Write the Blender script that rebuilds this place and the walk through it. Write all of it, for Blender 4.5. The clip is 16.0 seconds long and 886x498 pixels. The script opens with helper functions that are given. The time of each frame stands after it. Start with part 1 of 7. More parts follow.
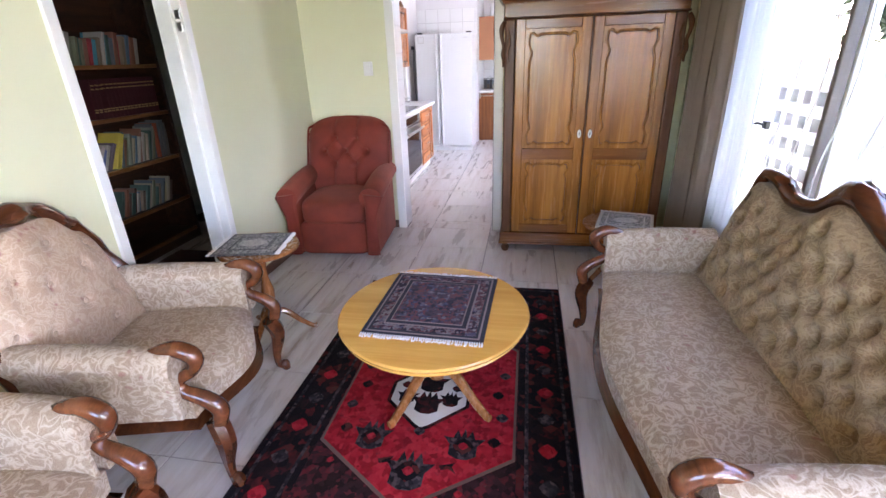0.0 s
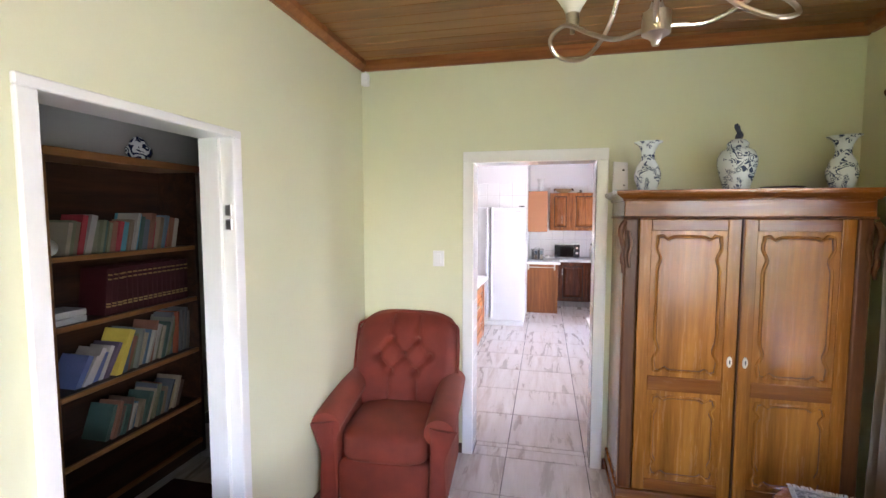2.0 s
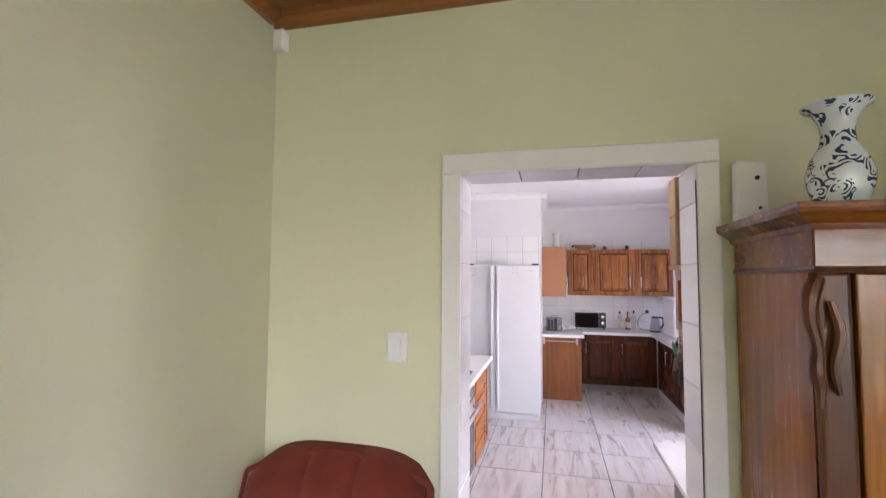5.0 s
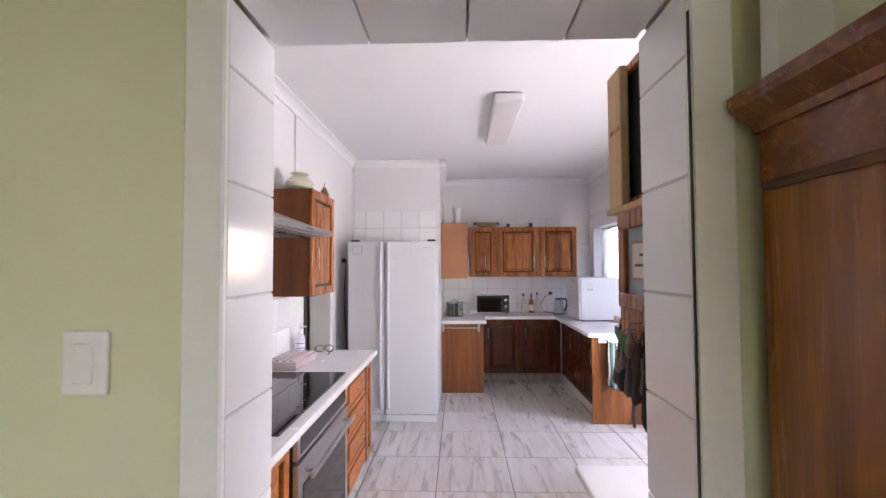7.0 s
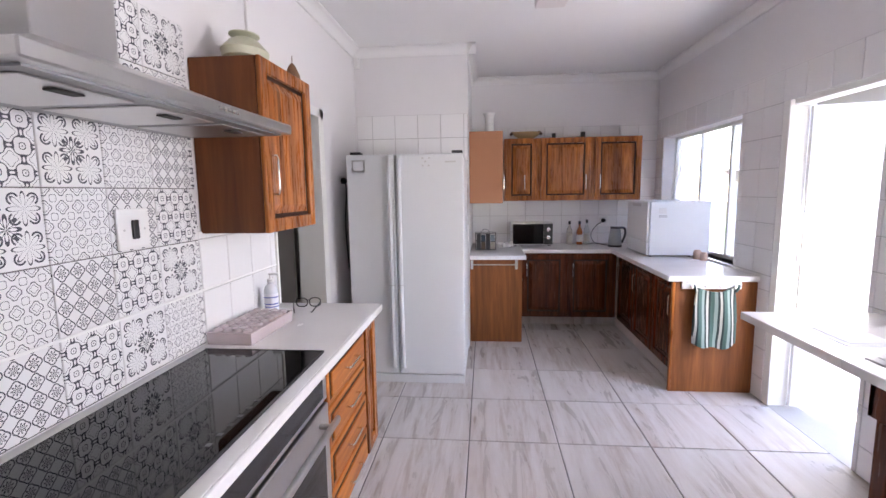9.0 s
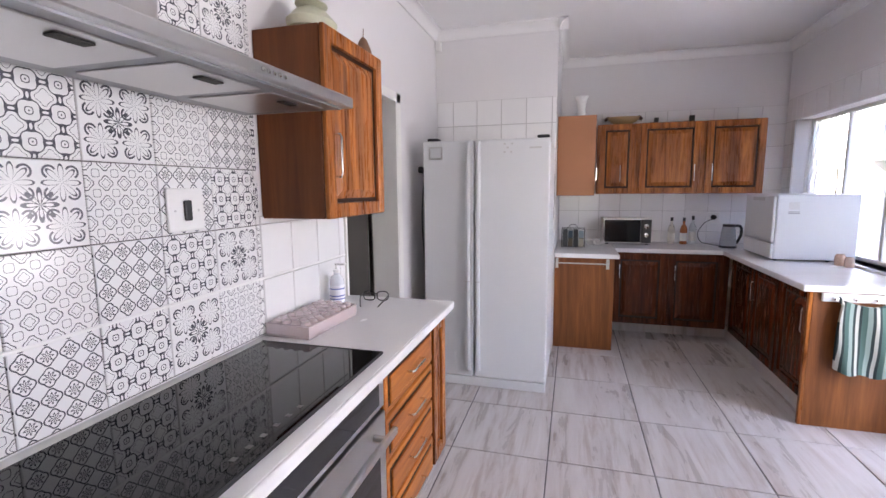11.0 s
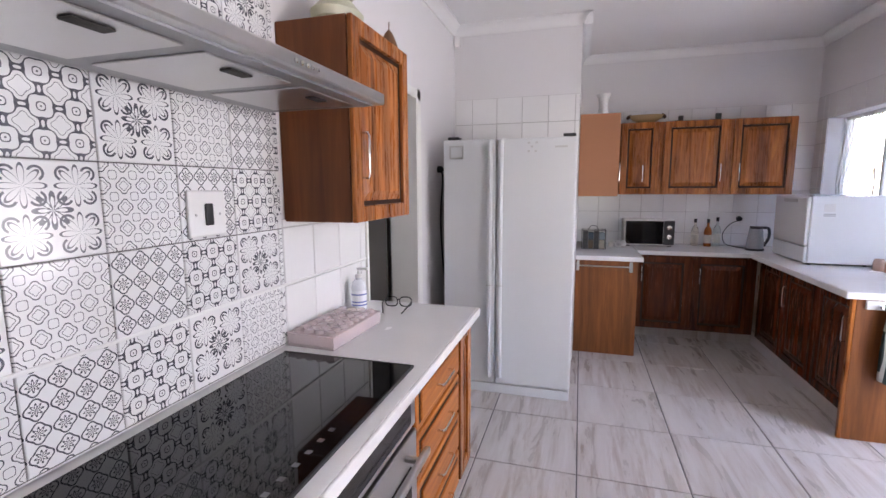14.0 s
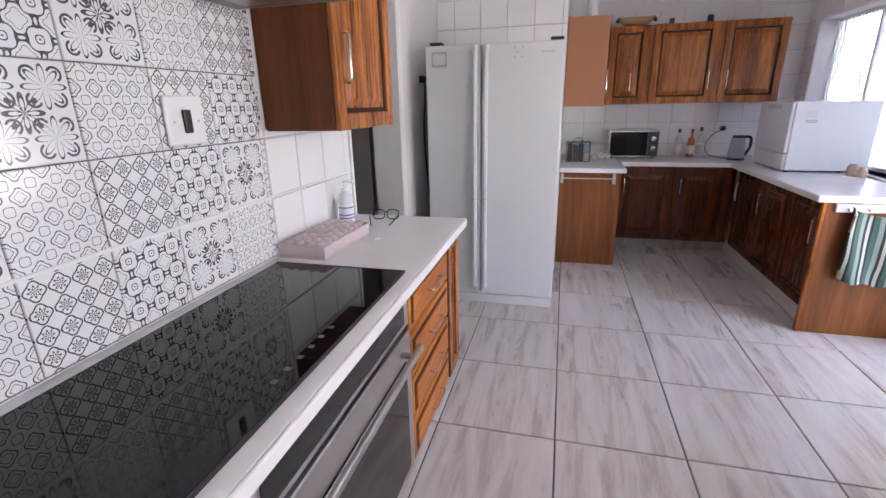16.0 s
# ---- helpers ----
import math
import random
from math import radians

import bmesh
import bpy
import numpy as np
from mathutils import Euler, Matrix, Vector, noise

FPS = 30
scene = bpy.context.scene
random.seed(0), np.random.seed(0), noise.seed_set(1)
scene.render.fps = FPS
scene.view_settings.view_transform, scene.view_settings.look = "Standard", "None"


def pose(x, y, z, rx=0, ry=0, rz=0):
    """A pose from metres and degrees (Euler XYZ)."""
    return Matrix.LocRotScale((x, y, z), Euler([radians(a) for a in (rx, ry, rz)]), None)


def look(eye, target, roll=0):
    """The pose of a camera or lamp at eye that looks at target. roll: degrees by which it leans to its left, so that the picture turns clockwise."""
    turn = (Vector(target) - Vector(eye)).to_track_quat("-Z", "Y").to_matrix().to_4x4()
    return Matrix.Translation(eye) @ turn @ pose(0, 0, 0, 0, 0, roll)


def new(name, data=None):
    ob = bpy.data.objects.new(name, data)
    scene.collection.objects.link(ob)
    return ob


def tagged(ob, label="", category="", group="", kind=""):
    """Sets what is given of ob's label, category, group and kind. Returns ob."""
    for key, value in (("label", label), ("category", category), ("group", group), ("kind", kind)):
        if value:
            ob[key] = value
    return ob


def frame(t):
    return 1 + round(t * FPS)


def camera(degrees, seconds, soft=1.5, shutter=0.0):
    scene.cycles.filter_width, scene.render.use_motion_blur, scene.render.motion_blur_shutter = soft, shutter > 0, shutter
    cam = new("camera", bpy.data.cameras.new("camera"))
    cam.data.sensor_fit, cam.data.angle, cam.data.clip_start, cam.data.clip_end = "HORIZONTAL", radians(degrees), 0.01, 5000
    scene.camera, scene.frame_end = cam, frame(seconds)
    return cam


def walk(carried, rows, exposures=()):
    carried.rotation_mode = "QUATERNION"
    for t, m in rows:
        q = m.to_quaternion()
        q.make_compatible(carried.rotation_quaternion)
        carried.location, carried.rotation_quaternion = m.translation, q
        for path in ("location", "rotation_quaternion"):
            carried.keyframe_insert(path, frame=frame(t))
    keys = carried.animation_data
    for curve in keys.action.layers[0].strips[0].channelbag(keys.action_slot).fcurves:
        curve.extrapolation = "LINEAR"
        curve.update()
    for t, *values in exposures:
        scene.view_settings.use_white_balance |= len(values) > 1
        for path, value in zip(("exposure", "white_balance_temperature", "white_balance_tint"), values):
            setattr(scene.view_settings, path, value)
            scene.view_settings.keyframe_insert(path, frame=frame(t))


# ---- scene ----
cam = camera(88.2, 16.0)
PATH = [
    (0, (0.767, -1.054, 1.438), (0.426, 0.761, 0.669), -2.0),
    (0.5, (0.675, -0.906, 1.467), (0.33, 1.005, 0.991), -1.1),
    (1, (0.46, -0.801, 1.533), (0.094, 1.155, 1.333), -0.2),
    (1.5, (0.318, -0.553, 1.621), (-0.081, 1.401, 1.463), 0.0),
    (2, (0.186, -0.256, 1.684), (-0.25, 1.69, 1.534), -0.0),
    (2.5, (0.001, -0.017, 1.733), (-0.569, 1.896, 1.606), -0.2),
    (3, (-0.068, 0.22, 1.739), (-0.592, 2.148, 1.631), -0.3),
    (5.3, (0.065, 1.327, 1.6), (-0.377, 3.273, 1.738), 0.4),
    (5.5, (0.081, 1.437, 1.577), (-0.296, 3.397, 1.713), 0.5),
    (6, (0.089, 1.74, 1.577), (-0.111, 3.725, 1.711), 0.1),
    (6.5, (0.103, 1.881, 1.571), (0.011, 3.877, 1.658), -0.1),
    (7, (0.11, 2.048, 1.544), (0.041, 4.045, 1.619), -0.3),
    (7.5, (0.09, 2.321, 1.513), (0.022, 4.319, 1.58), -0.2),
    (8, (0.06, 2.619, 1.516), (-0.013, 4.617, 1.518), -0.4),
    (8.5, (0.045, 2.904, 1.5), (-0.051, 4.892, 1.305), -0.8),
    (9, (0.041, 3.186, 1.512), (-0.142, 5.162, 1.262), -0.8),
    (9.5, (0.015, 3.26, 1.518), (-0.279, 5.222, 1.26), -0.9),
    (10, (0.014, 3.34, 1.504), (-0.417, 5.276, 1.245), -0.7),
    (10.2, (0.015, 3.392, 1.494), (-0.466, 5.316, 1.238), -0.7),
    (12.5, (0.076, 3.471, 1.439), (-0.488, 5.371, 1.17), -0.4),
    (13, (0.067, 3.483, 1.442), (-0.498, 5.383, 1.173), -0.3),
    (13.5, (-0.027, 3.53, 1.512), (-0.607, 5.425, 1.242), -0.3),
    (14, (-0.087, 3.528, 1.476), (-0.655, 5.426, 1.207), -0.3),
    (14.5, (-0.095, 3.483, 1.459), (-0.668, 5.379, 1.183), -0.3),
    (15, (-0.092, 3.503, 1.441), (-0.607, 5.406, 1.103), -0.5),
    (15.5, (-0.104, 3.496, 1.438), (-0.599, 5.378, 0.975), -1.0),
    (16, (-0.097, 3.497, 1.433), (-0.579, 5.341, 0.828), -1.2),
]
walk(cam, [(t, look(eye, target, roll)) for t, eye, target, roll in PATH], [(0.0, 5.1, 6350, 26), (0.5, 5.35, 6400, 26), (1.0, 5.4, 6500, 26), (3.0, 5.12, 6650, 28), (5.5, 4.7, 6750, 28), (6.0, 4.58, 6800, 27), (7.0, 4.42, 6850, 26), (8.5, 4.3, 6750, 24), (14.0, 4.15, 6750, 24), (16.0, 4.1, 6750, 24)])

# ---- world, sun, exposure ----
world = bpy.data.worlds.new("sky")
scene.world = world
world.use_nodes = True
wn = world.node_tree.nodes
sky = wn.new("ShaderNodeTexSky")
sky.sky_type = "NISHITA"
sky.sun_disc = False
sky.sun_elevation, sky.sun_rotation = radians(60), radians(10)
world.node_tree.links.new(sky.outputs["Color"], wn["Background"].inputs["Color"])
wn["Background"].inputs["Strength"].default_value = 0.15

sun = new("sun", bpy.data.lights.new("sun", "SUN"))
sun.data.energy, sun.data.angle, sun.data.color = 2.2, radians(0.5), (1.0, 0.95, 0.88)
sun.matrix_world = look((1.0, 9.0, 16.0), (0.0, 0.0, 0.0))


def window_light(name, x, y0, y1, z0, z1, watts, color=(0.93, 0.97, 1.0)):
    """Sky light that falls in through an opening of the wall at x, towards -x."""
    lamp = new(name, bpy.data.lights.new(name, "AREA"))
    lamp.data.shape, lamp.data.size, lamp.data.size_y = "RECTANGLE", z1 - z0, y1 - y0
    lamp.data.energy, lamp.data.color = watts, color
    lamp.matrix_world = look((x, (y0 + y1) / 2, (z0 + z1) / 2), (x - 1, (y0 + y1) / 2, (z0 + z1) / 2))
    return lamp


window_light("living_window_light", 2.09, -2.85, -1.0, 0.52, 1.96, 2.4)
window_light("sink_window_light", 2.17, 3.76, 5.04, 1.09, 2.01, 2.3)
window_light("back_door_light", 2.17, 5.68, 6.34, 0.05, 2.04, 2.7)


# ---- small builders ----
def thing(name, label, category, m=None, group="", kind=""):
    ob = tagged(new(name), label, category, group, kind)
    ob.empty_display_size = 0.05
    if m is not None:
        ob.matrix_world = m
    return ob


def link_mesh(name, bm, materials, parent=None, label="", smooth=False, m=None):
    me = bpy.data.meshes.new(name)
    bmesh.ops.recalc_face_normals(bm, faces=bm.faces)
    if smooth:
        for f in bm.faces:
            f.smooth = True
    bm.to_mesh(me)
    bm.free()
    for mt in materials if isinstance(materials, (list, tuple)) else [materials]:
        me.materials.append(mt)
    if smooth:
        me.set_sharp_from_angle(angle=radians(40))
    ob = new(name, me)
    if parent is not None:
        ob.parent = parent
    if label:
        ob["label"] = label
    if m is not None:
        ob.matrix_basis = m
    return ob


def part(name, bm, material, parent, label="", smooth=False, m=None):
    return link_mesh(name, bm, material, parent, label, smooth, m)


def solid(name, bm, material, label, category, smooth=False, m=None, group="", kind=""):
    """A thing that is one mesh."""
    return tagged(link_mesh(name, bm, material, None, "", smooth, m), label, category, group, kind)


def setting(name, bm, material, label="", category="", smooth=False):
    return tagged(link_mesh(name, bm, material, None, "", smooth), label, category, "", "structure")


def join(*bms):
    """All the meshes in one."""
    out = bms[0]
    for b in bms[1:]:
        me = bpy.data.meshes.new("tmp")
        b.to_mesh(me)
        b.free()
        out.from_mesh(me)
        bpy.data.meshes.remove(me)
    return out


def box(x0, y0, z0, x1, y1, z1, bevel=0.0, seg=2):
    bm = bmesh.new()
    bmesh.ops.create_cube(bm, size=1.0)
    for v in bm.verts:
        v.co = Vector(((x0 + x1) / 2 + v.co.x * (x1 - x0), (y0 + y1) / 2 + v.co.y * (y1 - y0), (z0 + z1) / 2 + v.co.z * (z1 - z0)))
    if bevel > 0:
        bmesh.ops.bevel(bm, geom=bm.edges[:], offset=bevel, segments=seg, profile=0.5, affect="EDGES")
    return bm


def moved(bm, m):
    bmesh.ops.transform(bm, matrix=m, verts=bm.verts)
    return bm


def lathe(profile, seg=24, sx=1.0, sy=1.0):
    bm = bmesh.new()
    rings = []
    for r, z in profile:
        if r < 1e-5:
            rings.append([bm.verts.new((0, 0, z))])
        else:
            rings.append([bm.verts.new((sx * r * math.cos(2 * math.pi * i / seg), sy * r * math.sin(2 * math.pi * i / seg), z)) for i in range(seg)])
    for a, b in zip(rings, rings[1:]):
        for i in range(seg):
            j = (i + 1) % seg
            if len(a) == 1 and len(b) > 1:
                bm.faces.new((a[0], b[i], b[j]))
            elif len(b) == 1 and len(a) > 1:
                bm.faces.new((a[i], a[j], b[0]))
            elif len(a) > 1:
                bm.faces.new((a[i], a[j], b[j], b[i]))
    for ring in (rings[0], rings[-1]):
        if len(ring) > 2:
            bm.faces.new(ring)
    return bm


def smooth_line(points, steps=6):
    """A Catmull-Rom line through the points (tuples of any length)."""
    p = [np.array(q, float) for q in points]
    p = [2 * p[0] - p[1]] + p + [2 * p[-1] - p[-2]]
    out = []
    for a, b, c, d in zip(p, p[1:], p[2:], p[3:]):
        for k in range(steps):
            t = k / steps
            out.append(0.5 * (2 * b + (c - a) * t + (2 * a - 5 * b + 4 * c - d) * t * t + (3 * b - a - 3 * c + d) * t ** 3))
    return out + [p[-2]]


def tube(points, radius=0.01, seg=8, flat=1.0, steps=0):
    """A rod along the points; a fourth number of a point is its own radius. flat squeezes it upright."""
    if steps:
        points = smooth_line(points, steps)
    bm = bmesh.new()
    pts = [Vector([float(c) for c in tuple(q)[:3]]) for q in points]
    rad = [float(q[3]) if len(q) > 3 else radius for q in points]
    rings = []
    side = None
    for i, q in enumerate(pts):
        ahead = (pts[min(i + 1, len(pts) - 1)] - pts[max(i - 1, 0)]).normalized()
        ref = Vector((0, 0, 1)) if abs(ahead.z) < 0.95 else Vector((0, 1, 0))
        if side is None:
            side = ahead.cross(ref).normalized()
        side = (side - ahead * side.dot(ahead)).normalized()
        up = side.cross(ahead)
        rings.append([bm.verts.new(q + rad[i] * (side * math.cos(2 * math.pi * k / seg) + flat * up * math.sin(2 * math.pi * k / seg))) for k in range(seg)])
    for a, b in zip(rings, rings[1:]):
        for k in range(seg):
            bm.faces.new((a[k], a[(k + 1) % seg], b[(k + 1) % seg], b[k]))
    bm.faces.new(rings[0])
    bm.faces.new(rings[-1])
    return bm


def slab(nu, nv, front, back):
    """A closed skin: front(u, v) and back(u, v) give places, joined round the edge."""
    bm = bmesh.new()
    grids = []
    for fn in (front, back):
        grids.append([[bm.verts.new(fn(i / nu, j / nv)) for j in range(nv + 1)] for i in range(nu + 1)])
    for n, g in enumerate(grids):
        for i in range(nu):
            for j in range(nv):
                q = (g[i][j], g[i + 1][j], g[i + 1][j + 1], g[i][j + 1])
                bm.faces.new(q if n == 0 else q[::-1])
    a, b = grids
    rim = [(i, 0) for i in range(nu)] + [(nu, j) for j in range(nv)] + [(i, nv) for i in range(nu, 0, -1)] + [(0, j) for j in range(nv, 0, -1)]
    for (i, j), (k, l) in zip(rim, rim[1:] + rim[:1]):
        bm.faces.new((a[i][j], b[i][j], b[k][l], a[k][l]))
    return bm


def prism(outline, depth, axis="z"):
    """An outline of (a, b) points, thickened along the axis from 0 to depth."""
    bm = bmesh.new()

    def place(a, b, d):
        return {"z": (a, b, d), "y": (a, d, b), "x": (d, a, b)}[axis]
    low = [bm.verts.new(place(a, b, 0)) for a, b in outline]
    top = [bm.verts.new(place(a, b, depth)) for a, b in outline]
    bm.faces.new(low)
    bm.faces.new(top)
    n = len(low)
    for i in range(n):
        bm.faces.new((low[i], low[(i + 1) % n], top[(i + 1) % n], top[i]))
    return bm


def cushion(x0, y0, z0, x1, y1, z1, power=5.0, n=14, crown=0.0):
    """A stuffed block: a box rounded towards a super-ellipsoid, domed by crown."""
    bm = bmesh.new()
    bmesh.ops.create_cube(bm, size=2.0)
    bmesh.ops.subdivide_edges(bm, edges=bm.edges[:], cuts=n, use_grid_fill=True)
    for v in bm.verts:
        c = v.co.copy()
        k = (abs(c.x) ** power + abs(c.y) ** power + abs(c.z) ** power) ** (-1 / power)
        c *= k
        dome = crown * (1 - c.x * c.x) * (1 - c.y * c.y) if c.z > 0 else 0
        v.co = Vector(((x0 + x1) / 2 + c.x * (x1 - x0) / 2, (y0 + y1) / 2 + c.y * (y1 - y0) / 2, (z0 + z1) / 2 + c.z * (z1 - z0) / 2 + dome))
    return bm

# ---- materials ----
class Nodes:
    """Short hand for a node material."""

    def __init__(self, name, rough=0.5, metal=0.0):
        self.m = bpy.data.materials.new(name)
        self.m.use_nodes = True
        self.t = self.m.node_tree
        self.b = self.t.nodes["Principled BSDF"]
        self.b.inputs["Roughness"].default_value = rough
        self.b.inputs["Metallic"].default_value = metal

    def set(self, socket, value):
        if hasattr(value, "is_output"):
            self.t.links.new(value, socket)
        else:
            socket.default_value = value

    def node(self, kind, **values):
        n = self.t.nodes.new(kind)
        for k, v in values.items():
            self.set(n.inputs[k.replace("_", " ")], v)
        return n

    def math(self, op, a, b=0.0, clamp=False):
        n = self.t.nodes.new("ShaderNodeMath")
        n.operation, n.use_clamp = op, clamp
        self.set(n.inputs[0], a)
        self.set(n.inputs[1], b)
        return n.outputs[0]

    def coords(self, scale=(1, 1, 1), shift=None, spin=0.0):
        c = self.t.nodes.new("ShaderNodeTexCoord").outputs["Object"]
        mp = self.t.nodes.new("ShaderNodeMapping")
        mp.inputs["Scale"].default_value = scale
        mp.inputs["Rotation"].default_value[2] = spin
        self.t.links.new(c, mp.inputs["Vector"])
        if shift is not None:
            self.set(mp.inputs["Location"], shift)
        return mp.outputs[0]

    def noise(self, vector, scale, detail=4.0, rough=0.55, distort=0.0):
        n = self.node("ShaderNodeTexNoise", Vector=vector, Scale=scale, Detail=detail, Roughness=rough, Distortion=distort)
        return n.outputs["Fac"]

    def ramp(self, fac, *stops):
        n = self.t.nodes.new("ShaderNodeValToRGB")
        self.set(n.inputs[0], fac)
        e = n.color_ramp.elements
        while len(e) < len(stops):
            e.new(0.5)
        for el, (p, c) in zip(e, stops):
            el.position, el.color = p, (*c, 1) if len(c) == 3 else c
        return n.outputs[0]

    def mix(self, fac, a, b, how="MIX"):
        n = self.t.nodes.new("ShaderNodeMix")
        n.data_type, n.blend_type = "RGBA", how
        self.set(n.inputs[0], fac)
        self.set(n.inputs[6], (*a, 1) if isinstance(a, tuple) and len(a) == 3 else a)
        self.set(n.inputs[7], (*b, 1) if isinstance(b, tuple) and len(b) == 3 else b)
        return n.outputs[2]

    def random(self):
        return self.t.nodes.new("ShaderNodeObjectInfo").outputs["Random"]

    def island(self):
        return self.t.nodes.new("ShaderNodeNewGeometry").outputs["Random Per Island"]

    def color(self, c):
        self.set(self.b.inputs["Base Color"], (*c, 1) if isinstance(c, tuple) and len(c) == 3 else c)
        return self

    def rough(self, r):
        self.set(self.b.inputs["Roughness"], r)
        return self

    def bump(self, height, strength=0.2, distance=0.01):
        n = self.node("ShaderNodeBump", Height=height, Strength=strength, Distance=distance)
        self.set(self.b.inputs["Normal"], n.outputs[0])
        return self


def plain(name, c, rough=0.5, metal=0.0, var=0.12, scale=3.0, fine=60.0, bump=0.0):
    """One colour with slow blotches and a fine grain."""
    s = Nodes(name, rough, metal)
    v = s.coords()
    a = s.noise(v, scale, 3.0)
    b = s.noise(v, fine, 3.0)
    f = s.math("ADD", s.math("MULTIPLY", a, 0.65), s.math("MULTIPLY", b, 0.35))
    lo, hi = tuple(max(0, k * (1 - var)) for k in c), tuple(min(1, k * (1 + var)) for k in c)
    s.color(s.ramp(f, (0.3, lo), (0.7, hi)))
    s.rough(s.math("ADD", rough - 0.06, s.math("MULTIPLY", a, 0.12)))
    if bump:
        s.bump(b, bump, 0.004)
    return s.m


def timber(name, dark, light, axis="z", rough=0.35, scale=1.0, coat=0.0, by_object=False):
    """Wood with its grain along the axis."""
    s = Nodes(name, rough)
    k = {"x": (0.6, 9, 9), "y": (9, 0.6, 9), "z": (9, 9, 0.6)}[axis]
    shift = None
    if by_object:
        cx = s.node("ShaderNodeCombineXYZ", X=s.math("MULTIPLY", s.random(), 37.0), Y=s.math("MULTIPLY", s.random(), 91.0), Z=s.math("MULTIPLY", s.random(), 53.0))
        shift = cx.outputs[0]
    v = s.coords(tuple(q * scale for q in k), shift)
    a = s.noise(v, 1.3, 5.0, 0.6, 1.2)
    b = s.noise(v, 7.0, 4.0, 0.7, 0.4)
    f = s.math("ADD", s.math("MULTIPLY", a, 0.7), s.math("MULTIPLY", b, 0.3))
    mid = tuple((p + q) / 2 for p, q in zip(dark, light))
    s.color(s.ramp(f, (0.34, dark), (0.5, mid), (0.63, light)))
    s.rough(s.math("ADD", rough - 0.05, s.math("MULTIPLY", b, 0.14)))
    s.bump(b, 0.12, 0.003)
    s.b.inputs["Specular IOR Level"].default_value = 0.32
    s.b.inputs["Coat Weight"].default_value = coat
    s.b.inputs["Coat Roughness"].default_value = 0.12
    return s.m


M = {}
M["cream"] = plain("cream_wall_paint", (0.68, 0.675, 0.46), 0.62, var=0.03, scale=1.2, fine=220, bump=0.05)
M["hall_paint"] = plain("hall_wall_paint", (0.66, 0.66, 0.60), 0.6, var=0.03, scale=1.2, fine=200, bump=0.05)
M["kitchen_paint"] = plain("kitchen_wall_paint", (0.76, 0.74, 0.74), 0.6, var=0.02, scale=1.2, fine=220, bump=0.05)
M["white_paint"] = plain("white_ceiling_paint", (0.82, 0.81, 0.80), 0.6, var=0.015, scale=1.0, fine=200)
M["gloss_white"] = plain("white_gloss_paint", (0.80, 0.79, 0.75), 0.32, var=0.03, scale=5, fine=120)
M["dark_base"] = timber("dark_skirting_wood", (0.06, 0.03, 0.02), (0.14, 0.07, 0.04), "x")
M["grout"] = plain("grey_grout", (0.13, 0.122, 0.118), 0.85, var=0.15, fine=300)
M["wall_grout"] = plain("light_grey_grout", (0.52, 0.50, 0.49), 0.85, var=0.1, fine=300)
M["steel"] = plain("brushed_steel", (0.60, 0.59, 0.58), 0.30, 1.0, var=0.02, scale=1.5, fine=180)
M["chrome"] = plain("satin_chrome", (0.75, 0.74, 0.72), 0.16, 1.0, var=0.03)
M["black"] = plain("black_plastic", (0.018, 0.018, 0.02), 0.35, var=0.2)
M["dark"] = plain("dark_interior", (0.03, 0.025, 0.022), 0.7, var=0.2)
M["white_plastic"] = plain("white_plastic", (0.80, 0.79, 0.77), 0.3, var=0.02)
M["appliance"] = plain("white_appliance_enamel", (0.72, 0.73, 0.74), 0.32, var=0.0, fine=400, bump=0.0)
M["counter"] = plain("white_laminate_worktop", (0.80, 0.79, 0.78), 0.25, var=0.03, fine=260)
# Near-black wood: dark stain and the shade of grooves in one colour.
M["kwood_groove"] = timber("shaded_groove_wood", (0.020, 0.006, 0.003), (0.045, 0.014, 0.006), "z", 0.5)
M["kwood"] = timber("oiled_kitchen_wood", (0.105, 0.024, 0.006), (0.50, 0.165, 0.034), "z", 0.26, 1.1, by_object=True)
M["kwood_dark"] = timber("dark_kitchen_wood", (0.036, 0.008, 0.003), (0.165, 0.042, 0.013), "z", 0.24, 1.1, by_object=True)
M["kwood_orange"] = timber("orange_drawer_wood", (0.24, 0.060, 0.010), (0.58, 0.200, 0.038), "y", 0.38, 1.1, by_object=True)
M["kpanel"] = timber("veneered_end_panel", (0.14, 0.042, 0.011), (0.31, 0.105, 0.028), "z", 0.42, 0.9)
M["tanpanel"] = plain("tan_board", (0.38, 0.16, 0.075), 0.5, var=0.04, fine=200)
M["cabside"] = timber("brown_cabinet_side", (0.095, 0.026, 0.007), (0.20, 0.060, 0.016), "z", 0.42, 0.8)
M["pine"] = timber("pale_pine", (0.44, 0.27, 0.12), (0.58, 0.39, 0.20), "z", 0.5)
M["wardrobe"] = timber("honey_oak", (0.15, 0.046, 0.006), (0.40, 0.155, 0.024), "z", 0.24, 0.8, 0.25)
M["wardrobe_x"] = timber("honey_oak_rail", (0.12, 0.035, 0.006), (0.27, 0.090, 0.016), "x", 0.24, 0.8, 0.25)
M["wardrobe_dark"] = timber("dark_oak_carving", (0.060, 0.019, 0.006), (0.15, 0.052, 0.014), "z", 0.36)
M["bookcase"] = timber("dark_bookcase_wood", (0.016, 0.006, 0.003), (0.060, 0.022, 0.009), "y", 0.5)
M["shelf_edge"] = timber("shelf_edge_wood", (0.17, 0.070, 0.022), (0.36, 0.165, 0.06), "y", 0.35)
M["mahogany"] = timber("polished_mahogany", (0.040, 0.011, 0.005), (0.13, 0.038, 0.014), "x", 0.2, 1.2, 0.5)
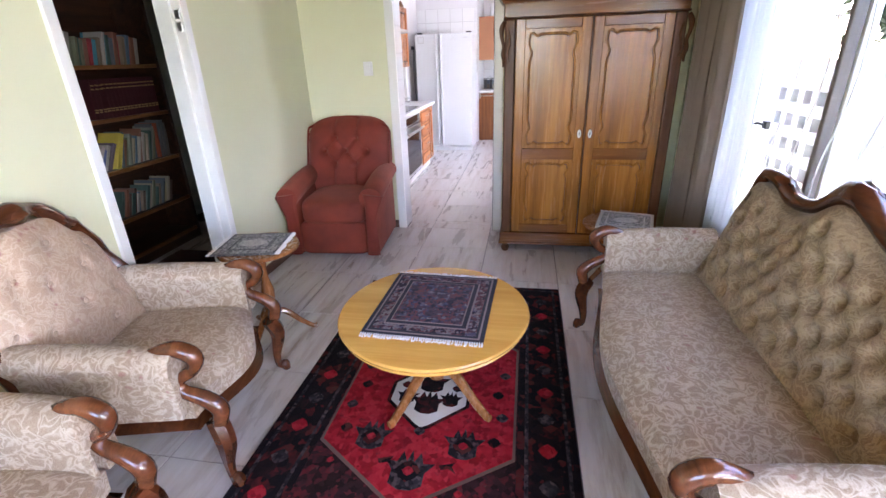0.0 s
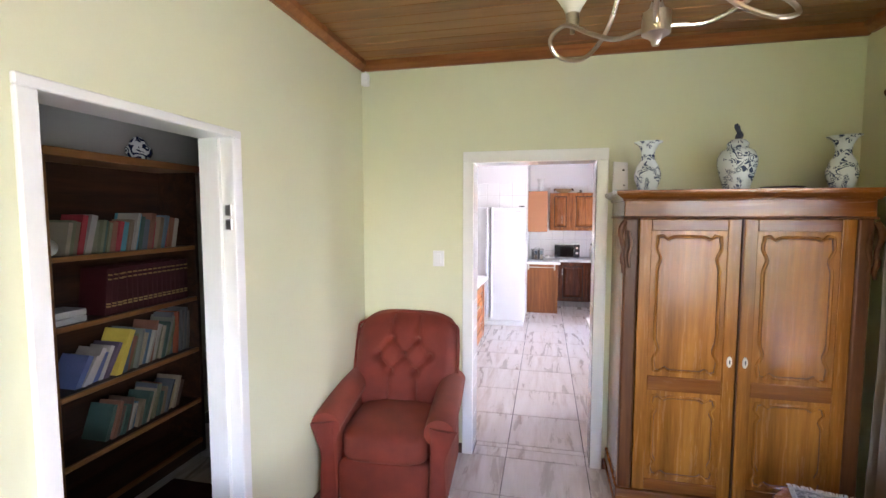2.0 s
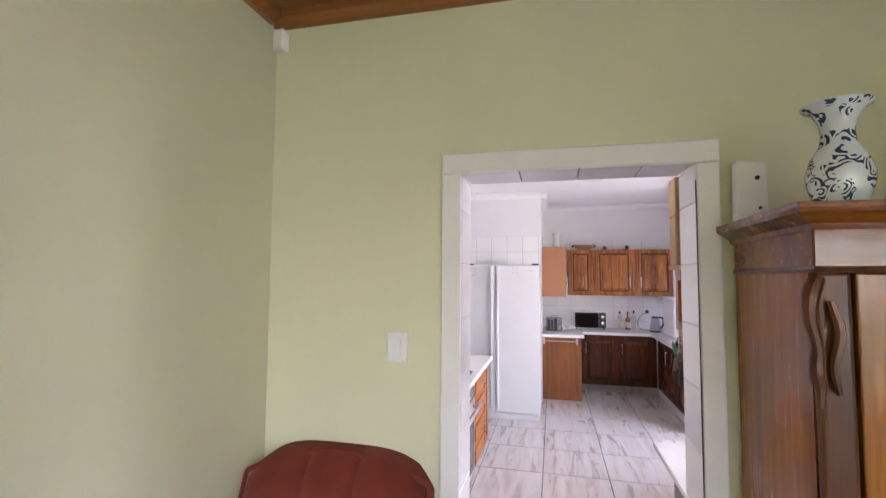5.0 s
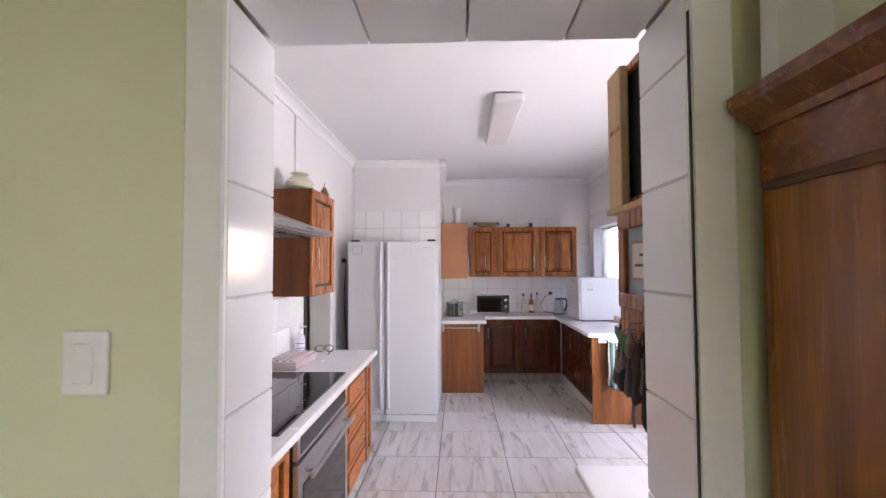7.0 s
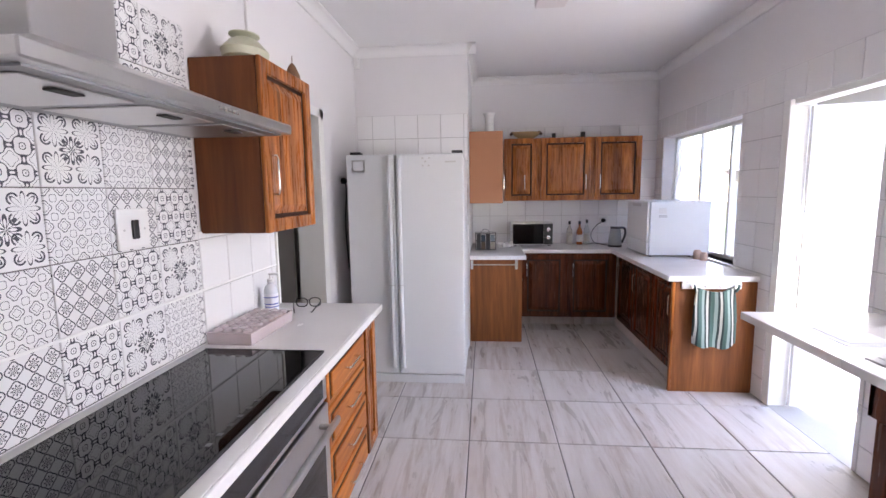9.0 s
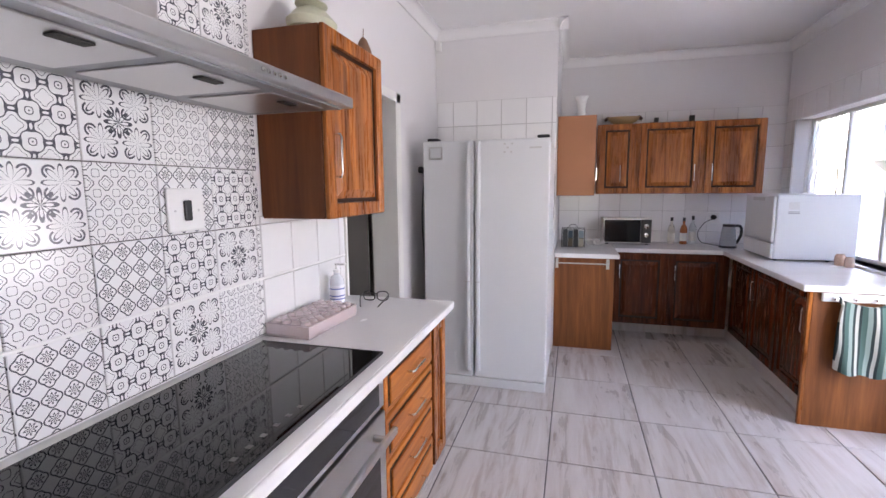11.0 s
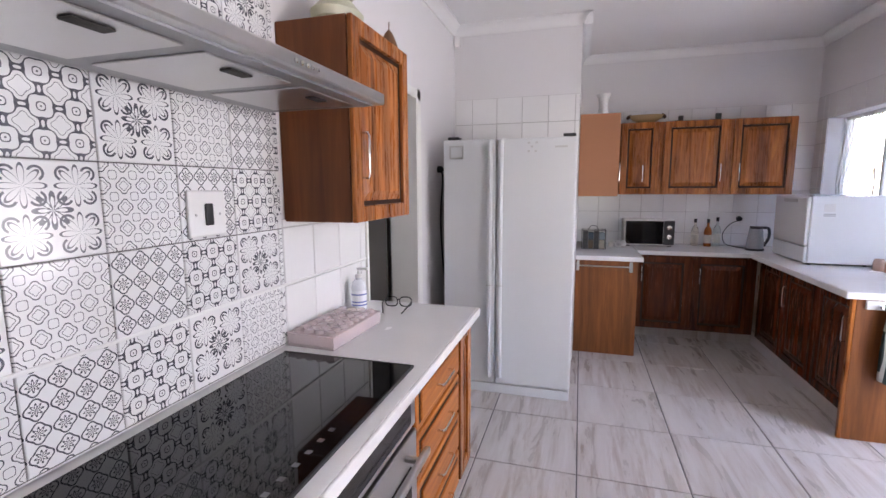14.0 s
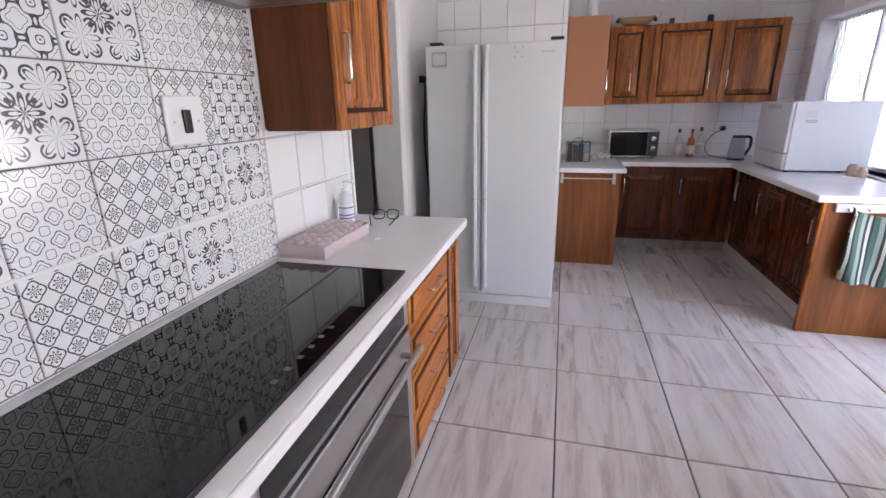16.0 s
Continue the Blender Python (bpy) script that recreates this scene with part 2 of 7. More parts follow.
# Brighter copy of the mahogany: light on the arm supports, put into colour.
M["mahogany_lit"] = timber("lit_mahogany", (0.06, 0.017, 0.007), (0.17, 0.053, 0.020), "x", 0.2, 1.2, 0.5)
M["beech"] = timber("varnished_yellow_wood", (0.56, 0.27, 0.055), (0.72, 0.40, 0.10), "x", 0.18, 0.7, 0.4)
M["table_leg"] = timber("brown_turned_wood", (0.17, 0.06, 0.018), (0.36, 0.15, 0.05), "z", 0.25, 1.0, 0.3)


def ceiling_boards():
    s = Nodes("stained_ceiling_boards", 0.4)
    r = s.island()
    cx = s.node("ShaderNodeCombineXYZ", X=s.math("MULTIPLY", r, 17.0), Y=s.math("MULTIPLY", r, 71.0))
    v = s.coords((0.7, 9, 9), cx.outputs[0])
    a = s.noise(v, 1.6, 5, 0.6, 0.8)
    knots = s.noise(s.coords((2.2, 9, 9), cx.outputs[0]), 1.0, 1, 0.4)
    c = s.ramp(a, (0.3, (0.17, 0.064, 0.016)), (0.6, (0.31, 0.135, 0.04)), (0.75, (0.38, 0.18, 0.058)))
    c = s.mix(s.ramp(knots, (0.70, (0, 0, 0)), (0.78, (1, 1, 1))), c, (0.07, 0.028, 0.01))
    c = s.mix(0.35, c, s.ramp(r, (0.0, (0.21, 0.085, 0.025)), (1.0, (0.40, 0.195, 0.065))))
    s.color(c)
    return s.m


def floor_tile():
    """Grey-white tile with brown streaks along y, other on each tile."""
    s = Nodes("streaked_floor_tile", 0.28)
    r = s.random()
    cx = s.node("ShaderNodeCombineXYZ", X=s.math("MULTIPLY", r, 43.0), Y=s.math("MULTIPLY", r, 97.0))
    v = s.coords((6.5, 0.9, 1), cx.outputs[0])
    a = s.noise(v, 1.5, 6, 0.62, 0.5)
    b = s.noise(s.coords((9.5, 1.0, 1), cx.outputs[0]), 1.5, 5, 0.66, 0.4)
    big = s.noise(s.coords((2.2, 1.0, 1), cx.outputs[0]), 1.2, 2)
    base = s.ramp(a, (0.28, (0.48, 0.435, 0.40)), (0.5, (0.58, 0.54, 0.515)), (0.7, (0.65, 0.62, 0.60)))
    streak = s.math("MULTIPLY", s.ramp(b, (0.47, (0, 0, 0)), (0.66, (1, 1, 1))), s.ramp(big, (0.38, (0, 0, 0)), (0.58, (1, 1, 1))))
    s.color(s.mix(s.math("MULTIPLY", streak, 0.62), base, (0.31, 0.22, 0.165)))
    s.rough(s.math("ADD", 0.2, s.math("MULTIPLY", a, 0.18)))
    s.bump(b, 0.05, 0.002)
    return s.m


def white_tile():
    s = Nodes("white_glazed_tile", 0.12)
    r = s.random()
    a = s.noise(s.coords(), 6.0, 2)
    s.color(s.mix(r, (0.80, 0.785, 0.775), (0.84, 0.83, 0.825)))
    s.bump(a, 0.06, 0.01)
    return s.m


def pattern_tile(kind):
    """White glazed tile printed in charcoal; the print fills the square about the tile's own middle."""
    s = Nodes("printed_tile_" + kind, 0.14)
    sep = s.t.nodes.new("ShaderNodeSeparateXYZ")
    s.t.links.new(s.t.nodes.new("ShaderNodeTexCoord").outputs["Object"], sep.inputs[0])
    u = s.math("MULTIPLY", sep.outputs[1], 1 / 0.205)
    v = s.math("MULTIPLY", sep.outputs[2], 1 / 0.205)

    def wave(x, n):
        return s.math("COSINE", s.math("MULTIPLY", x, 2 * math.pi * n))

    def polar(cells, petals, size, swing):
        fu = s.math("SUBTRACT", s.math("FRACT", s.math("ADD", s.math("MULTIPLY", u, cells), 0.5 * cells)), 0.5)
        fv = s.math("SUBTRACT", s.math("FRACT", s.math("ADD", s.math("MULTIPLY", v, cells), 0.5 * cells)), 0.5)
        r = s.math("SQRT", s.math("ADD", s.math("MULTIPLY", fu, fu), s.math("MULTIPLY", fv, fv)))
        th = s.math("ARCTAN2", fv, fu)
        edge = s.math("ADD", size, s.math("MULTIPLY", s.math("COSINE", s.math("MULTIPLY", th, petals)), swing))
        return r, th, s.math("SUBTRACT", r, edge)

    def band(x, w):
        return s.math("LESS_THAN", s.math("ABSOLUTE", x), w)

    def rose(cells, half, size, width):
        r, th, e = polar(cells, 1, 0.0, 0.0)
        edge = s.math("MULTIPLY", s.math("ABSOLUTE", s.math("COSINE", s.math("MULTIPLY", th, half))), size)
        return r, band(s.math("SUBTRACT", r, edge), width)

    def either(*inks):
        out = inks[0]
        for k in inks[1:]:
            out = s.math("MAXIMUM", out, k)
        return out

    if kind == "trellis":
        f = s.math("ADD", s.math("ADD", wave(u, 3), wave(v, 3)), s.math("MULTIPLY", s.math("MULTIPLY", wave(u, 6), wave(v, 6)), 0.45))
        ink = either(band(s.math("SUBTRACT", f, 0.12), 0.20), band(s.math("SUBTRACT", f, 1.75), 0.15), s.math("GREATER_THAN", f, 2.40), band(s.math("ADD", f, 1.15), 0.08))
    elif kind == "star":
        r, a = rose(2, 4, 0.42, 0.028)
        r1, b = rose(1, 4, 0.17, 0.03)
        r4, th4, e4 = polar(4, 1, 0.27, 0.0)
        ink = either(a, b, s.math("MULTIPLY", s.math("LESS_THAN", r1, 0.06), s.math("LESS_THAN", s.math("COSINE", s.math("MULTIPLY", s.math("ARCTAN2", v, u), 8)), 0.1)),
                     s.math("MULTIPLY", band(e4, 0.05), s.math("GREATER_THAN", r, 0.33)))
    elif kind == "rosette":
        r, a = rose(4, 4, 0.25, 0.045)
        r2, th, e = polar(4, 4, 0.40, 0.05)
        ink = either(a, band(e, 0.035), s.math("MULTIPLY", s.math("LESS_THAN", r, 0.16), s.math("LESS_THAN", s.math("COSINE", s.math("MULTIPLY", th, 8)), -0.2)))
    else:
        f = s.math("ADD", s.math("ADD", wave(u, 4), wave(v, 4)), s.math("MULTIPLY", s.math("MULTIPLY", wave(u, 8), wave(v, 8)), -0.3))
        ink = either(band(s.math("SUBTRACT", f, 0.35), 0.21), band(s.math("ADD", f, 1.1), 0.10), band(s.math("SUBTRACT", f, 1.45), 0.07))
    grain = s.noise(s.coords(), 90, 3)
    dark = s.ramp(grain, (0.3, (0.065, 0.065, 0.08)), (0.7, (0.13, 0.13, 0.145)))
    s.color(s.mix(ink, (0.80, 0.79, 0.785), dark))
    s.bump(s.noise(s.coords(), 6.0, 2), 0.06, 0.01)
    return s.m


def brocade(name, ground, pale, rose, rough=0.75):
    """Woven furnishing cloth: curling figure in two tones with small flowers."""
    s = Nodes(name, rough)
    v = s.coords()
    w = s.node("ShaderNodeTexNoise", Vector=v, Scale=10.0, Detail=2.0)
    bent = s.node("ShaderNodeVectorMath")
    bent.operation = "MULTIPLY_ADD"
    s.set(bent.inputs[0], w.outputs["Color"])
    bent.inputs[1].default_value = (0.08, 0.08, 0.08)
    s.set(bent.inputs[2], v)
    rings = s.noise(bent.outputs[0], 22.0, 1.2, 0.4, 1.9)
    curl = s.ramp(rings, (0.40, (0, 0, 0)), (0.47, (1, 1, 1)), (0.53, (1, 1, 1)), (0.60, (0, 0, 0)))
    spots = s.node("ShaderNodeTexVoronoi", Vector=bent.outputs[0], Scale=20.0)
    flower = s.ramp(spots.outputs["Distance"], (0.10, (1, 1, 1)), (0.22, (0, 0, 0)))
    pick = s.ramp(s.noise(v, 5.0, 2), (0.50, (0, 0, 0)), (0.58, (1, 1, 1)))
    c = s.mix(s.math("MULTIPLY", curl, 0.7), ground, pale)
    c = s.mix(s.math("MULTIPLY", s.math("MULTIPLY", flower, pick), 0.8), c, rose)
    weave = s.noise(v, 260, 2)
    c = s.mix(0.18, c, s.ramp(weave, (0.3, (0.2, 0.16, 0.12)), (0.7, (0.7, 0.64, 0.55))))
    s.color(c)
    s.b.inputs["Sheen Weight"].default_value = 0.12
    s.b.inputs["Specular IOR Level"].default_value = 0.25
    s.bump(s.math("ADD", s.math("MULTIPLY", curl, 0.5), weave), 0.25, 0.003)
    return s.m


def velvet(name, c):
    s = Nodes(name, 0.8)
    v = s.coords()
    a = s.noise(v, 5.0, 4)
    b = s.noise(v, 180.0, 2)
    s.color(s.ramp(s.math("ADD", s.math("MULTIPLY", a, 0.8), s.math("MULTIPLY", b, 0.2)), (0.3, tuple(k * 0.7 for k in c)), (0.7, tuple(min(1, k * 1.25) for k in c))))
    s.b.inputs["Sheen Weight"].default_value = 0.12
    s.b.inputs["Sheen Tint"].default_value = (1.0, 0.55, 0.4, 1)
    s.bump(b, 0.2, 0.003)
    return s.m


def rug_cloth(name, stops, cell, fine=900):
    """Knotted wool in small blocks of colour."""
    s = Nodes(name, 0.9)
    v = s.coords()
    vo = s.node("ShaderNodeTexVoronoi", Vector=v, Scale=cell)
    vo.distance = "MANHATTAN"
    n = s.noise(v, cell * 0.8, 3)
    sepc = s.t.nodes.new("ShaderNodeSeparateColor")
    s.t.links.new(vo.outputs["Color"], sepc.inputs[0])
    f = s.math("ADD", s.math("MULTIPLY", sepc.outputs[0], 0.6), s.math("MULTIPLY", n, 0.4))
    s.color(s.ramp(f, *stops))
    s.b.inputs["Specular IOR Level"].default_value = 0.12
    s.bump(s.noise(v, fine * 0.4, 2), 0.5, 0.004)
    return s.m


def glass_mat(name, tint=(1, 1, 1), rough=0.0):
    s = Nodes(name, rough)
    s.b.inputs["Transmission Weight"].default_value = 1.0
    s.b.inputs["IOR"].default_value = 1.45
    return s.color(tint).m


def pottery(name, blue, cover=0.5, scale=26.0):
    s = Nodes(name, 0.12)
    v = s.coords()
    w = s.node("ShaderNodeTexNoise", Vector=v, Scale=9.0, Detail=2.0)
    bent = s.node("ShaderNodeVectorMath")
    bent.operation = "MULTIPLY_ADD"
    s.set(bent.inputs[0], w.outputs["Color"])
    bent.inputs[1].default_value = (0.1, 0.1, 0.1)
    s.set(bent.inputs[2], v)
    vo = s.node("ShaderNodeTexVoronoi", Vector=bent.outputs[0], Scale=scale)
    petals = s.math("FRACT", s.math("MULTIPLY", vo.outputs["Distance"], 4.0))
    ink = s.math("MULTIPLY", s.math("LESS_THAN", petals, 0.5), s.math("LESS_THAN", s.noise(v, 22.0, 2), cover))
    s.color(s.mix(ink, (0.66, 0.71, 0.70), blue))
    return s.m


M["boards"] = ceiling_boards()
M["board_trim"] = timber("stained_cornice", (0.20, 0.065, 0.018), (0.36, 0.14, 0.042), "x", 0.35)
M["floor_tile"] = floor_tile()
M["tile"] = white_tile()
M["brocade"] = brocade("beige_brocade", (0.30, 0.205, 0.13), (0.56, 0.45, 0.34), (0.28, 0.10, 0.08))
M["brocade_gold"] = brocade("olive_gold_brocade", (0.24, 0.15, 0.065), (0.42, 0.295, 0.155), (0.27, 0.15, 0.09))
M["brocade_pink"] = brocade("peach_brocade", (0.47, 0.31, 0.205), (0.60, 0.45, 0.33), (0.34, 0.12, 0.10))
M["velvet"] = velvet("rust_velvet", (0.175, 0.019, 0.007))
# Lighter tone of the same velvet, for seat, arms and footrest.
M["velvet_light"] = velvet("lighter_rust_velvet", (0.21, 0.029, 0.012))
M["pot"] = pottery("blue_white_glaze", (0.045, 0.07, 0.13), 0.50)
M["pot_dark"] = pottery("dark_blue_glaze", (0.02, 0.03, 0.07), 0.75, 11.0)
M["pot_knob"] = plain("dark_blue_knob", (0.03, 0.04, 0.07), 0.2)
M["curtain"] = plain("taupe_curtain_cloth", (0.21, 0.158, 0.122), 0.8, var=0.1, scale=4, fine=300, bump=0.2)
M["glass"] = glass_mat("window_glass")
M["black_glass"] = plain("black_ceramic_glass", (0.004, 0.004, 0.005), 0.035, var=0.1)
M["black_glass"].node_tree.nodes["Principled BSDF"].inputs["Specular IOR Level"].default_value = 0.36
M["screen_glass"] = plain("dark_oven_glass", (0.012, 0.012, 0.013), 0.05, var=0.1)
sheer = Nodes("white_sheer_curtain", 0.8)
sheer.color((0.85, 0.86, 0.88))
sheer.b.inputs["Transmission Weight"].default_value = 0.0
tr = sheer.t.nodes.new("ShaderNodeBsdfTranslucent")
tr.inputs[0].default_value = (0.85, 0.87, 0.9, 1)
tp = sheer.t.nodes.new("ShaderNodeBsdfTransparent")
mx = sheer.t.nodes.new("ShaderNodeMixShader")
mx.inputs[0].default_value = 0.8
my = sheer.t.nodes.new("ShaderNodeMixShader")
my.inputs[0].default_value = 0.3
sheer.t.links.new(sheer.b.outputs[0], mx.inputs[1])
sheer.t.links.new(tr.outputs[0], mx.inputs[2])
sheer.t.links.new(mx.outputs[0], my.inputs[1])
sheer.t.links.new(tp.outputs[0], my.inputs[2])
sheer.t.links.new(my.outputs[0], sheer.t.nodes["Material Output"].inputs["Surface"])
M["sheer"] = sheer.m

# ---- the rooms ----
LX, RX, FY, KY, BY = -1.088, 1.925, 2.83, 3.02, -3.2      # living room: side walls, door wall's two faces, wall behind
KL, KR, KB = -1.15, 2.0, 8.71                            # kitchen: side walls and end wall
LH, KH = 2.74, 2.80                                      # ceilings
HX = -2.62                                               # hall's far side


def wall_with_holes(axis, at, thick, a0, a1, z1, holes, material, name, label):
    """A wall in the plane axis = at .. at + thick, from a0 to a1; holes are (a, b, z0, z1)."""
    cuts = sorted({a0, a1, *[h[0] for h in holes], *[h[1] for h in holes]})
    bms = []
    for p, q in zip(cuts, cuts[1:]):
        spans, z = [], 0.0
        for h in sorted([h for h in holes if h[0] <= p + 1e-6 and h[1] >= q - 1e-6], key=lambda h: h[2]):
            if h[2] > z:
                spans.append((z, h[2]))
            z = h[3]
        spans.append((z, z1))
        for lo, hi in spans:
            bms.append(box(at, p, lo, at + thick, q, hi) if axis == "x" else box(p, at, lo, q, at + thick, hi))
    bm = join(*bms)
    bmesh.ops.remove_doubles(bm, verts=bm.verts, dist=1e-4)
    return setting(name, bm, material, label, "wall")


DOOR = (-0.31, 0.515, 2.045)         # kitchen doorway, rough opening
wall_with_holes("x", LX - 0.13, 0.13, BY, FY, 2.86, [(0.655, 1.435, 0, 2.02)], M["cream"], "wall_west", "pale cream-green painted plaster wall")
wall_with_holes("y", FY, 0.095, LX - 0.13, RX + 0.2, 2.86, [(DOOR[0], DOOR[1], 0, DOOR[2])], M["cream"], "wall_north", "pale cream-green painted plaster wall")
wall_with_holes("y", FY + 0.095, 0.095, KL - 0.18, KR + 0.2, 2.92, [(DOOR[0], DOOR[1], 0, DOOR[2])], M["kitchen_paint"], "wall_kitchen_south", "white painted kitchen wall")
wall_with_holes("x", RX, 0.2, BY, FY, 2.86, [(-2.9, 1.98, 0.5, 1.98)], M["cream"], "wall_east", "pale cream-green painted plaster wall")
wall_with_holes("y", BY - 0.15, 0.15, HX, RX + 0.2, 2.86, [(-2.10, -1.90, 1.3, 1.8), (-0.2, 1.2, 0.9, 2.1)], M["cream"], "wall_south", "pale cream-green painted plaster wall")
setting("wall_hall_west", box(HX - 0.15, BY - 0.15, 0, HX, FY + 1.4, 2.86), M["hall_paint"], "plain hall wall", "wall")
wall_with_holes("x", KL - 0.18, 0.18, KY, KB, 2.92, [(5.67, 6.46, 0, 2.07)], M["kitchen_paint"], "wall_kitchen_west", "white painted kitchen wall")
wall_with_holes("x", KR, 0.2, KY, KB, 2.92, [(6.95, 8.5, 0.90, 2.06), (5.66, 6.47, 0, 2.07), (3.75, 5.05, 1.08, 2.02)], M["kitchen_paint"], "wall_kitchen_east", "white painted kitchen wall")
setting("wall_kitchen_north", box(KL - 0.18, KB, 0, KR + 0.2, KB + 0.18, 2.92), M["kitchen_paint"], "pale lilac-white kitchen end wall", "wall")
setting("wall_fridge_block", box(KL, 7.45, 0, -0.112, KB, 2.92), M["kitchen_paint"], "white boxed-out wall behind the fridge", "wall")
# dim store room past the kitchen's west doorway
setting("wall_store", join(box(-2.9, 5.2, 0, -2.8, 7.3, 2.5), box(-2.8, 5.2, 0, KL - 0.18, 5.3, 2.5), box(-2.8, 7.2, 0, KL - 0.18, 7.3, 2.5), box(-2.9, 5.2, 2.5, KL - 0.18, 7.3, 2.6)), M["hall_paint"], "plain walls of a dim store room", "wall")

# floors below the tiles
setting("floor", box(HX, BY, -0.12, RX, KY, -0.006), M["grout"], "grey grout bed of the tiled floor", "floor")
setting("floor_kitchen", box(-2.8, KY, -0.12, KR, KB, -0.006), M["grout"], "grey grout bed of the tiled floor", "floor")

# living room ceiling: boards along x, in one mesh
bms, y, n = [], BY, 0
while y < FY:
    bms.append(box(LX, y, LH, RX, min(y + 0.112, FY), LH + 0.02, 0.004, 1))
    y += 0.114
bms.append(box(HX, BY, LH + 0.02, RX, FY, LH + 0.06))
setting("ceiling", join(*bms), M["boards"], "stained tongue-and-groove pine board ceiling", "ceiling")
setting("ceiling_hall", box(HX, BY, LH - 0.02, LX - 0.13, FY + 1.4, LH + 0.018), M["white_paint"], "plain hall ceiling", "ceiling")
trim = [(0, 0), (0.022, 0), (0.05, 0.03), (0.05, 0.062), (0, 0.062)]
for name, bm in (("cornice_north", moved(prism([(-a, b) for a, b in trim], RX - LX, "x"), pose(LX, FY, LH - 0.062))),
                 ("cornice_west", moved(prism(trim, FY - BY - 0.05, "y"), pose(LX, BY, LH - 0.062))),
                 ("cornice_east", moved(prism([(-a, b) for a, b in trim], FY - BY - 0.05, "y"), pose(RX, BY, LH - 0.062)))):
    setting(name, bm, M["board_trim"], "stained wooden cornice strip", "cornice")
# kitchen ceiling and its coved cornice
setting("ceiling_kitchen", box(KL, KY, KH, KR, KB, KH + 0.08), M["white_paint"], "white painted kitchen ceiling", "ceiling")
cove = [(0, 0)] + [(0.07 - 0.07 * math.cos(a) + 0.004, 0.075 * math.sin(a)) for a in np.linspace(0, math.pi / 2, 6)][1:] + [(0.0, 0.075)]
cove = [(0, 0), (0.012, 0.0), (0.016, 0.02), (0.03, 0.045), (0.055, 0.062), (0.075, 0.066), (0.075, 0.078), (0, 0.078)]
for name, bm in (("cornice_kitchen_west", moved(prism(cove, 7.45 - KY, "y"), pose(KL, KY, KH - 0.078))),
                 ("cornice_kitchen_fridge", moved(prism([(-a, b) for a, b in cove], -0.037 - KL, "x"), pose(KL, 7.45, KH - 0.078))),
                 ("cornice_kitchen_block", moved(prism(cove, KB - 7.375, "y"), pose(-0.112, 7.375, KH - 0.078))),
                 ("cornice_kitchen_north", moved(prism([(-a, b) for a, b in cove], KR + 0.112, "x"), pose(-0.112, KB, KH - 0.078))),
                 ("cornice_kitchen_east", moved(prism([(-a, b) for a, b in cove], KB - KY, "y"), pose(KR, KY, KH - 0.078)))):
    setting(name, bm, M["white_paint"], "white coved plaster cornice", "cornice", True)

# skirting
setting("baseboard_north", join(box(LX + 0.01, FY - 0.014, 0, -0.367, FY, 0.07, 0.003, 1), box(0.575, FY - 0.014, 0, RX, FY, 0.07, 0.003, 1)), M["dark_base"], "thin dark wooden skirting", "skirting")
setting("baseboard_west", join(box(LX, BY, 0, LX + 0.014, 0.615, 0.07, 0.003, 1), box(LX, 1.47, 0, LX + 0.014, FY - 0.015, 0.07, 0.003, 1)), M["dark_base"], "thin dark wooden skirting", "skirting")


def door_lining(name, axis, at, depth, a0, a1, top, face, material, label, w=0.072, head=0.075):
    """A frame round an opening: casing on the room's face, lining through the wall."""
    bms = []

    def add(p0, p1, q0, q1, z0, z1):
        bms.append(box(q0, p0, z0, q1, p1, z1, 0.004, 1) if axis == "x" else box(p0, q0, z0, p1, q1, z1, 0.004, 1))
    f0, f1 = (at, at + 0.018 * face) if face > 0 else (at - 0.018, at)
    add(a0 - w, a0, f0, f1, 0, top)
    add(a1, a1 + w, f0, f1, 0, top)
    add(a0 - w, a1 + w, f0, f1, top, top + head)
    return setting(name, join(*bms), material, label, "door frame")


door_lining("door_1", "y", FY, 0.19, -0.292, 0.498, 2.03, -1, M["gloss_white"], "white painted casing of the kitchen doorway")
door_lining("door_2", "x", LX, 0.13, 0.675, 1.412, 2.0, 1, M["gloss_white"], "white painted casing of the hall doorway", 0.055, 0.032)
setting("door_2_lining", join(box(LX - 0.15, 1.414, 0, LX + 0.002, 1.433, 2.018), box(LX - 0.15, 0.657, 0, LX + 0.002, 0.674, 2.018), box(LX - 0.15, 0.674, 2.002, LX + 0.002, 1.414, 2.018),
                              box(LX - 0.09, 1.396, 0, LX - 0.045, 1.414, 2.0), box(LX - 0.09, 0.674, 0, LX - 0.045, 0.692, 2.0)), M["gloss_white"], "white painted lining of the hall doorway", "door frame")
for zz in (0.35, 1.62, 1.68):
    setting("hinge", box(LX - 0.03, 1.408, zz, LX + 0.0, 1.416, zz + 0.045, 0.002, 1), M["steel"], "small steel hinge leaf on the door frame", "hinge")
setting("door_3", join(box(KL - 0.182, 6.44, 0, KL + 0.012, 6.462, 2.07), box(KL, 6.46, 0, KL + 0.014, 6.53, 2.11), box(KL, 5.60, 2.05, KL + 0.014, 6.53, 2.11), box(KL - 0.18, 5.67, 0, KL + 0.012, 5.69, 2.07)), M["gloss_white"], "white painted frame of the store doorway", "door frame")
setting("door_4", join(box(KR - 0.006, 6.40, 0, KR + 0.12, 6.47, 2.07, 0.004, 1), box(KR + 0.02, 5.66, 2.03, KR + 0.12, 6.40, 2.07, 0.004, 1), box(KR + 0.05, 5.66, 0, KR + 0.12, 5.70, 2.03, 0.004, 1)), M["gloss_white"], "white painted frame of the back doorway", "door frame")

